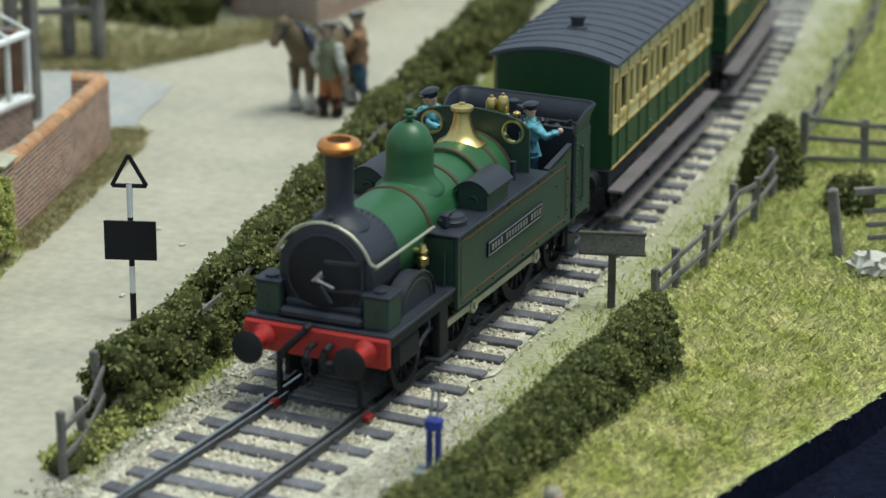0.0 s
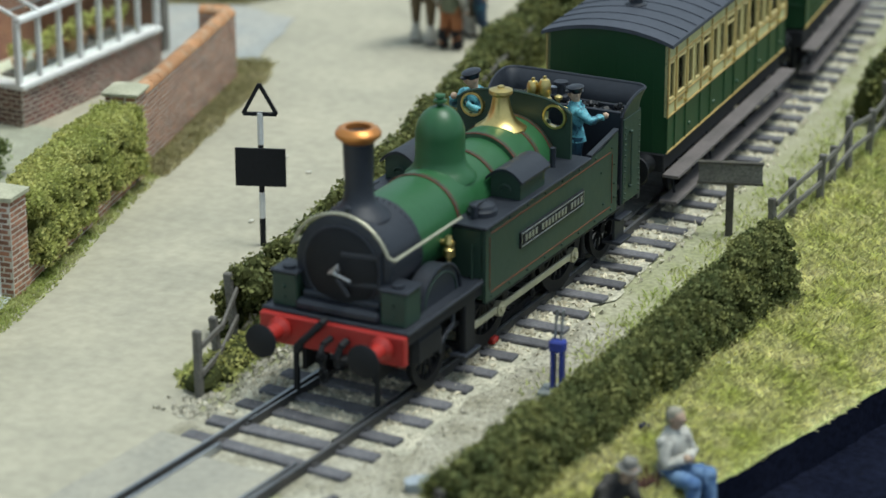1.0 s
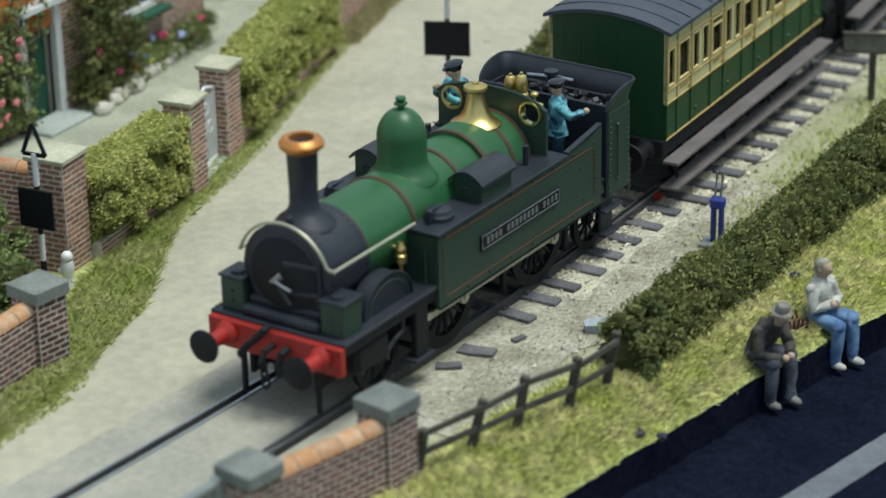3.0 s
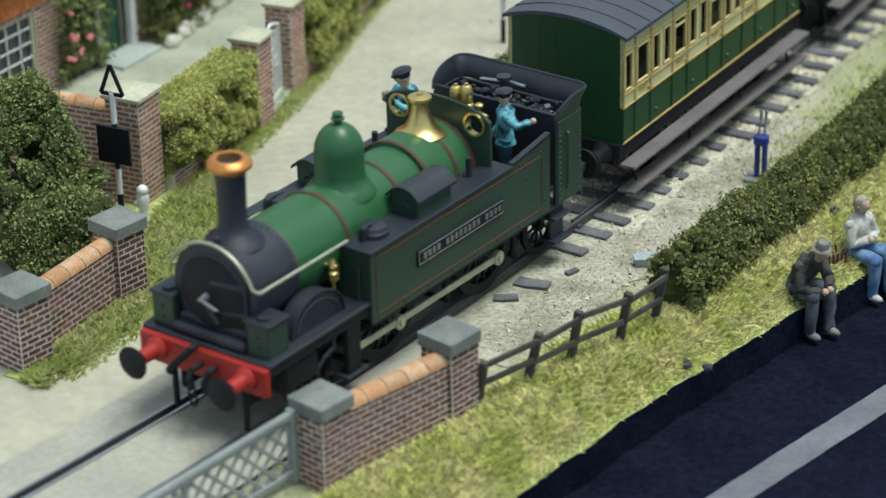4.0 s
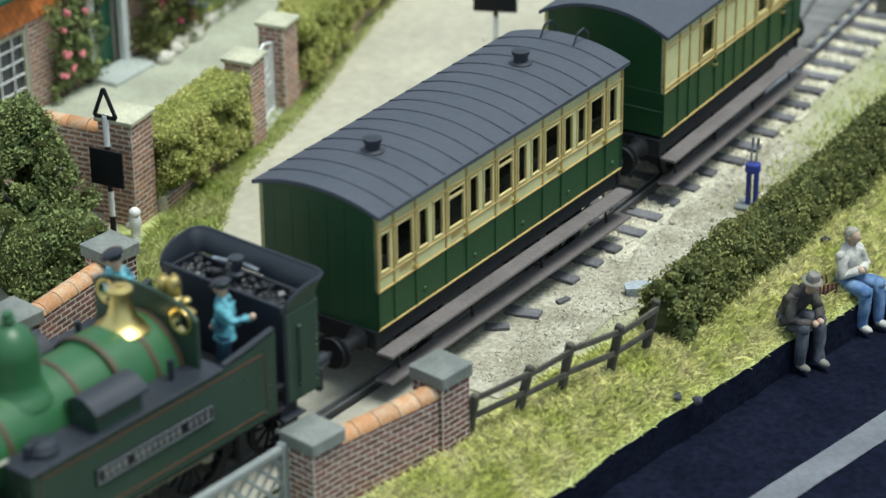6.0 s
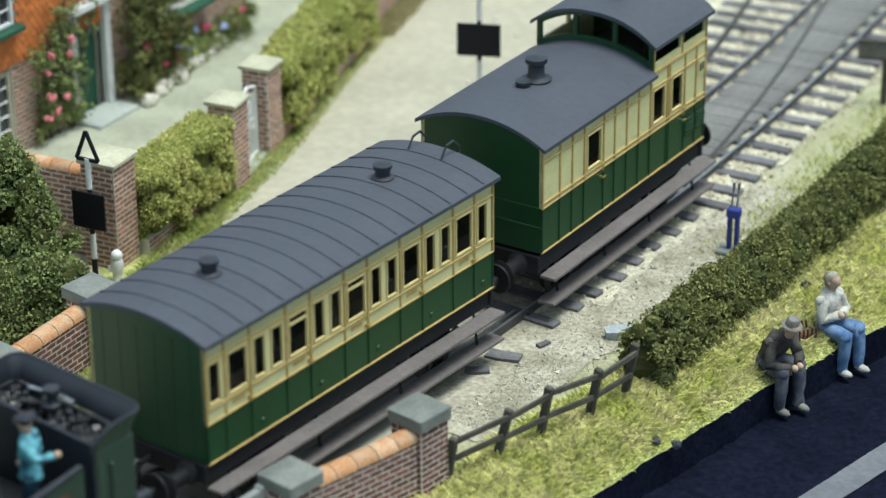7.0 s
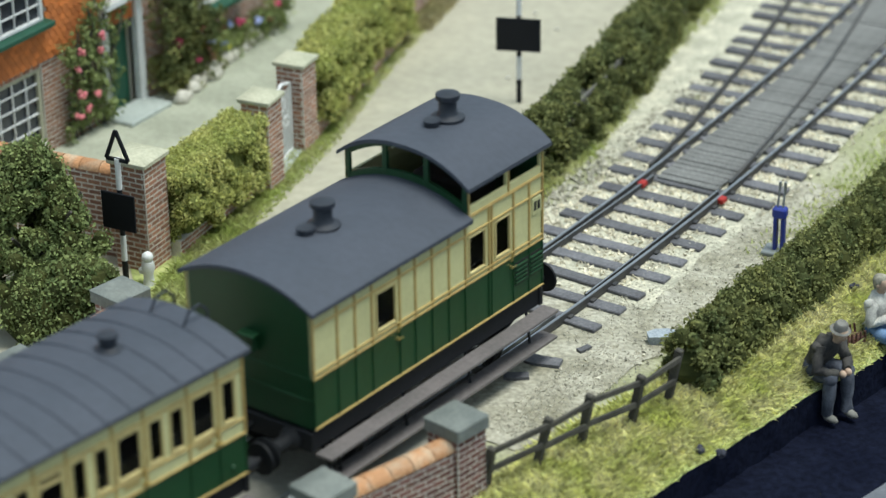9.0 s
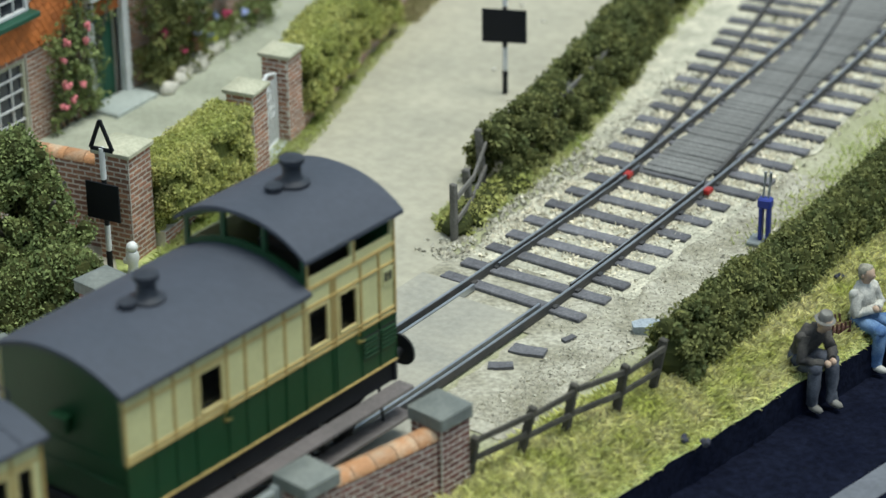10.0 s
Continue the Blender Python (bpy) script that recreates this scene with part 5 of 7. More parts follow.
def figure(name, label, m, top, legs, lean=0.0, skin=M_SKIN, hat=M_SIGN, shoes=M_SIGN, sit=False, hat_kind="cap", arms=None, turn=0, nod=0, h=2.05, hem=0.26, seed=1, stride=0.0, sleeves=None, boots=False):
    """A small painted figurine as one plain mesh that faces -y. arms: elbow and wrist of either side, from the shoulder."""
    sh = Shape()
    k = h / 2.05
    hip = 0.10 if sit else 0.98
    if sit:
        for s in (-1, 1):
            knee, foot = (s * 0.21, -0.60, 0.13 + 0.02 * s), (s * 0.20, -0.60 - 0.05 * s, -0.62)
            limb(sh, [(s * 0.12, 0.02, 0.08), knee, foot], [0.175, 0.145, 0.105], 1, seed + s)
            sh.ball(knee, 0.145, 0.14, 0.13, 10, 6, None, 1)
            sh.ball((foot[0], foot[1] - 0.09, -0.66), 0.085, 0.19, 0.075, 10, 6, None, 4)
    else:
        for s in (-1, 1):
            limb(sh, [(s * 0.11, 0, hip), (s * 0.14, -0.03 + s * stride * 0.5, 0.52), (s * 0.15, s * stride, 0.08)], [0.165, 0.125, 0.10], 1, seed + s)
            if boots:
                limb(sh, [(s * 0.14, s * stride * 0.6, 0.46), (s * 0.15, s * stride, 0.07)], [0.125, 0.115], 4, seed + 8)
            sh.ball((s * 0.15, s * stride - 0.06, 0.06), 0.085, 0.17, 0.065, 10, 6, None, 4)
    # jacket or shirt: hem, waist, chest, shoulders, collar, leaning forward as it rises
    rows = [(-0.10, hem, 0.20), (0.05, 0.245, 0.19), (0.22, 0.22, 0.17), (0.40, 0.265, 0.19), (0.55, 0.29, 0.185), (0.65, 0.25, 0.155), (0.72, 0.13, 0.115), (0.78, 0.095, 0.10)]
    curve = lambda z: -lean * (z / 0.78) ** 1.4
    drop = 1 - 0.22 * lean
    sh.loft([((0, curve(max(z, 0)), hip + z * drop), rx, ry) for z, rx, ry in rows], 22, 0, 0.10, seed)
    for s in (-1, 1):
        a = Vector((s * 0.27, curve(0.6), hip + 0.60 * drop))
        b, c = arms[0 if s < 0 else 1] if arms else ((s * 0.10, 0.04, -0.34), (s * 0.06, -0.12, -0.66))
        b, c = a + Vector(b), a + Vector(c)
        limb(sh, [a + Vector((-s * 0.05, 0, 0.02)), b, c], [0.125, 0.10, 0.078], 5, seed + 3 + s)
        sh.ball(a, 0.105, 0.11, 0.10, 10, 6, None, 5)
        sh.ball(c + (c - b).normalized() * 0.07, 0.062, 0.075, 0.07, 8, 6, None, 2)
    head(sh, Vector((0, curve(0.95) - 0.02, hip + 0.95 * drop)), turn, nod, hat_kind)
    sh.v = [(x * k, y * k, z * k) for x, y, z in sh.v]
    ob = part(name, sh, [top, legs, skin, hat, shoes, sleeves or top], None, label, sharp=70)
    if m is not None:
        ob.matrix_basis = m
    return tagged(ob, label, "figurine")


driver = figure("driver_figurine", "driver figurine in turquoise jacket and black peaked cap", None, M_FIG_BLUE, M_NAVY, hat=M_CAPBLACK, h=1.62, hem=0.31, seed=2, turn=0,
                arms=[((-0.10, -0.05, -0.33), (-0.03, -0.22, -0.58)), ((0.14, 0.22, -0.18), (0.10, 0.50, -0.10))])
fireman = figure("fireman_figurine", "fireman figurine in blue jacket and black peaked cap leaning out", None, M_FIG_BLUE, M_NAVY, hat=M_CAPBLACK, lean=0.12, h=1.85, hem=0.30, seed=5, turn=-25, nod=8,
                 arms=[((-0.16, -0.16, -0.22), (0.02, -0.34, -0.02)), ((0.10, -0.14, -0.26), (-0.16, -0.36, -0.08))])
crew = [(driver, 0.74, 2.42, 1.86, -50), (fireman, -0.92, 2.0, 1.84, -20)]

figure("seated_figurine", "seated figurine in dark coat and brimmed hat, bent forward", upose(5.05, -4.45, -0.18, 0, 0, 70), M_DRESS, M_TROUS, lean=0.42, hat=M_GREYHAT, shoes=M_GREYHAT, sit=True, hat_kind="brim", h=1.95, nod=14, seed=11,
       arms=[((-0.08, -0.10, -0.40), (0.18, -0.40, -0.42)), ((0.10, -0.12, -0.38), (-0.16, -0.42, -0.40))])
figure("seated_figurine", "seated figurine in pale jumper and blue jeans with folded arms", upose(5.38, -2.70, -0.18, 0, 0, 76), M_SHIRT, M_JEANS, lean=0.05, hat=M_HAIR, shoes=M_SHIRT, sit=True, hat_kind="hair", h=1.92, turn=10, seed=14,
       arms=[((-0.07, -0.12, -0.34), (0.28, -0.28, -0.32)), ((0.08, -0.12, -0.34), (-0.26, -0.30, -0.28))])
figure("standing_figurine", "painted figurine in waistcoat, pale sleeves and rust-brown breeches", upose(-7.92, 15.2, 0.02, 0, 0, 172), M_OLIVE, M_RUST, hat=M_GREYHAT, hat_kind="cap", h=2.1, seed=17, stride=0.05, sleeves=M_SHIRT, boots=True)
figure("standing_figurine", "painted figurine in tan jacket and blue trousers beside the horse", upose(-7.80, 16.35, 0.02, 0, 0, -72), M_TAN, M_NAVY, hat=M_GREYHAT, h=2.1, seed=20, stride=0.2,
       arms=[((-0.06, -0.24, -0.14), (0.04, -0.58, 0.02)), ((0.06, -0.2, -0.28), (-0.04, -0.46, -0.30))])

# ---- foliage ----


def cards(name, centres, size, material, parent=None, label="", jitter=0.4, seed=1):
    """Many small leaf facets at the given centres (u), each its own island."""
    rng = np.random.default_rng(seed)
    c = np.asarray(centres, float)
    n = len(c)
    a = rng.normal(size=(n, 3))
    a /= np.linalg.norm(a, axis=1)[:, None]
    b = np.cross(a, rng.normal(size=(n, 3)))
    b /= np.linalg.norm(b, axis=1)[:, None]
    s = (size * (1 + jitter * rng.uniform(-1, 1, n)))[:, None]
    nrm = np.cross(a, b)
    v = np.stack([c - a * s, c - b * s * 0.6 + nrm * s * 0.25, c + a * s, c + b * s * 0.6 + nrm * s * 0.25], 1).reshape(-1, 3) * U
    me = bpy.data.meshes.new(name)
    me.vertices.add(4 * n)
    me.vertices.foreach_set("co", v.ravel())
    me.loops.add(4 * n)
    me.loops.foreach_set("vertex_index", np.arange(4 * n))
    me.polygons.add(n)
    me.polygons.foreach_set("loop_start", np.arange(0, 4 * n, 4))
    me.materials.append(material)
    me.update(calc_edges=True)
    ob = new(name, me)
    ob.parent = parent
    return tagged(ob, label)


def clump_points(centres, radii, per, seed):
    """Leaf places on the shells of round clumps."""
    rng = np.random.default_rng(seed)
    out = []
    for c, r in zip(centres, radii):
        d = rng.normal(size=(per, 3))
        d /= np.linalg.norm(d, axis=1)[:, None]
        out.append(np.asarray(c) + d * (r * rng.uniform(0.65, 1.12, per))[:, None])
    pts = np.concatenate(out)
    return pts[pts[:, 2] > 0.0]


def path_point(path, u):
    seg = [math.dist(a, b) for a, b in zip(path, path[1:])]
    d = u * sum(seg)
    for (a, b), l in zip(zip(path, path[1:]), seg):
        if d <= l or (a, b) == (path[-2], path[-1]):
            k = min(d / l, 1)
            t = ((b[0] - a[0]) / l, (b[1] - a[1]) / l)
            return (a[0] + (b[0] - a[0]) * k, a[1] + (b[1] - a[1]) * k), t
        d -= l


def hedge(name, label, path, width, height, material, clumps, per=46, leaf=0.05, rr=(0.16, 0.30), z0=0.0, boxy=False, seed=3):
    rng = np.random.default_rng(seed)
    centres, radii = [], []
    for k in range(clumps):
        u = rng.uniform(0, 1)
        (x, y), (tx, ty) = path_point(path, u)
        nz = noise.noise(Vector((x * 0.7, y * 0.7, seed)))
        h = (height if isinstance(height, float) else interp(height, u)) * (1 + (0.08 if boxy else 0.28) * nz)
        w = width * (1 + (0.06 if boxy else 0.25) * noise.noise(Vector((x * 0.9, y * 0.9, seed + 7))))
        r = rng.uniform(*rr)
        if boxy:
            side = rng.uniform(-1, 1)
            if rng.random() < 0.12:
                (x, y), (tx, ty) = path_point(path, round(u))
                o, z = side * (w / 2 - r * 0.6), rng.uniform(r * 0.5, h - r * 0.7)
            elif rng.random() < 0.55:
                o, z = side * (w / 2 - r * 0.6), h - r * 0.7
            else:
                o, z = math.copysign(w / 2 - r * 0.6, side), rng.uniform(r * 0.5, h - r * 0.7)
        else:
            a = rng.uniform(-0.12, math.pi + 0.12)
            o, z = (w / 2 - r * 0.5) * math.cos(a), max((h - r * 0.6) * math.sin(a), 0.08)
        centres.append((x - ty * o, y + tx * o, z0 + z))
        radii.append(r)
    t = thing(name, label, "hedge")
    cards("foliage", clump_points(centres, radii, per, seed), leaf, material, t, seed=seed)
    # dark filler balls stand in for the shade between leaf clumps
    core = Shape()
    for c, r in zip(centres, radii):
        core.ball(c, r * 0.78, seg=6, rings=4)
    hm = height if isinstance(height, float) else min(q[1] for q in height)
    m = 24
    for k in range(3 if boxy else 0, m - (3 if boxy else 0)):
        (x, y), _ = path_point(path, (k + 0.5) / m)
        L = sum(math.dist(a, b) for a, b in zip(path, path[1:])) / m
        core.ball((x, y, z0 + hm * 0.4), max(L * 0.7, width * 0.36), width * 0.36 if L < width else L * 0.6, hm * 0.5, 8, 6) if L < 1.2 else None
    part("shade_core", core, M_CORE_SHADE_L if boxy else M_CORE_SHADE, t, sharp=0)
    return t


hedge("hedge", "dark olive clumped hedge along the grass bank", [(3.6, -6.5), (3.62, -4.5), (3.72, -2.0), (3.9, 1.5), (4.1, 4.5)], 1.05, [(0, 1.08), (0.2, 1.0), (0.35, 0.82), (0.55, 0.92), (0.8, 1.2), (1, 1.35)], M_LEAF, 620, per=95, leaf=0.038, rr=(0.11, 0.26), seed=3)
hedge("hedge", "ragged dark green hedge between the lane and the railway", [(-2.9, -1.6), (-3.05, 0.8), (-3.5, 4.0), (-4.6, 8.5), (-5.9, 14.0), (-7.1, 21.0), (-9.0, 28)], 1.15, 1.25, M_LEAF, 1150, per=58, leaf=0.045, rr=(0.12, 0.30), seed=5)
hedge("garden_hedge", "clipped olive green garden hedge on a low brick wall", [(-6.78, -6.85), (-7.2, -3.95)], 1.0, 1.4, M_LEAF_L, 380, per=120, leaf=0.030, rr=(0.12, 0.2), z0=0.3, boxy=True, seed=8)
hedge("garden_hedge", "long clipped olive green garden hedge on a low brick wall", [(-7.75, -1.1), (-9.15, 4.1)], 1.0, 1.4, M_LEAF_L, 560, per=110, leaf=0.032, rr=(0.12, 0.2), z0=0.3, boxy=True, seed=9)
hedge("bush", "small dark green bush at the corner of the field fence", [(2.2, 14.6), (2.75, 15.2)], 0.9, [(0, 1.0), (0.5, 1.5), (1, 1.2)], M_LEAF, 90, per=60, leaf=0.05, rr=(0.12, 0.26), seed=12)
hedge("bush", "low dark green bush beside the field gate", [(4.1, 14.2), (4.7, 14.0)], 0.7, 0.8, M_LEAF, 36, per=60, leaf=0.05, seed=13)
hedge("bush", "dark green shrubs in the grass by the far building", [(-17.5, 20.5), (-14.6, 20.9)], 1.6, 1.5, M_LEAF, 110, per=50, leaf=0.06, seed=14)
hedge("shrub", "scrubby olive undergrowth at the foot of the fence", [(-2.35, -3.7), (-2.55, -2.4), (-2.5, -1.2)], 0.7, 0.32, M_LEAF_L, 60, per=44, leaf=0.04, rr=(0.1, 0.18), seed=15)


def tree(name, label, x, y, h, crown_r, material, seed):
    rng = random.Random(seed)
    t = thing(name, label, "tree", upose(x, y, 0))
    sh = Shape()
    sh.rod((0, 0, 0), (0.05, 0.03, h * 0.35), 0.16, 0.11, 9)
    for k in range(9):
        a, e = rng.uniform(0, 6.28), rng.uniform(0.15, 1.0)
        base = (0.03, 0.02, h * rng.uniform(0.18, 0.4))
        tip = (crown_r * 0.7 * math.cos(a), crown_r * 0.7 * math.sin(a), h * (0.3 + 0.5 * e))
        sh.rod(base, tip, 0.07, 0.03, 6)
    part("trunk", sh, M_WOOD, t)
    centres, radii = [], []
    for k in range(420):
        z = rng.uniform(0.12, 1.0)
        w = crown_r * (1.0 - 0.82 * max(z - 0.3, 0) / 0.7) * (0.85 + 0.3 * rng.random())
        a = rng.uniform(0, 6.28)
        q = math.sqrt(rng.uniform(0.35, 1))
        centres.append((w * q * math.cos(a), w * q * math.sin(a), z * h))
        radii.append(rng.uniform(0.10, 0.24))
    cards("crown", clump_points(centres, radii, 80, seed), 0.038, material, t, seed=seed)
    # dark balls inside the crown, coloured as the shade in its gaps
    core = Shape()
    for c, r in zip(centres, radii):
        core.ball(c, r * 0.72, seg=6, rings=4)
    part("shade_core", core, M_CORE_SHADE, t, sharp=0)


tree("tree", "dense dark green bushy tree behind the crossing wall", -7.5, -9.8, 3.15, 1.35, M_LEAF_T, 21)


hedge("bush", "leafy dark green bush at the foot of the tree", [(-7.0, -10.7), (-5.75, -9.9)], 1.3, 1.35, M_LEAF_T, 240, per=60, leaf=0.038, rr=(0.1, 0.24), seed=23)


def grass(name, label, n, region, length, material, seed, lean=0.5, width=0.014):
    """Fine blades over a region: a function giving a random x, y or None."""
    rng = np.random.default_rng(seed)
    pts = []
    while len(pts) < n:
        p = region(rng)
        if p is not None:
            pts.append(p)
    p = np.array([(x, y, ground_z(x, y) + 0.0) for x, y in pts])
    a = rng.uniform(0, 2 * np.pi, n)
    L = length * rng.uniform(0.5, 1.3, n) * np.clip([(edge_x(y) - x) / 0.3 for x, y in pts], 0.45, 1.0)
    tilt = rng.uniform(0.1, lean, n) * 1.6
    d = np.stack([np.cos(a) * np.sin(tilt), np.sin(a) * np.sin(tilt), np.cos(tilt)], 1)
    w = np.stack([-np.sin(a), np.cos(a), 0 * a], 1) * width
    bend = np.stack([np.cos(a), np.sin(a), -0.6 + 0 * a], 1) * (L * 0.25)[:, None]
    mid = p + d * (L * 0.55)[:, None]
    tip = p + d * L[:, None] + bend
    v = np.stack([p - w, p + w, mid + w * 0.8, tip, mid - w * 0.8], 1).reshape(-1, 3) * U
    me = bpy.data.meshes.new(name)
    me.vertices.add(5 * n)
    me.vertices.foreach_set("co", v.ravel())
    me.loops.add(5 * n)
    me.loops.foreach_set("vertex_index", np.arange(5 * n))
    me.polygons.add(n)
    me.polygons.foreach_set("loop_start", np.arange(0, 5 * n, 5))
    me.materials.append(material)
    me.update(calc_edges=True)
    return tagged(new(name, me), label, "grass", kind="stuff")


def bank(rng):
    y = rng.uniform(-16, 12)
    if rng.random() < (y - 5) / 7:
        return None
    e = edge_x(y)
    lo = interp([(-16, 2.0), (-14.2, 2.05), (-11.8, 2.6), (-10.9, 2.45), (-8.8, 2.7), (-6.9, 3.2), (5, 3.6), (7, 3.2)], y)
    x = rng.uniform(lo, e - 0.03)
    return (x, y)


def field(rng):
    y = rng.uniform(5, 32)
    if rng.random() > (y - 5) / 5:
        return None
    x = rng.uniform(interp([(5, 3.4), (8, 3.0), (14, 2.7), (22, 1.5), (32, -1)], y), 9.5)
    return (x, y) if x < interp(EDGE, y) else None


def inner(rng):
    y = rng.uniform(-1.5, 30)
    s = rng.uniform(0, 1)
    x0 = -R + math.sqrt((R + 2.15) ** 2 - y * y)
    x1 = interp([(-9.5, 2.7), (-7, 3.0), (5, 3.2), (14, 2.7), (22, 1.5), (30, 0)], y)
    return (x0 + (x1 - x0) * s ** 0.6, y) if x1 > x0 else None


def hedge_foot(rng):
    s = rng.uniform(-3.5, 22)
    o = rng.uniform(-4.6 if s > 6 else -3.0 - 0.12 * max(s, 0), -1.9)
    edge = interp([(-4.5, -1.9), (1.0, -2.2), (6.0, -3.1), (22.0, -4.2)], s)
    return on_line(s, o)[:2] if o < edge - 0.25 * rng.random() else None


def verge_path(path, width):
    def region(rng):
        (x, y), (tx, ty) = path_point(path, rng.uniform(0, 1))
        o = width * abs(rng.normal()) * 0.6
        return (x + ty * o, y - tx * o) if o < width else None
    return region


TURF_IN = [(-16, 1.9), (-11, 2.3), (-7, 2.9), (5, 3.2), (8, 2.9), (14, 2.5), (22, 1.3), (32, -1)]
turf_y = list(np.linspace(-16, 9, 126)) + list(np.linspace(9.8, 32, 30))
turf_v = []
for y in turf_y:
    x0, x1 = interp(TURF_IN, y), edge_x(y)
    turf_v += [(x0 + (x1 - x0) * f, y, ground_z(x0 + (x1 - x0) * f, y) + 0.015) for f in (0, 0.2, 0.4, 0.55, 0.7, 0.8, 0.9, 0.95, 0.995)]
turf = Shape().add(turf_v, [(j * 9 + i, j * 9 + i + 1, (j + 1) * 9 + i + 1, (j + 1) * 9 + i) for j in range(len(turf_y) - 1) for i in range(8)])
tagged(part("turf", turf, M_TURF), "yellow-green turf of the grass bank", "grass", kind="structure")
grass("bank_grass", "long pale yellow-green static grass on the bank", 88000, bank, 0.25, M_GRASS, 31, lean=0.8, width=0.0085)
grass("field_grass", "short yellow-green static grass of the field", 52000, field, 0.21, M_FIELD, 32, lean=0.75, width=0.009)
grass("trackside_grass", "sparse dull green grass between ballast and hedge", 6000, inner, 0.12, M_GRASS2, 33)
grass("hedge_foot_grass", "patchy green grass between ballast and lane hedge", 11000, hedge_foot, 0.15, M_GRASS2, 38)
VERGE = [(-4.3, -13.6), (-4.35, -11.5), (-5.4, -9.0), (-6.6, -6.6), (-7.15, -3.8), (-7.7, -1.3), (-8.6, 1.5), (-9.4, 4.6), (-11.1, 11.2), (-11.6, 12.0)]
tagged(part("verge", Shape().add([(x + o, y, 0.035) for x, y in VERGE for o in (-0.6, 0.0, 0.32)], [(3 * j + i, 3 * j + i + 1, 3 * j + i + 4, 3 * j + i + 3) for j in range(len(VERGE) - 1) for i in range(2)]), M_TURF), "green verge at the foot of the garden walls", "grass", kind="structure")
grass("verge_grass", "short bright verge grass along the lane walls", 18000, verge_path(VERGE[:8], 0.7), 0.12, M_GRASS2, 34)
grass("dry_verge_grass", "straw-coloured dry grass at the foot of the long wall", 9000, verge_path(VERGE[7:], 0.8), 0.2, M_DRY, 37)
tagged(part("near_turf", Shape().add([(-4.1, -14, 0.04), (-3.9, -11.4, 0.04), (-4.7, -8.1, 0.04), (-6.3, -5.0, 0.04), (-7.0, -4.0, 0.04), (-7.3, -7.5, 0.04), (-5.4, -9.5, 0.04), (-4.8, -14, 0.04)], [tuple(range(8))]), M_TURF), "rough turf between the wall and the lane", "grass", kind="structure")


def near_verge(rng):
    y = rng.uniform(-14, -4)
    x0 = interp([(-14, -4.4), (-11, -4.9), (-9, -5.9), (-7, -6.5), (-4, -7.1)], y)
    x1 = interp([(-14, -3.9), (-11.4, -3.95), (-8.1, -4.7), (-5, -6.3), (-4, -6.9)], y)
    return (rng.uniform(x0, x1), y)


grass("near_verge_grass", "thick bright green grass beside the crossing wall", 12000, near_verge, 0.22, M_GRASS2, 35)


def far_strip(rng):
    x = rng.uniform(-24, -12.1)
    y = interp([(-24, 13.8), (-15.8, 15.5), (-14, 16.3), (-12.8, 18.9), (-12.1, 21.1)], x) + abs(rng.normal()) * 2.0
    return (x, y)


tagged(part("far_turf", Shape().add([(-30, 12.5, 0.05), (-15.8, 15.5, 0.05), (-14, 16.3, 0.05), (-12.8, 18.9, 0.05), (-12.1, 21.1, 0.05), (-12.3, 32, 0.05), (-30, 32, 0.05)], [tuple(range(7))]), M_EARTH), "rough yellowish turf at the lane's far side", "grass", kind="structure")
grass("far_grass", "dry yellow-green grass at the lane's far side", 16000, far_strip, 0.26, M_DRY, 36)

# ---- brickwork ----
BL, BH, JOINT = 0.27, 0.10, 0.034
brick_meshes = {}


def cuboid(sh, x0, x1, y0, y1, z0, z1, m=None):
    v = [(x, y, z) for x in (x0, x1) for y in (y0, y1) for z in (z0, z1)]
    return sh.add(v, [(0, 1, 3, 2), (4, 6, 7, 5), (0, 4, 5, 1), (2, 3, 7, 6), (0, 2, 6, 4), (1, 5, 7, 3)], m)


def brick_face(parent, p0, p1, z0, z1, mt, single=False, bl=BL, bh=BH, depth=0.05):
    """Running-bond bricks on the face from p0 to p1 (the outer side lies to the right of that way)."""
    L = math.dist(p0, p1)
    tx, ty = (p1[0] - p0[0]) / L, (p1[1] - p0[1]) / L
    ang = math.degrees(math.atan2(ty, tx))
    rng = random.Random(round(p0[0] * 91 + p0[1] * 37))
    sh = Shape()
    rows = max(1, round((z1 - z0) / bh))
    bh = (z1 - z0) / rows
    for r in range(rows):
        u = -bl / 2 * (r % 2)
        while u < L - 0.02:
            a, b = max(u, 0), min(u + bl, L)
            if b - a > 0.04:
                proud = rng.uniform(0.004, 0.009)
                z = z0 + r * bh
                if single:
                    key = (round(b - a, 2), round(bh, 3), mt.name)
                    if key not in brick_meshes:
                        s = Shape()
                        cuboid(s, JOINT / 2, key[0] - JOINT / 2, -0.008, depth, JOINT / 2, bh - JOINT / 2)
                        brick_meshes[key] = s.mesh("brick", mt, 0)
                    ob = new("brick", brick_meshes[key])
                    ob.parent = parent
                    ob.matrix_basis = upose(p0[0] + tx * a, p0[1] + ty * a, z, 0, 0, ang)
                else:
                    cuboid(sh, a + JOINT / 2, b - JOINT / 2, -proud, depth, z + JOINT / 2, z + bh - JOINT / 2, pose(p0[0], p0[1], 0, 0, 0, ang))
            u += bl
    if not single:
        tagged(part("brickwork", sh, mt, parent, sharp=0), kind="stuff")


def quad_path(cx, cy, w, ang):
    c, s = math.cos(radians(ang)), math.sin(radians(ang))
    h = w / 2
    return [(cx + c * x - s * y, cy + s * x + c * y) for x, y in ((-h, -h), (h, -h), (h, h), (-h, h))]


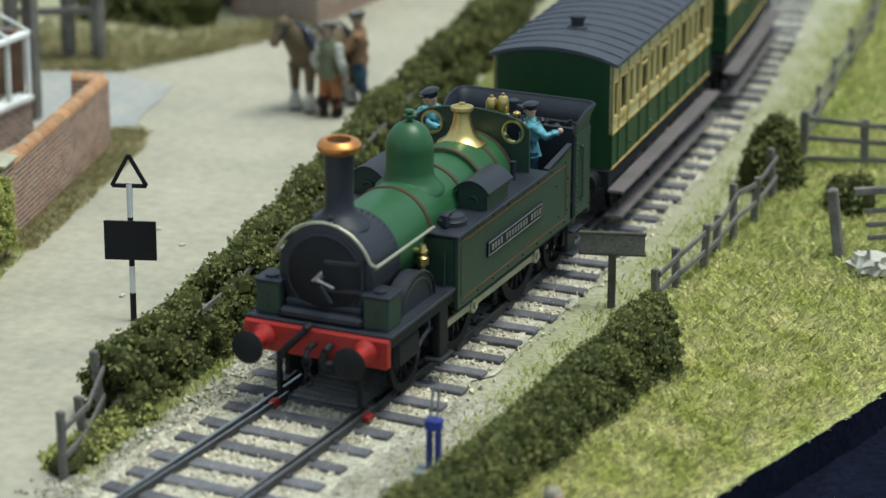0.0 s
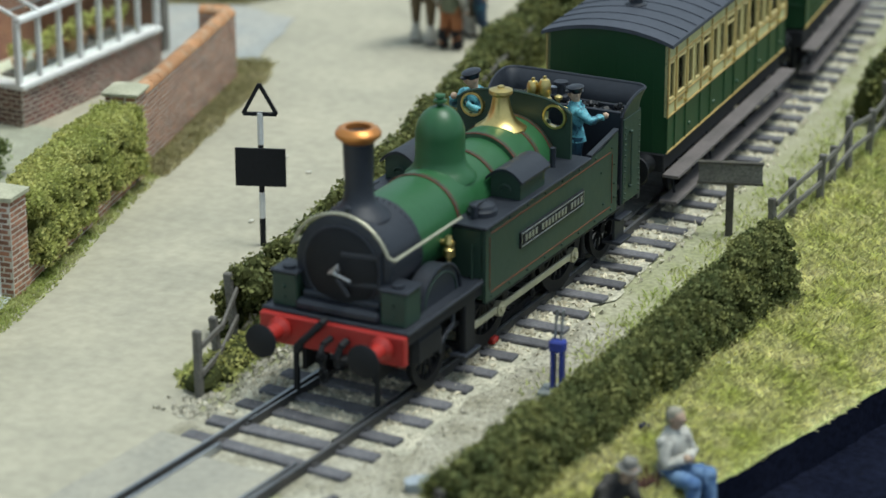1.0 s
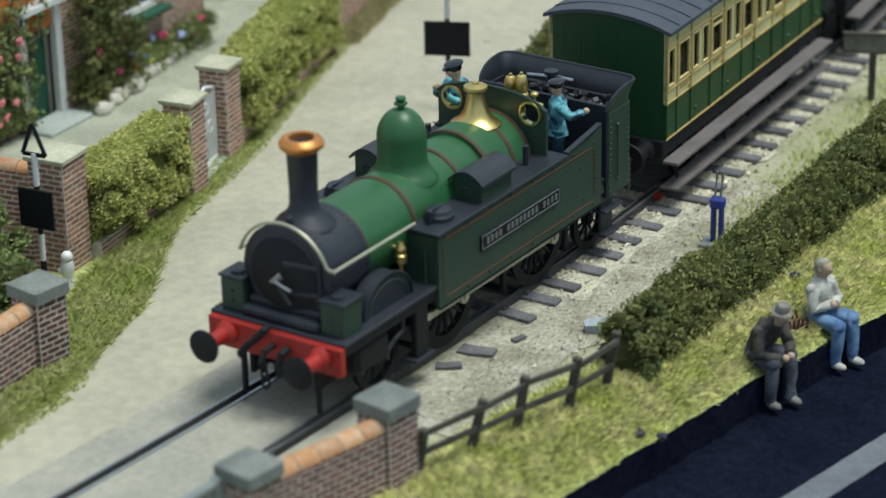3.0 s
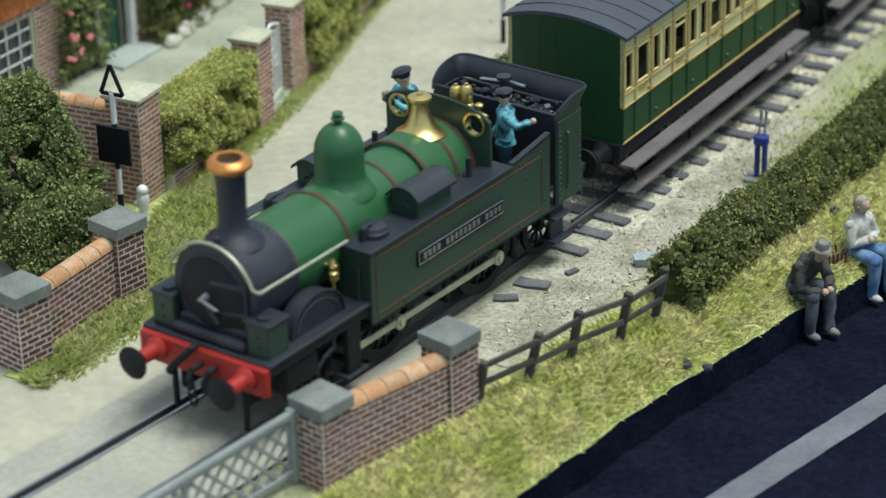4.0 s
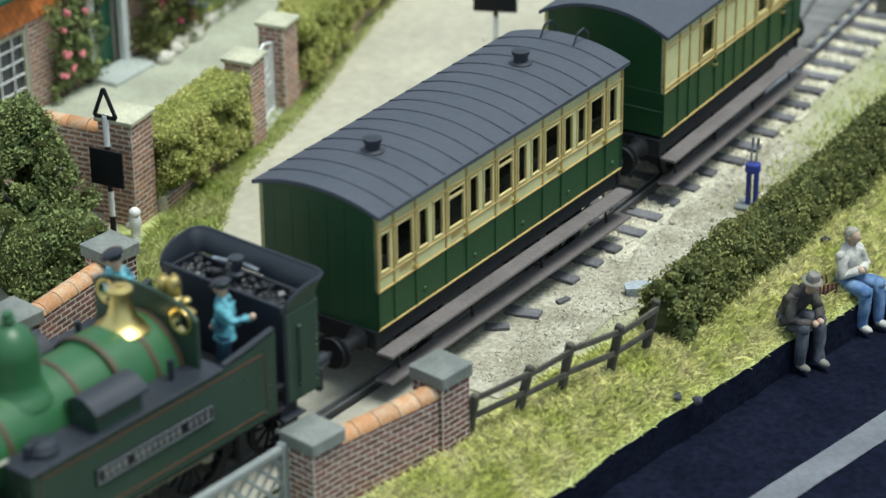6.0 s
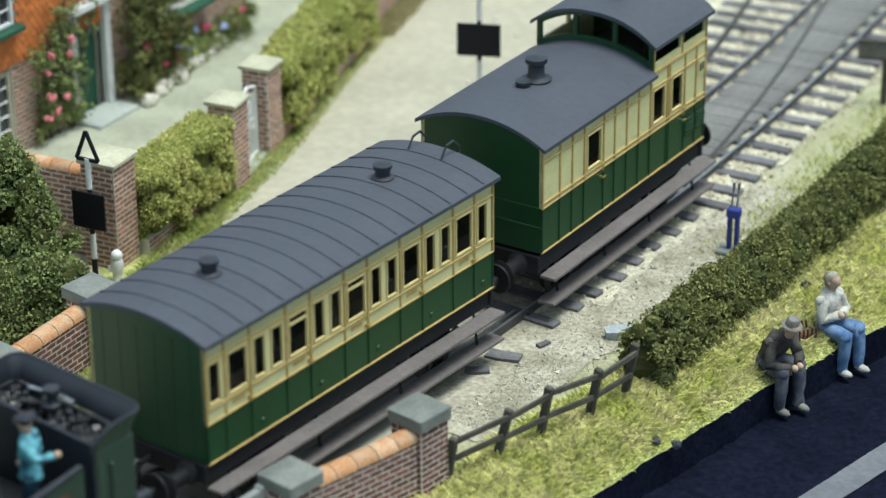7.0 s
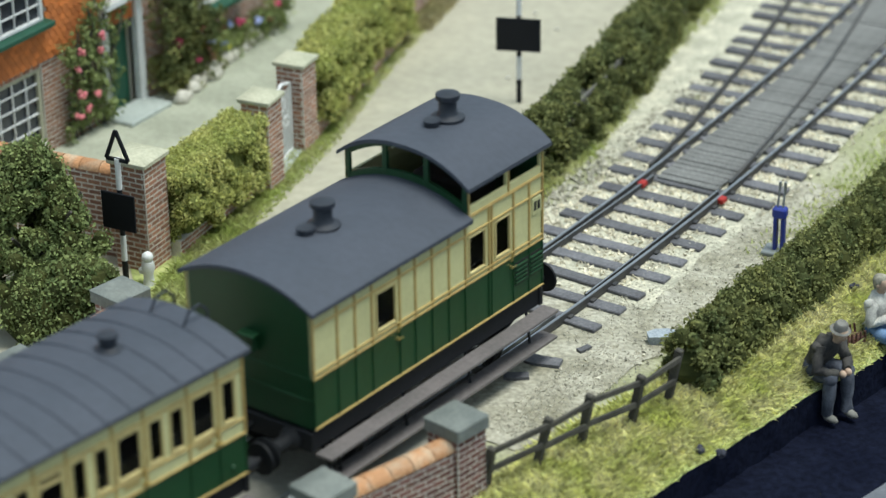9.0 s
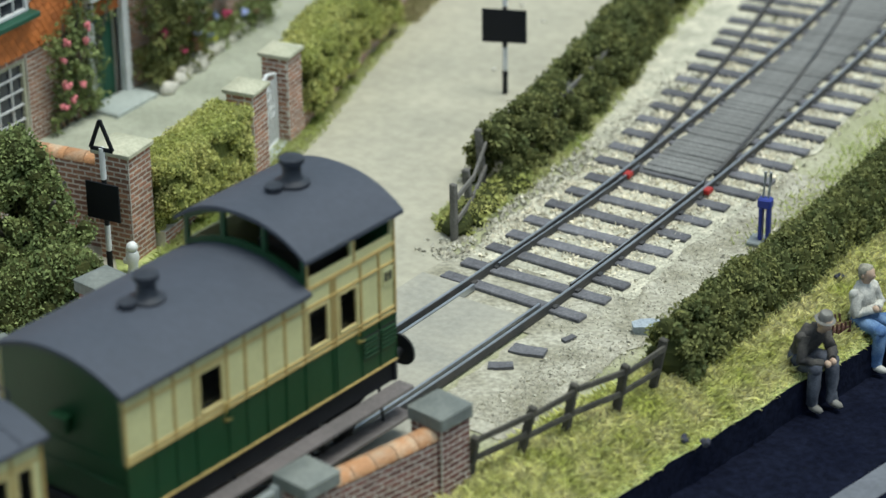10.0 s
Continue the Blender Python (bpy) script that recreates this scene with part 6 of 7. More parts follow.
def pier(label, cx, cy, w, h, ang, mt, cap_mat, single=False, cap=0.2, over=0.06):
    t = thing("brick_pier", label, "gate pier")
    core = Shape().box(-w / 2, w / 2, -w / 2, w / 2, 0, h - cap, 0.005, pose(cx, cy, 0, 0, 0, ang))
    part("mortar", core, M_MORTAR, t)
    q = quad_path(cx, cy, w, ang)
    for k in range(4):
        brick_face(t, q[k], q[(k + 1) % 4], 0, h - cap, mt, single and k in (0, 1))
    o = w / 2 + over
    sh = Shape()
    m = pose(cx, cy, 0, 0, 0, ang)
    sh.box(-o, o, -o, o, h - cap, h - 0.06, 0.025, m)
    top = [(-o, -o, h - 0.07), (o, -o, h - 0.07), (o, o, h - 0.07), (-o, o, h - 0.07), (-o * 0.55, -o * 0.55, h), (o * 0.55, -o * 0.55, h), (o * 0.55, o * 0.55, h), (-o * 0.55, o * 0.55, h)]
    sh.add(top, [(0, 1, 5, 4), (1, 2, 6, 5), (2, 3, 7, 6), (3, 0, 4, 7), (4, 5, 6, 7), (3, 2, 1, 0)], m)
    part("cap", sh, cap_mat, t, "weathered stone cap")
    return t


def wall(name, label, p0, p1, h, thick, mt, single=False, coping="round", cop_mat=None):
    t = thing(name, label, "brick wall")
    L = math.dist(p0, p1)
    tx, ty = (p1[0] - p0[0]) / L, (p1[1] - p0[1]) / L
    ang = math.degrees(math.atan2(ty, tx))
    m = pose(p0[0], p0[1], 0, 0, 0, ang)
    part("mortar", Shape().box(0, L, 0.0, thick, 0, h, 0.005, m), M_MORTAR, t)
    brick_face(t, p0, p1, 0, h, mt, single)
    off = lambda p: (p[0] - ty * thick, p[1] + tx * thick)
    brick_face(t, off(p1), off(p0), 0, h, mt)
    if coping == "round":
        n = max(2, round(L / 0.42))
        r = thick / 2 + 0.025
        pts = [(thick / 2 + r * math.cos(a), h - 0.03 + r * 0.85 * math.sin(a)) for a in np.linspace(0, math.pi, 11)]
        for k in range(n):
            sh = Shape().prism(pts, L * k / n + 0.008, L * (k + 1) / n - 0.008, "x")
            me = sh.mesh("coping_tile", cop_mat or M_TERRA)
            ob = new("coping_tile", me)
            ob.parent = t
            ob.matrix_basis = upose(p0[0], p0[1], 0, 0, 0, ang)
    elif coping == "flat":
        part("coping", Shape().box(0, L, -0.05, thick + 0.05, h, h + 0.07, 0.015, m), cop_mat or M_CAP2, t)
    return t


# Crossing wall on the near side of the line
pier("dark red brick gate pier with a chamfered grey concrete cap", 2.25, -11.38, 0.64, 1.55, -10, M_BRICK, M_CAP, True, cap=0.3, over=0.045)
pier("dark red brick gate pier beside the lattice gate", 1.64, -14.08, 0.64, 1.55, -10, M_BRICK, M_CAP, True, cap=0.3, over=0.045)
wall("crossing_wall", "short dark red brick wall with rounded terracotta coping", (1.87, -13.75), (2.44, -11.72), 1.12, 0.34, M_BRICK, True)
# Its twin on the lane side
pier("dark red brick gate pier with a mossy grey concrete cap", -4.88, -10.65, 0.62, 1.55, -10, M_BRICK, M_CAP, cap=0.3)
pier("dark red brick gate pier with grey cap beyond the lane gate", -4.75, -13.45, 0.66, 1.55, -10, M_BRICK, M_CAP, cap=0.3)
wall("crossing_wall", "short red brick wall with rounded terracotta coping beneath the tree", (-4.66, -13.1), (-4.72, -10.96), 1.12, 0.34, M_BRICK)
# Cottage garden walls and piers
pier("tall brown brick pier with a stone cap at the garden corner", -7.05, -7.35, 0.72, 2.25, 5, M_BRICK2, M_CAP2, cap=0.16)
wall("garden_wall", "brown brick garden wall with orange half-round coping", (-12.4, -8.1), (-7.45, -7.42), 1.72, 0.3, M_BRICK2)
pier("brown brick garden gate pier with a stone slab cap", -7.15, -3.45, 0.58, 1.95, 8, M_BRICK2, M_CAP2, cap=0.16)
pier("red-brown brick garden gate pier with a stone slab cap", -7.65, -1.6, 0.58, 1.95, 8, M_BRICK2, M_CAP2, cap=0.16)
pier("brick pier with pale slab cap beside the hedge", -9.25, 4.45, 0.62, 1.9, 15, M_BRICK2, M_CAP2, cap=0.14)
wall("lane_wall", "long brown brick wall with orange half-round coping beside the lane", (-9.2, 4.85), (-10.85, 10.9), 1.55, 0.3, M_BRICK2)
wall("lane_wall", "low return of the brick wall with orange coping", (-11.1, 11.1), (-11.7, 10.9), 1.55, 0.3, M_BRICK2)
wall("low_wall", "low weathered brick footing under the clipped hedge", (-6.55, -6.9), (-6.92, -3.8), 0.36, 0.5, M_BRICK2, coping="none")
wall("low_wall", "long low brick footing under the clipped hedge", (-7.45, -1.25), (-8.85, 4.1), 0.36, 0.5, M_BRICK2, coping="none")

# ---- crossing gate ----


def lattice_gate(x, y, ang, L=4.6, h=1.28):
    t = thing("lattice_gate", "pale grey crossing gate with diamond lattice mesh", "gate", upose(x, y, 0, 0, 0, ang))
    part("top_rail", Shape().box(0, L, -0.06, 0.06, h - 0.13, h, 0.02), M_GREYP, t)
    part("bottom_rail", Shape().box(0, L, -0.05, 0.05, 0.18, 0.28, 0.02), M_GREYP, t)
    part("heel_post", Shape().box(-0.12, 0.02, -0.08, 0.08, 0.05, h + 0.04, 0.02), M_GREYP, t)
    for k in (1, 2):
        part("upright", Shape().box(L * k / 2 - 0.05, L * k / 2 + 0.05, -0.05, 0.05, 0.28, h - 0.13, 0.015), M_GREYP, t)
    z0, z1 = 0.28, h - 0.13
    step = 0.34
    for sgn in (-1, 1):
        u = -1.0
        while u < L:
            a, b = u, u + (z1 - z0)
            za, zb = (z0, z1) if sgn > 0 else (z1, z0)
            if b > 0 and a < L:
                if a < 0:
                    za, a = za + (zb - za) * (0 - a) / (b - a), 0
                if b > L:
                    zb, b = za + (zb - za) * (L - a) / (b - a), L
                if b - a > 0.05:
                    part("lattice_bar", Shape().bar((a, 0.012 * sgn, za), (b, 0.012 * sgn, zb), 0.024, 0.062, 0.004), M_GREYP, t)
            u += step


lattice_gate(1.3, -14.45, -97)

# ---- fences ----


def rail_fence(label, posts, heights, rails, mt, lean=4, seed=1, post_w=0.1, tilt=0.0):
    rng = random.Random(seed)
    t = thing("wooden_fence", label, "fence")
    tops = []
    for (x, y), h in zip(posts, heights):
        z = ground_z(x, y)
        m = upose(x, y, z - 0.05, rng.uniform(-lean, lean), tilt + rng.uniform(-lean, lean) * (0.4 if tilt else 1.0), rng.uniform(-20, 20) * (0.3 if tilt else 1.0))
        sh = Shape().box(-post_w / 2, post_w / 2, -post_w * 0.4, post_w * 0.4, 0, h, 0.02)
        part("post", sh, mt, t, m=m)
    for (a, ha), (b, hb) in zip(zip(posts, heights), zip(posts[1:], heights[1:])):
        for f in rails:
            za = ground_z(*a) + ha * f + rng.uniform(-0.03, 0.03)
            zb = ground_z(*b) + hb * f + rng.uniform(-0.03, 0.03)
            k = math.tan(math.radians(tilt))
            part("rail", Shape().bar((a[0] + 0.06 + k * ha * f, a[1], za), (b[0] + 0.06 + k * hb * f, b[1], zb), 0.05, 0.11, 0.012), mt, t)
    return t


rail_fence("dark weathered post and rail fence beside the crossing wall", [(2.5, -11.0), (2.82, -10.0), (3.1, -9.05), (3.46, -8.04), (3.61, -7.08)], [1.0, 1.04, 1.12, 1.1, 1.15], (0.44, 0.82), M_WOOD, lean=5, seed=2, post_w=0.14, tilt=11)
rail_fence("grey weathered post and rail fence curving beside the line", [(3.04, 7.2), (3.0, 8.3), (3.1, 9.4), (3.0, 10.3), (2.98, 11.3), (2.95, 12.5), (2.78, 14.1)], [0.8, 0.85, 1.05, 0.9, 1.2, 1.05, 1.15], (0.42, 0.80), M_WOODG, lean=5, seed=4, post_w=0.14)
rail_fence("grey weathered post and rail fence across the field corner", [(2.6, 16.4), (3.75, 17.0), (5.2, 17.6)], [1.3, 1.1, 1.1], (0.16, 0.5, 0.84), M_WOODG, lean=2, seed=6, post_w=0.17)
rail_fence("far grey wooden fence following the line's curve", [(2.4, 17.0), (1.9, 19.3), (1.45, 21.7), (1.0, 24.5), (0.5, 27.5), (-0.2, 30.5)], [1.0] * 6, (0.4, 0.8), M_WOODG, lean=4, seed=7)
rail_fence("old grey wooden fence at the hedge end by the crossing", [(-2.2, -3.9), (-2.6, -2.7), (-2.95, -1.65)], [1.2, 0.95, 1.3], (0.35, 0.75), M_WOODG, lean=4, seed=9, post_w=0.14)
rail_fence("old wooden fence half hidden in the lane hedge", [(-2.9, 1.0), (-3.15, 3.0), (-3.7, 5.6), (-4.3, 8.4), (-5.2, 12.3), (-6.3, 17.2)], [1.05] * 6, (0.45, 0.85), M_WOODG, lean=5, seed=10, post_w=0.13)


def field_gate():
    t = thing("field_gate", "open grey wooden field gate on a leaning post", "gate")
    part("gate_post", Shape().box(-0.10, 0.10, -0.10, 0.10, 0, 1.5, 0.03), M_WOODG, t, m=upose(5.12, 11.3, -0.12, 0, -8, 12))
    a, b = Vector((5.22, 11.75, 0)), Vector((7.5, 13.2, 0))
    part("top_rail", Shape().bar(a + Vector((-0.03, -0.05, 1.22)), b + Vector((0, 0, 1.30)), 0.11, 0.15, 0.02), M_WOODG, t)
    for k, z in enumerate((0.30, 0.55, 0.82)):
        part("bar", Shape().bar(a + Vector((0.25 - 0.04 * k, 0.1, z)), b + Vector((0, 0, z + 0.06)), 0.05, 0.10, 0.012), M_WOODG, t)
    for k in (0.32, 0.66, 0.98):
        p = a.lerp(b, k) + Vector((0.03, -0.06, 0))
        part("upright", Shape().box(p.x - 0.04, p.x + 0.04, p.y - 0.03, p.y + 0.03, 0.18, 1.3, 0.015), M_WOODG, t, m=upose(0, 0, 0))


field_gate()

# ---- crossing signs, lever frame, notice ----


def crossing_sign(x, y, ang, label, w=0.46):
    t = thing("crossing_sign", label, "sign", upose(x, y, 0, 0, 0, ang))
    for z0, z1, mt in ((0, 0.55, M_SIGN), (0.55, 1.05, M_WHITE), (1.95, 2.55, M_WHITE)):
        part("post_band", Shape().rod((0, 0, z0), (0, 0, z1), 0.055, 0.055, 12), mt, t)
    part("post_core", Shape().rod((0, 0, 1.05), (0, 0, 1.95), 0.05, 0.05, 10), M_SIGN, t)
    part("board", Shape().box(-w, w, -0.09, -0.05, 1.18, 1.90, 0.01), M_SIGN, t, "plain black square board")
    sh = Shape()
    tri = [(-w * 0.66, 2.52), (w * 0.66, 2.52), (0, 3.08)]
    for p, q in zip(tri, tri[1:] + tri[:1]):
        sh.bar((p[0], 0, p[1]), (q[0], 0, q[1]), 0.05, 0.07, 0.008)
    part("triangle", sh, M_SIGN, t, "open black warning triangle")


crossing_sign(-4.95, 2.45, 22, "black and white crossing post with black board and open triangle")
crossing_sign(-6.72, -8.3, 5, "black and white crossing post beside the garden pier", w=0.35)
sh = Shape().lathe([(0.13, 0), (0.10, 0.1), (0.09, 0.25), (0.13, 0.38), (0.10, 0.5)], 12)
sh.ball((0, 0, 0.58), 0.11)
sh.box(-0.2, 0.02, -0.06, 0.06, 0.22, 0.34, 0.03)
tagged(part("garden_ornament", sh, M_WHITE, None, "", upose(-6.4, -8.05, 0)), "small white plaster ornament at the foot of the pier", "ornament")


def lever_frame():
    t = thing("lever_frame", "dark blue two-lever ground frame with steel levers", "lever frame", upose(2.74, -1.15, 0.03, 0, 0, 10))
    part("base", Shape().box(-0.28, 0.28, -0.22, 0.22, 0, 0.08, 0.02), M_GREYP, t, "pale grey base block")
    for x in (-0.07, 0.07):
        part("frame_side", Shape().box(x - 0.035, x + 0.035, -0.08, 0.08, 0.08, 0.72, 0.015), M_BLUE, t)
    part("quadrant", Shape().box(-0.13, 0.13, -0.10, 0.10, 0.72, 0.92, 0.03), M_BLUE, t)
    for x in (-0.05, 0.05):
        lv = part("lever", Shape().rod((x, 0, 0.9), (x + 0.01, 0.06, 1.3), 0.022, 0.018, 8), M_STEEL, t, "steel lever")
        part("grip", Shape().rod((x + 0.01, 0.06, 1.22), (x + 0.012, 0.07, 1.4), 0.028, 0.028, 8), M_STEEL, lv)


lever_frame()


def notice():
    t = thing("notice_board", "weathered grey wooden notice board on a single post", "notice board", upose(2.3, 6.9, 0, 0, 0, 20))
    part("post", Shape().box(-0.07, 0.07, -0.05, 0.05, 0, 1.45, 0.015), M_WOOD, t)
    part("board", Shape().box(-0.58, 0.58, -0.11, -0.05, 1.05, 1.45, 0.012), M_WOODG, t, "blank weathered board")
    for z in (1.05, 1.43):
        part("batten", Shape().box(-0.6, 0.6, -0.13, -0.03, z - 0.02, z + 0.03, 0.008), M_WOOD, t)


notice()

# small things on the ground
rng_s = random.Random(40)
sh = Shape()
rings = []
for k in range(9):
    z = 0.0 + 0.066 * k
    w = 0.30 * math.sin(math.pi * (0.18 + 0.74 * k / 8)) + 0.03
    rings.append(((0.03 * math.sin(2 * k), 0.03 * math.cos(3 * k), z), w, w * 0.85))
sh.loft(rings, 22, 0, 0.28, 3)
tagged(part("white_bundle", sh, M_ROCK, None, "", upose(5.87, 10.8, ground_z(5.87, 10.8) - 0.03), sharp=25), "crumpled white bundle lying in the grass", "bundle")
sh = Shape().box(-0.22, 0.22, -0.15, 0.15, 0, 0.26, 0.03)
for k in range(5):
    for s in (-1, 1):
        sh.rod((-0.18 + 0.09 * k, s * 0.14, 0.2), (-0.2 + 0.09 * k, s * 0.16, 0.40), 0.02, 0.02, 5)
tagged(part("basket", sh, M_WICKER, None, "", upose(5.2, -3.3, -0.3, 0, 0, 60)), "brown wicker basket between the seated figurines", "basket")
for x, y, s, a in ((1.18, -6.93, 0.32, 8), (1.05, -7.62, 0.22, 30), (1.55, -6.2, 0.13, 70)):
    out = [(-s, -0.42 * s), (-0.2 * s, -0.5 * s), (s, -0.36 * s), (0.92 * s, 0.44 * s), (-0.1 * s, 0.4 * s), (-0.94 * s, 0.5 * s)]
    tagged(part("stone_slab", Shape().prism(out, 0.0, 0.06, "z"), M_SLEEPER, None, "", upose(x, y, 0.02, 2, -2, a)), "flat broken grey slab in the gravel", "stone")
out = [(0.26 * math.cos(q), 0.17 * math.sin(q) * (1 + 0.3 * math.cos(2 * q))) for q in (0.3, 1.1, 2.0, 2.9, 3.8, 4.6, 5.5)]
tagged(part("stone_slab", Shape().prism(out, 0.0, 0.22, "z"), M_BLUESTONE, None, "", upose(2.55, -5.25, 0.0, 10, -6, 25)), "pale blue-grey stone at the hedge's end", "stone")
for x, y in ((4.71, -7.9), (4.98, -7.75), (4.53, -1.82)):
    sh = Shape()
    for k in range(5):
        q = Vector((rng_s.uniform(-0.07, 0.07), rng_s.uniform(-0.06, 0.06), 0.05 + 0.02 * k))
        sh.ball(q, rng_s.uniform(0.03, 0.06), seg=7, rings=5)
    tagged(part("debris", sh, M_BLUEDARK, None, "", upose(x, y, ground_z(x, y) + 0.08), sharp=30), "small dark clump lying in the grass", "debris")
for x, y in ((4.7, 1.2), (4.95, -1.6), (-6.9, 5.6), (-6.3, 6.3), (-7.2, 6.9), (-8.9, 3.6), (-5.8, 3.4)):
    sh = Shape().box(-0.06, 0.06, -0.04, 0.04, 0, 0.05, 0.02)
    tagged(part("pebble", sh, M_ROCK, None, "", upose(x, y, ground_z(x, y) + (0.02 if x < 0 else 0.08), 0, 0, x * 77)), "small pale stone lying on the ground", "stone")

# ---- cottage ----


def sash_window(parent, x, y0, y1, z0, z1, mt, cols=3, rows=4, name="window"):
    """A window in a wall that faces +x."""
    fr = Shape()
    w = 0.07
    for q in ((y0, y0 + w, z0, z1), (y1 - w, y1, z0, z1), (y0 + w, y1 - w, z0, z0 + w), (y0 + w, y1 - w, z1 - w, z1)):
        fr.box(x - 0.06, x + 0.05, q[0], q[1], q[2], q[3], 0.01)
    win = part(name, fr, mt, parent, "painted window frame")
    bars = Shape()
    for k in range(1, cols):
        y = y0 + (y1 - y0) * k / cols
        bars.box(x - 0.01, x + 0.03, y - 0.015, y + 0.015, z0 + w, z1 - w, 0.004)
    for k in range(1, rows):
        z = z0 + (z1 - z0) * k / rows
        bars.box(x - 0.01, x + 0.03, y0 + w, y1 - w, z - 0.015, z + 0.015, 0.004)
    part("glazing_bar", bars, M_WHITE, win)
    part("pane", Shape().box(x - 0.04, x - 0.03, y0 + 0.03, y1 - 0.03, z0 + 0.03, z1 - 0.03, 0.002), M_LEADGLASS, win)
    return win


def cottage():
    t = thing("cottage", "brick cottage with orange tile-hung upper storey and green door", "house")
    X = -11.75
    y0, y1 = -11.0, 3.6
    holes = [(-6.1, -4.45, 0.25, 1.85), (-2.5, -1.6, 0.0, 2.25), (0.6, 1.9, 1.35, 2.7)]
    sh = Shape()
    e = [y0] + [q for h in holes for q in h[:2]] + [y1]
    for k in range(0, len(e), 2):
        sh.box(X - 0.35, X, e[k], e[k + 1], 0, 2.3, 0.005)
    for a, b, za, zb in holes:
        if za > 0:
            sh.box(X - 0.35, X, a, b, 0, za, 0.005)
        if zb < 2.3:
            sh.box(X - 0.35, X, a, b, zb, 2.3, 0.005)
    sh.box(X - 0.35, X, y0, -1.35, 2.3, 5.6, 0.005)
    sh.box(X - 0.35, X, -1.35, 0.6, 2.3, 5.6, 0.005)
    sh.box(X - 0.35, X, 1.9, y1, 2.3, 5.6, 0.005)
    sh.box(X - 0.35, X, 0.6, 1.9, 2.7, 5.6, 0.005)
    sh.box(X - 8, X - 0.35, y1 - 0.35, y1, 0, 5.6, 0.005)
    sh.box(X - 8, X - 0.35, y0, y0 + 0.35, 0, 5.6, 0.005)
    sh.box(X - 8, X - 7.7, y0 + 0.35, y1 - 0.35, 0, 5.6, 0.005)
    wl = part("wall", sh, M_MORTAR, t)
    for a, b, za, zb in ((y0, -6.1, 0, 2.3), (-6.1, -4.45, 1.85, 2.3), (-4.45, -2.5, 0, 2.3), (-1.6, 0.6, 0, 3.2), (0.6, 1.9, 0, 1.35), (1.9, y1, 0, 3.2)):
        brick_face(wl, (X, a), (X, b), za, zb, M_BRICK2)
    brick_face(wl, (X, y1), (X - 4, y1), 0, 3.2, M_BRICK2)
    # tile hanging above the ground floor, scalloped courses
    tl = Shape()
    rng = random.Random(3)
    for r in range(26):
        z = 1.96 + 0.135 * r
        off = 0.085 * (r % 2)
        y = -8.5 + off
        while y < -1.4:
            if not (-6.1 < y < -4.3 and 2.75 < z < 4.3):
                pts = [(y + 0.004, z + 0.17), (y + 0.166, z + 0.17), (y + 0.166, z + 0.03), (y + 0.12, z), (y + 0.05, z), (y + 0.004, z + 0.03)]
                m = Matrix.Translation((X + 0.02, 0, z)) @ pose(0, 0, 0, 0, -7 + rng.uniform(-2, 2), 0) @ Matrix.Translation((0, 0, -z))
                tl.prism(pts, 0.0, 0.035, "x", m)
            y += 0.17
    tagged(part("tile_hanging", tl, M_TILE, t, "orange scalloped hung tiles", sharp=0), kind="stuff")
    up = sash_window(t, X + 0.08, -6.0, -4.4, 2.85, 4.25, M_WHITE, 4, 4)
    part("sill", Shape().box(X - 0.05, X + 0.32, -6.15, -4.25, 2.72, 2.84, 0.02), M_DOORG, up, "green painted sill")
    lo = sash_window(t, X - 0.08, -6.08, -4.47, 0.27, 1.83, M_CAP2, 4, 5)
    r2 = sash_window(t, X - 0.08, 0.62, 1.88, 1.37, 2.68, M_WHITE, 3, 3)
    part("sill", Shape().box(X - 0.1, X + 0.3, 0.4, 2.1, 1.22, 1.34, 0.02), M_DOORG, r2, "green painted sill")
    door = part("door", Shape().box(X - 0.22, X - 0.14, -2.48, -1.62, 0.02, 2.22, 0.015), M_DOORG, t, "dark green panelled front door")
    sh = Shape()
    for z0, z1 in ((0.2, 0.9), (1.05, 2.05)):
        for ya, yb in ((-2.38, -2.1), (-2.0, -1.72)):
            sh.box(X - 0.145, X - 0.12, ya, yb, z0, z1, 0.012)
    part("panel", sh, M_DOORG, door)
    part("door_knob", Shape().ball((X - 0.1, -2.4, 1.0), 0.04), M_BRASS, door)
    for y in (-2.6, -1.5):
        part("door_post", Shape().box(X - 0.1, X + 0.16, y - 0.1, y + 0.1, 0, 2.45, 0.02), M_WHITE, t, "white painted door post")
    part("lintel", Shape().box(X - 0.1, X + 0.3, -2.75, -1.35, 2.45, 2.6, 0.02), M_WHITE, t)
    part("doorstep", Shape().box(X, X + 0.75, -2.7, -1.35, 0, 0.14, 0.03), M_SLABS, t, "pale stone doorstep")
    roof = Shape().prism([(X + 0.5, 5.4), (X - 4, 8.2), (X - 8.5, 5.4), (X - 8.5, 5.2), (X - 4, 8.0), (X + 0.5, 5.2)], y0 - 0.3, y1 + 0.3)
    part("roof", roof, M_TILE, t, "orange tiled roof")


cottage()


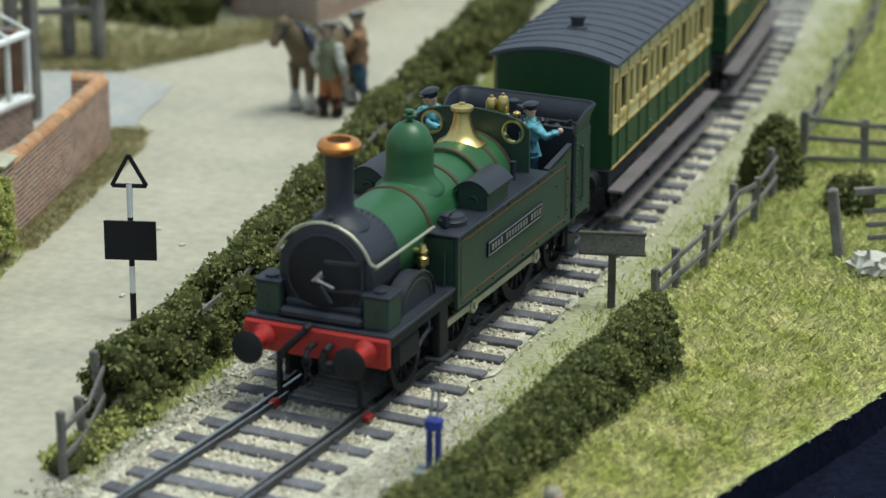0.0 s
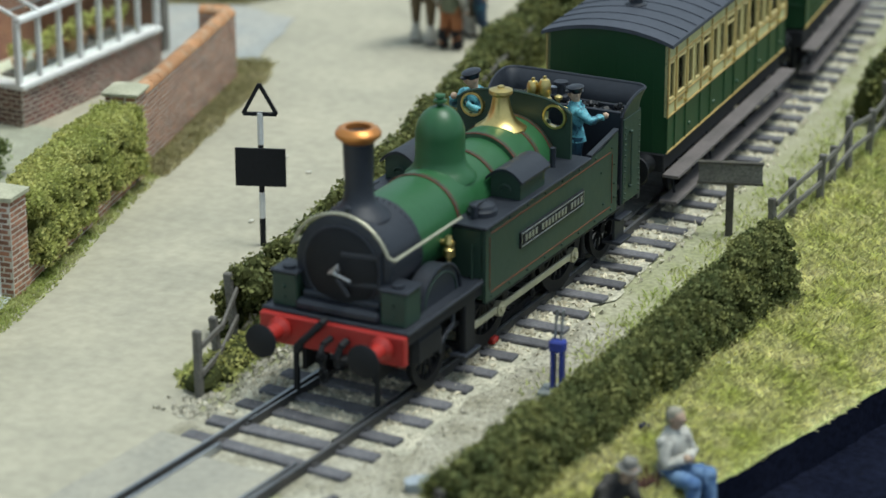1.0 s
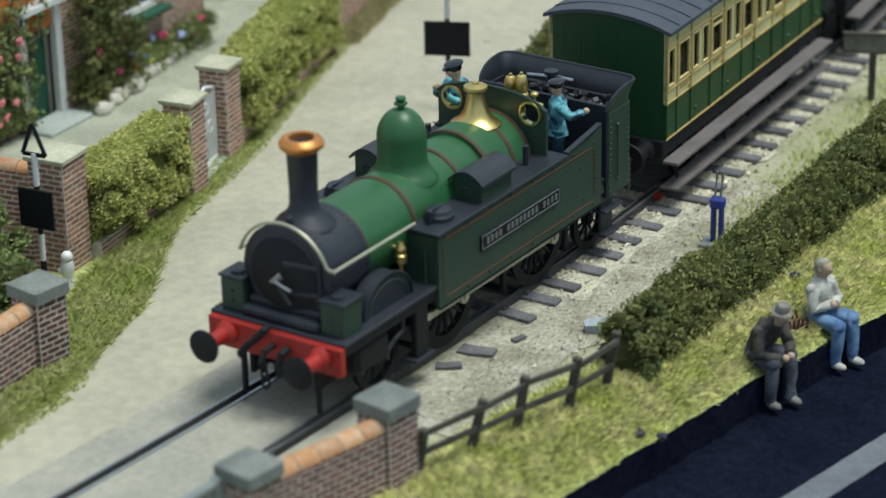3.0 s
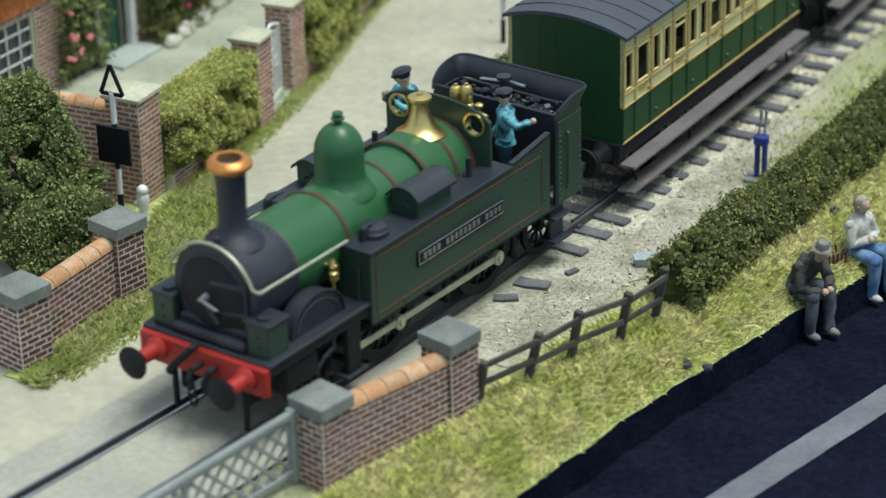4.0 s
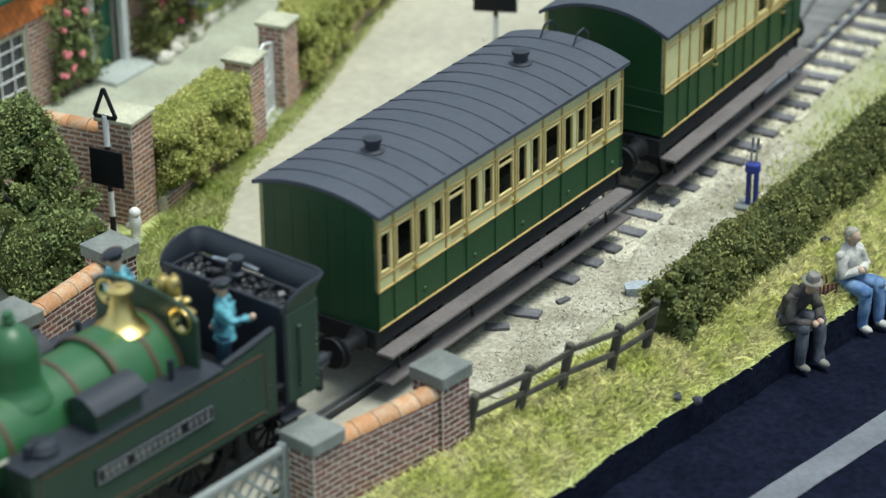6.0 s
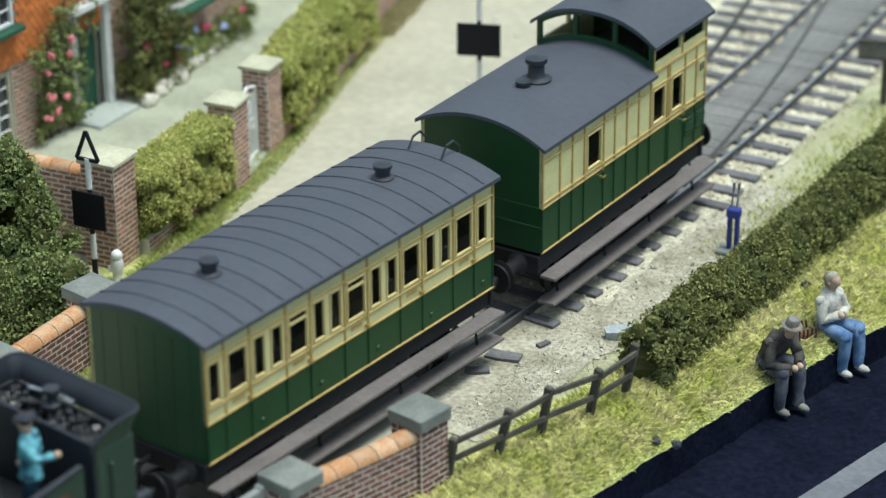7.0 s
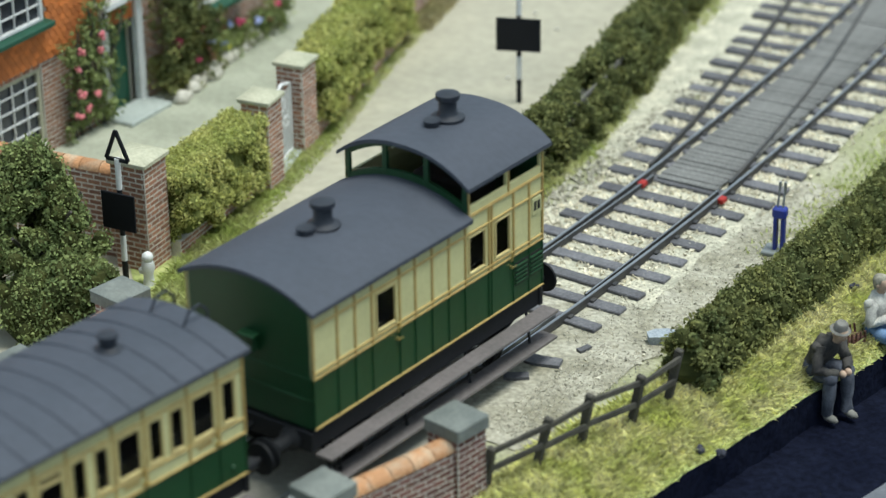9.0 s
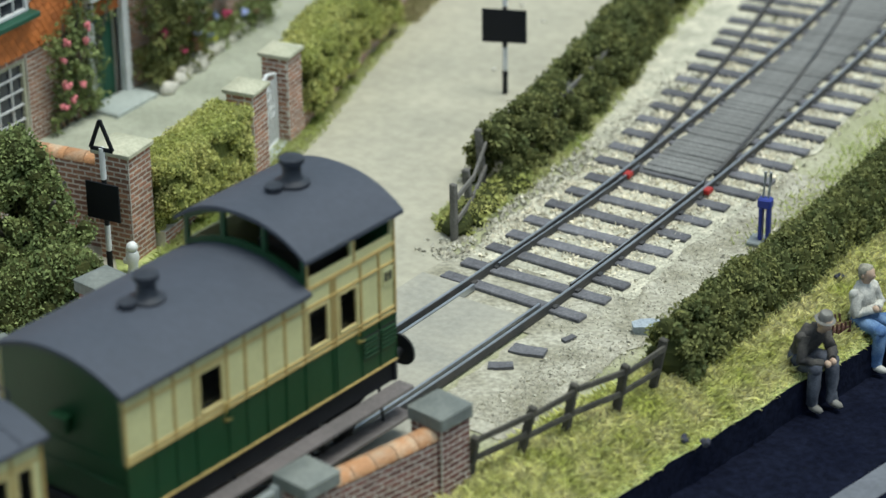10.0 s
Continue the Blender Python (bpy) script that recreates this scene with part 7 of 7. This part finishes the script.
def conservatory():
    t = thing("conservatory", "white-framed glass conservatory on a brick base", "greenhouse")
    X, ya, yb = -12.9, 6.0, 11.0
    part("base_wall", Shape().box(X - 0.3, X, ya, yb, 0, 0.85, 0.005), M_MORTAR, t)
    part("base_wall", Shape().box(X - 1.1, X - 0.3, ya, ya + 0.3, 0, 0.85, 0.005), M_MORTAR, t)
    brick_face(t, (X, ya), (X, yb), 0, 0.85, M_BRICK)
    brick_face(t, (X - 1.1, ya), (X, ya), 0, 0.85, M_BRICK)
    part("sill", Shape().box(X - 0.34, X + 0.1, ya - 0.08, yb, 0.85, 0.97, 0.02), M_WHITE, t, "white sill")
    part("sill", Shape().box(X - 1.2, X - 0.34, ya - 0.08, ya + 0.3, 0.85, 0.97, 0.02), M_WHITE, t)
    n = 7
    for k in range(n + 1):
        y = ya + (yb - ya) * k / n
        w = 0.07 if k in (0, n) else 0.04
        part("mullion", Shape().box(X - 0.12, X, y - w, y + w, 0.97, 2.25, 0.012), M_WHITE, t)
        part("rafter", Shape().bar((X + 0.05, y, 2.33), (X - 3.2, y, 3.6), 0.06, 0.07, 0.01), M_WHITE, t)
    for x in (X - 1.15, X - 1.95, X - 2.9):
        part("mullion", Shape().box(x - 0.05, x + 0.05, ya, ya + 0.1, 0.05, 2.4, 0.012), M_WHITE, t)
    part("eaves_rail", Shape().box(X - 0.14, X + 0.06, ya - 0.05, yb, 2.25, 2.35, 0.015), M_WHITE, t)
    for k in range(6):
        f = (k + 0.5) / 6
        part("glazing_rail", Shape().box(X - 3.2 * f - 0.02, X - 3.2 * f + 0.02, ya, yb, 2.33 + 1.27 * f + 0.02, 2.33 + 1.27 * f + 0.05, 0.006), M_GREYP, t)
    for k in range(n):
        y = ya + (yb - ya) * k / n
        p = part("pane", Shape().box(X - 0.07, X - 0.06, y + 0.05, y + (yb - ya) / n - 0.05, 0.98, 2.24, 0.002), M_GLASS, t)
        p.visible_shadow = False
        p = part("roof_pane", Shape().add([(X, y + 0.03, 2.33), (X, y + (yb - ya) / n - 0.03, 2.33), (X - 3.2, y + (yb - ya) / n - 0.03, 3.58), (X - 3.2, y + 0.03, 3.58), (X, y + 0.03, 2.34), (X, y + (yb - ya) / n - 0.03, 2.34), (X - 3.2, y + (yb - ya) / n - 0.03, 3.59), (X - 3.2, y + 0.03, 3.59)], [(0, 1, 2, 3), (7, 6, 5, 4), (0, 4, 5, 1), (1, 5, 6, 2), (2, 6, 7, 3), (3, 7, 4, 0)]), M_GLASS, t)
        p.visible_shadow = False
    part("floor_slab", Shape().box(X - 3.4, X - 0.3, ya - 0.2, yb, 0, 0.06, 0.01), M_PATH, t)
    part("back_wall", Shape().box(X - 3.6, X - 3.3, ya - 3, yb + 0.3, 0, 4.4, 0.01), M_BRICK2, t)
    part("end_wall", Shape().box(X - 3.3, X - 0.1, yb, yb + 0.2, 0, 2.3, 0.01), M_BRICK2, t)
    part("staging", Shape().box(X - 0.9, X - 0.4, ya + 0.5, yb - 0.3, 0.9, 0.97, 0.01), M_WOODG, t, "wooden plant staging")


conservatory()
rng_p = random.Random(8)
for k in range(7):
    x, y = -13.5 + rng_p.uniform(-0.1, 0.1), 6.8 + 0.56 * k
    pot = thing("pot_plant", "terracotta pot with a green plant on the staging", "plant", upose(x, y, 0.97), group="plants in the conservatory")
    part("pot", Shape().lathe([(0.10, 0), (0.14, 0.2), (0.16, 0.2), (0.16, 0.25), (0.02, 0.25)], 12), M_TERRA, pot)
    cards("foliage", clump_points([(0, 0, 0.42), (0.08, 0.05, 0.55)], [0.2, 0.16], 40, k), 0.06, M_LEAF_L, pot, seed=k)
tbl = thing("bench", "grey slatted bench in the conservatory porch", "bench", upose(-14.2, 5.3, 0.05))
for k in range(3):
    part("slat", Shape().box(-0.6, 0.6, -0.22 + 0.15 * k, -0.1 + 0.15 * k, 0.55, 0.6, 0.01), M_GREYP, tbl)
for x in (-0.5, 0.5):
    for y in (-0.18, 0.18):
        part("leg", Shape().box(x - 0.04, x + 0.04, y - 0.04, y + 0.04, 0, 0.55, 0.01), M_GREYP, tbl)

sheet("garden_path", [(-11.7, -7.9), (-8.0, -7.1), (-7.5, -3.3), (-7.4, -1.9), (-7.95, -1.0), (-9.3, 4.1), (-10, 6.2), (-17, 6.3), (-17, 3.7), (-11.7, 3.7)], 0.05, M_PATH, "pale green-grey gravel garden path", category="path")
sheet("gate_threshold", [(-7.55, -3.2), (-6.95, -3.15), (-7.35, -1.9), (-7.9, -1.95)], 0.07, M_SLABS, "pale stone threshold at the garden gate", category="path")


def garden_gate():
    t = thing("garden_gate", "small white wrought iron garden gate between brick piers", "gate", upose(-7.58, -1.92, 0.08, 0, 0, -76))
    fr = Shape()
    fr.tube([(0, 0, 0), (0, 0, 1.4), (0.45, 0, 1.55), (0.8, 0, 1.4), (1.15, 0, 1.2), (1.15, 0, 0), (0, 0, 0)], 0.035, 6)
    part("gate_frame", fr, M_WHITE, t)
    for k in range(1, 9):
        part("bar", Shape().rod((0.128 * k, 0, 0.02), (0.128 * k, 0, 1.34), 0.024, 0.024, 6), M_WHITE, t)
    for cx, cz in ((0.25, 0.7), (0.58, 0.7), (0.9, 0.7), (0.42, 1.1), (0.75, 1.1)):
        part("scroll", Shape().tube([(cx + 0.12 * math.cos(a), 0, cz + 0.12 * math.sin(a)) for a in np.linspace(0, 2 * math.pi, 11)], 0.022, 5), M_WHITE, t)


garden_gate()


def flowers(parent, pts, r, mt, name, seed):
    sh = Shape()
    rng = random.Random(seed)
    for p in pts:
        for k in range(6):
            q = [p[i] + rng.uniform(-r, r) * 0.7 for i in range(3)]
            sh.ball(q, r * rng.uniform(0.4, 0.7), seg=6, rings=4)
    tagged(part(name, sh, mt, parent, sharp=0), kind="stuff")


def rose_climber(label, x, y, w, h, seed, bloom, mt, depth=0.25, thick=26, leaf=M_LEAF_T):
    rng = random.Random(seed)
    t = thing("climbing_rose", label, "plant", upose(x, y, 0.04))
    sh = Shape()
    centres = []
    for k in range(5):
        p = Vector((0, rng.uniform(-w / 3, w / 3), 0))
        while p.z < h:
            q = p + Vector((rng.uniform(-0.02, 0.05), rng.uniform(-0.16, 0.16), rng.uniform(0.2, 0.4)))
            sh.rod(p, q, 0.025, 0.02, 5)
            p = q
            centres.append(tuple(p))
    part("stem", sh, M_WOOD, t)
    for k in range(int(thick * w * h / 2)):
        centres.append((rng.uniform(0, depth), rng.uniform(-w / 2, w / 2), rng.uniform(0.05, h)))
    cards("foliage", clump_points(centres, [rng.uniform(0.09, 0.2) for _ in centres], 26, seed), 0.05, leaf, t, seed=seed)
    flowers(t, [(0.25 + rng.uniform(0, 0.12), rng.uniform(-w / 2, w / 2), rng.uniform(0.25, h)) for _ in range(bloom)], 0.075, mt, "blossom", seed)


rose_climber("pink climbing rose on the cottage wall", -11.65, -3.45, 1.1, 2.1, 51, 10, M_PINK)
rose_climber("thin green climber beside the cottage door", -11.65, -2.75, 0.3, 2.6, 52, 0, M_PINK)
rose_climber("large dark climber with magenta flowers by the door", -11.6, -0.35, 1.9, 2.9, 53, 6, M_MAG, depth=0.55, thick=80, leaf=M_LEAF)
bed = thing("flower_bed", "mixed flower bed with pink, blue and yellow blooms", "flower bed", upose(-11.72, 1.1, 0.05))
rng_f = random.Random(60)
cs = [(rng_f.uniform(-0.15, 0.3), rng_f.uniform(-2.2, 2.4), rng_f.uniform(0.05, 0.65)) for _ in range(120)]
cards("foliage", clump_points(cs, [rng_f.uniform(0.1, 0.24) for _ in cs], 34, 61), 0.05, M_LEAF_T, bed, seed=61)
for nm, mt, n in (("pink_bloom", M_PINK, 5), ("magenta_bloom", M_MAG, 4), ("blue_bloom", M_BLUEFL, 4), ("yellow_bloom", M_YELFL, 5)):
    flowers(bed, [(rng_f.uniform(0.0, 0.35), rng_f.uniform(-2.2, 2.4), rng_f.uniform(0.3, 0.7)) for _ in range(n)], 0.085, mt, nm, n)
for k in range(17):
    y = -1.1 + 0.27 * k
    s = rng_f.uniform(0.12, 0.24)
    sh = Shape().ball((0, 0, s * 0.5), s, s * rng_f.uniform(0.8, 1.3), s * 0.8, 8, 6)
    tagged(part("rock", sh, M_ROCK, None, "", upose(-10.95 - 0.06 * k + rng_f.uniform(-0.08, 0.08), y, 0.03, 0, 0, rng_f.uniform(0, 360)), sharp=25), "pale rockery stone edging the flower bed", "stone", group="rockery edging")

# ---- horse, far building, timber frame ----


def horse():
    t = thing("horse", "brown heavy horse figurine with pale feathered feet and blue harness", "horse", upose(-8.62, 15.5, 0.02, 0, 0, -24))
    sh = Shape()
    sh.ball((0, 0.55, 1.35), 0.42, 0.85, 0.45, 14, 9)
    sh.ball((0, -0.05, 1.4), 0.4, 0.4, 0.46, 12, 8)
    sh.rod((0, -0.2, 1.5), (0, -0.62, 1.98), 0.32, 0.20, 12)
    sh.ball((0, -0.62, 2.05), 0.19, 0.24, 0.2, 10, 7)
    sh.rod((0, -0.66, 2.05), (0, -0.9, 1.72), 0.16, 0.11, 10)
    sh.ball((0, -0.9, 1.7), 0.11, 0.12, 0.12)
    for s in (-1, 1):
        sh.rod((s * 0.08, -0.55, 2.2), (s * 0.1, -0.55, 2.38), 0.05, 0.01, 6)
    part("body", sh, M_HORSE, t, "brown horse body and head")
    for x, y in ((-0.22, -0.2), (0.22, -0.12), (-0.22, 1.15), (0.22, 1.05)):
        lg = part("leg", Shape().rod((x, y, 1.1), (x, y, 0.45), 0.15, 0.09, 9), M_HORSE, t)
        part("feather", Shape().lathe([(0.15, 0.06), (0.15, 0.12), (0.10, 0.38), (0.09, 0.5)], 10, Matrix.Translation((x, y, 0))), M_SHIRT, lg, "pale feathered fetlock")
        part("hoof", Shape().lathe([(0.15, 0), (0.12, 0.1)], 10, Matrix.Translation((x, y, 0))), M_SIGN, lg)
    sh = Shape().tube([(0.44 * math.cos(a), -0.12 - 0.1 * math.sin(a), 1.45 + 0.5 * math.sin(a)) for a in np.linspace(0, 2 * math.pi, 17)], 0.09, 8)
    part("collar", sh, M_HARNESS, t, "padded blue horse collar")
    sh = Shape()
    for y in (0.3, 0.9):
        sh.tube([(0.45 * math.cos(a), y, 1.36 + 0.48 * math.sin(a)) for a in np.linspace(0, 2 * math.pi, 17)], 0.03, 6)
    sh.tube([(0.17, -0.72, 2.1), (0.15, -0.8, 1.8), (-0.15, -0.8, 1.8), (-0.17, -0.72, 2.1), (0.17, -0.72, 2.1)], 0.025, 5)
    part("harness", sh, M_HARNESS, t)
    part("tail", Shape().tube([(0, 1.35, 1.5), (0, 1.5, 1.2), (0, 1.52, 0.7)], 0.08, 7), M_SIGN, t)


horse()


def far_building():
    t = thing("far_building", "red brick outbuilding beyond the lane", "building")
    part("wall", Shape().box(-14.4, -11.9, 22.0, 26.0, 0, 3.2, 0.02), M_MORTAR, t)
    brick_face(t, (-14.4, 22.0), (-11.9, 22.0), 0, 3.2, M_BRICK2)
    brick_face(t, (-11.9, 22.0), (-11.9, 26.0), 0, 3.2, M_BRICK2)
    part("roof", Shape().prism([(-14.7, 3.2), (-11.6, 3.2), (-13.15, 4.6)], 21.8, 26.2), M_ROOF, t)
    part("side_shed", Shape().box(-16.4, -14.5, 22.6, 25, 0, 2.4, 0.03), M_WOOD, t)


far_building()
fr = thing("timber_frame", "weathered open timber frame standing by the hard standing", "timber frame")
for x, y in ((-13.6, 12.1), (-15.6, 16.5), (-14.9, 16.7), (-16.6, 15.6)):
    part("post", Shape().box(x - 0.14, x + 0.14, y - 0.14, y + 0.14, 0, 3.0, 0.03), M_WOODG, fr)
part("beam", Shape().bar((-13.6, 12.1, 2.9), (-16.6, 15.6, 2.9), 0.2, 0.22), M_WOODG, fr)
part("beam", Shape().bar((-14.9, 16.7, 1.3), (-16.6, 15.6, 1.3), 0.14, 0.16), M_WOODG, fr)
part("brace", Shape().bar((-15.6, 16.5, 2.9), (-16.6, 15.6, 1.4), 0.14, 0.14), M_WOODG, fr)


def motions():
    """The train rolls along the curved line; wheels turn and rods circle with it."""
    steps = [k / 4 for k in range(41)]
    for ob, off in movers:
        walk(ob, [(t, upose(*on_line(train_s(t) + off)[:2], 0, 0, 0, on_line(train_s(t) + off)[2])) for t in steps])
    for ob, x, y, z, turn in crew:
        rows = []
        for t in steps:
            px, py, a = on_line(train_s(t) + LOCO_OFF)
            rows.append((t, upose(px, py, 0, 0, 0, a) @ upose(x, y, z, 0, 0, turn)))
        walk(ob, rows)
    fine = [k / 5 for k in range(51)]
    s0 = train_s(0)
    for w, x, y, z, r in rollers:
        walk(w, [(t, upose(x, y, z, math.degrees((s0 - train_s(t)) / r))) for t in fine])
    tenth = [k / 10 for k in range(101)]
    for rod, x, z, throw, r in rods:
        rows = []
        for t in tenth:
            a = (s0 - train_s(t)) / r + (math.pi / 2 if x < 0 else 0)
            rows.append((t, upose(x, throw * math.cos(a), z + throw * math.sin(a))))
        walk(rod, rows)


motions()
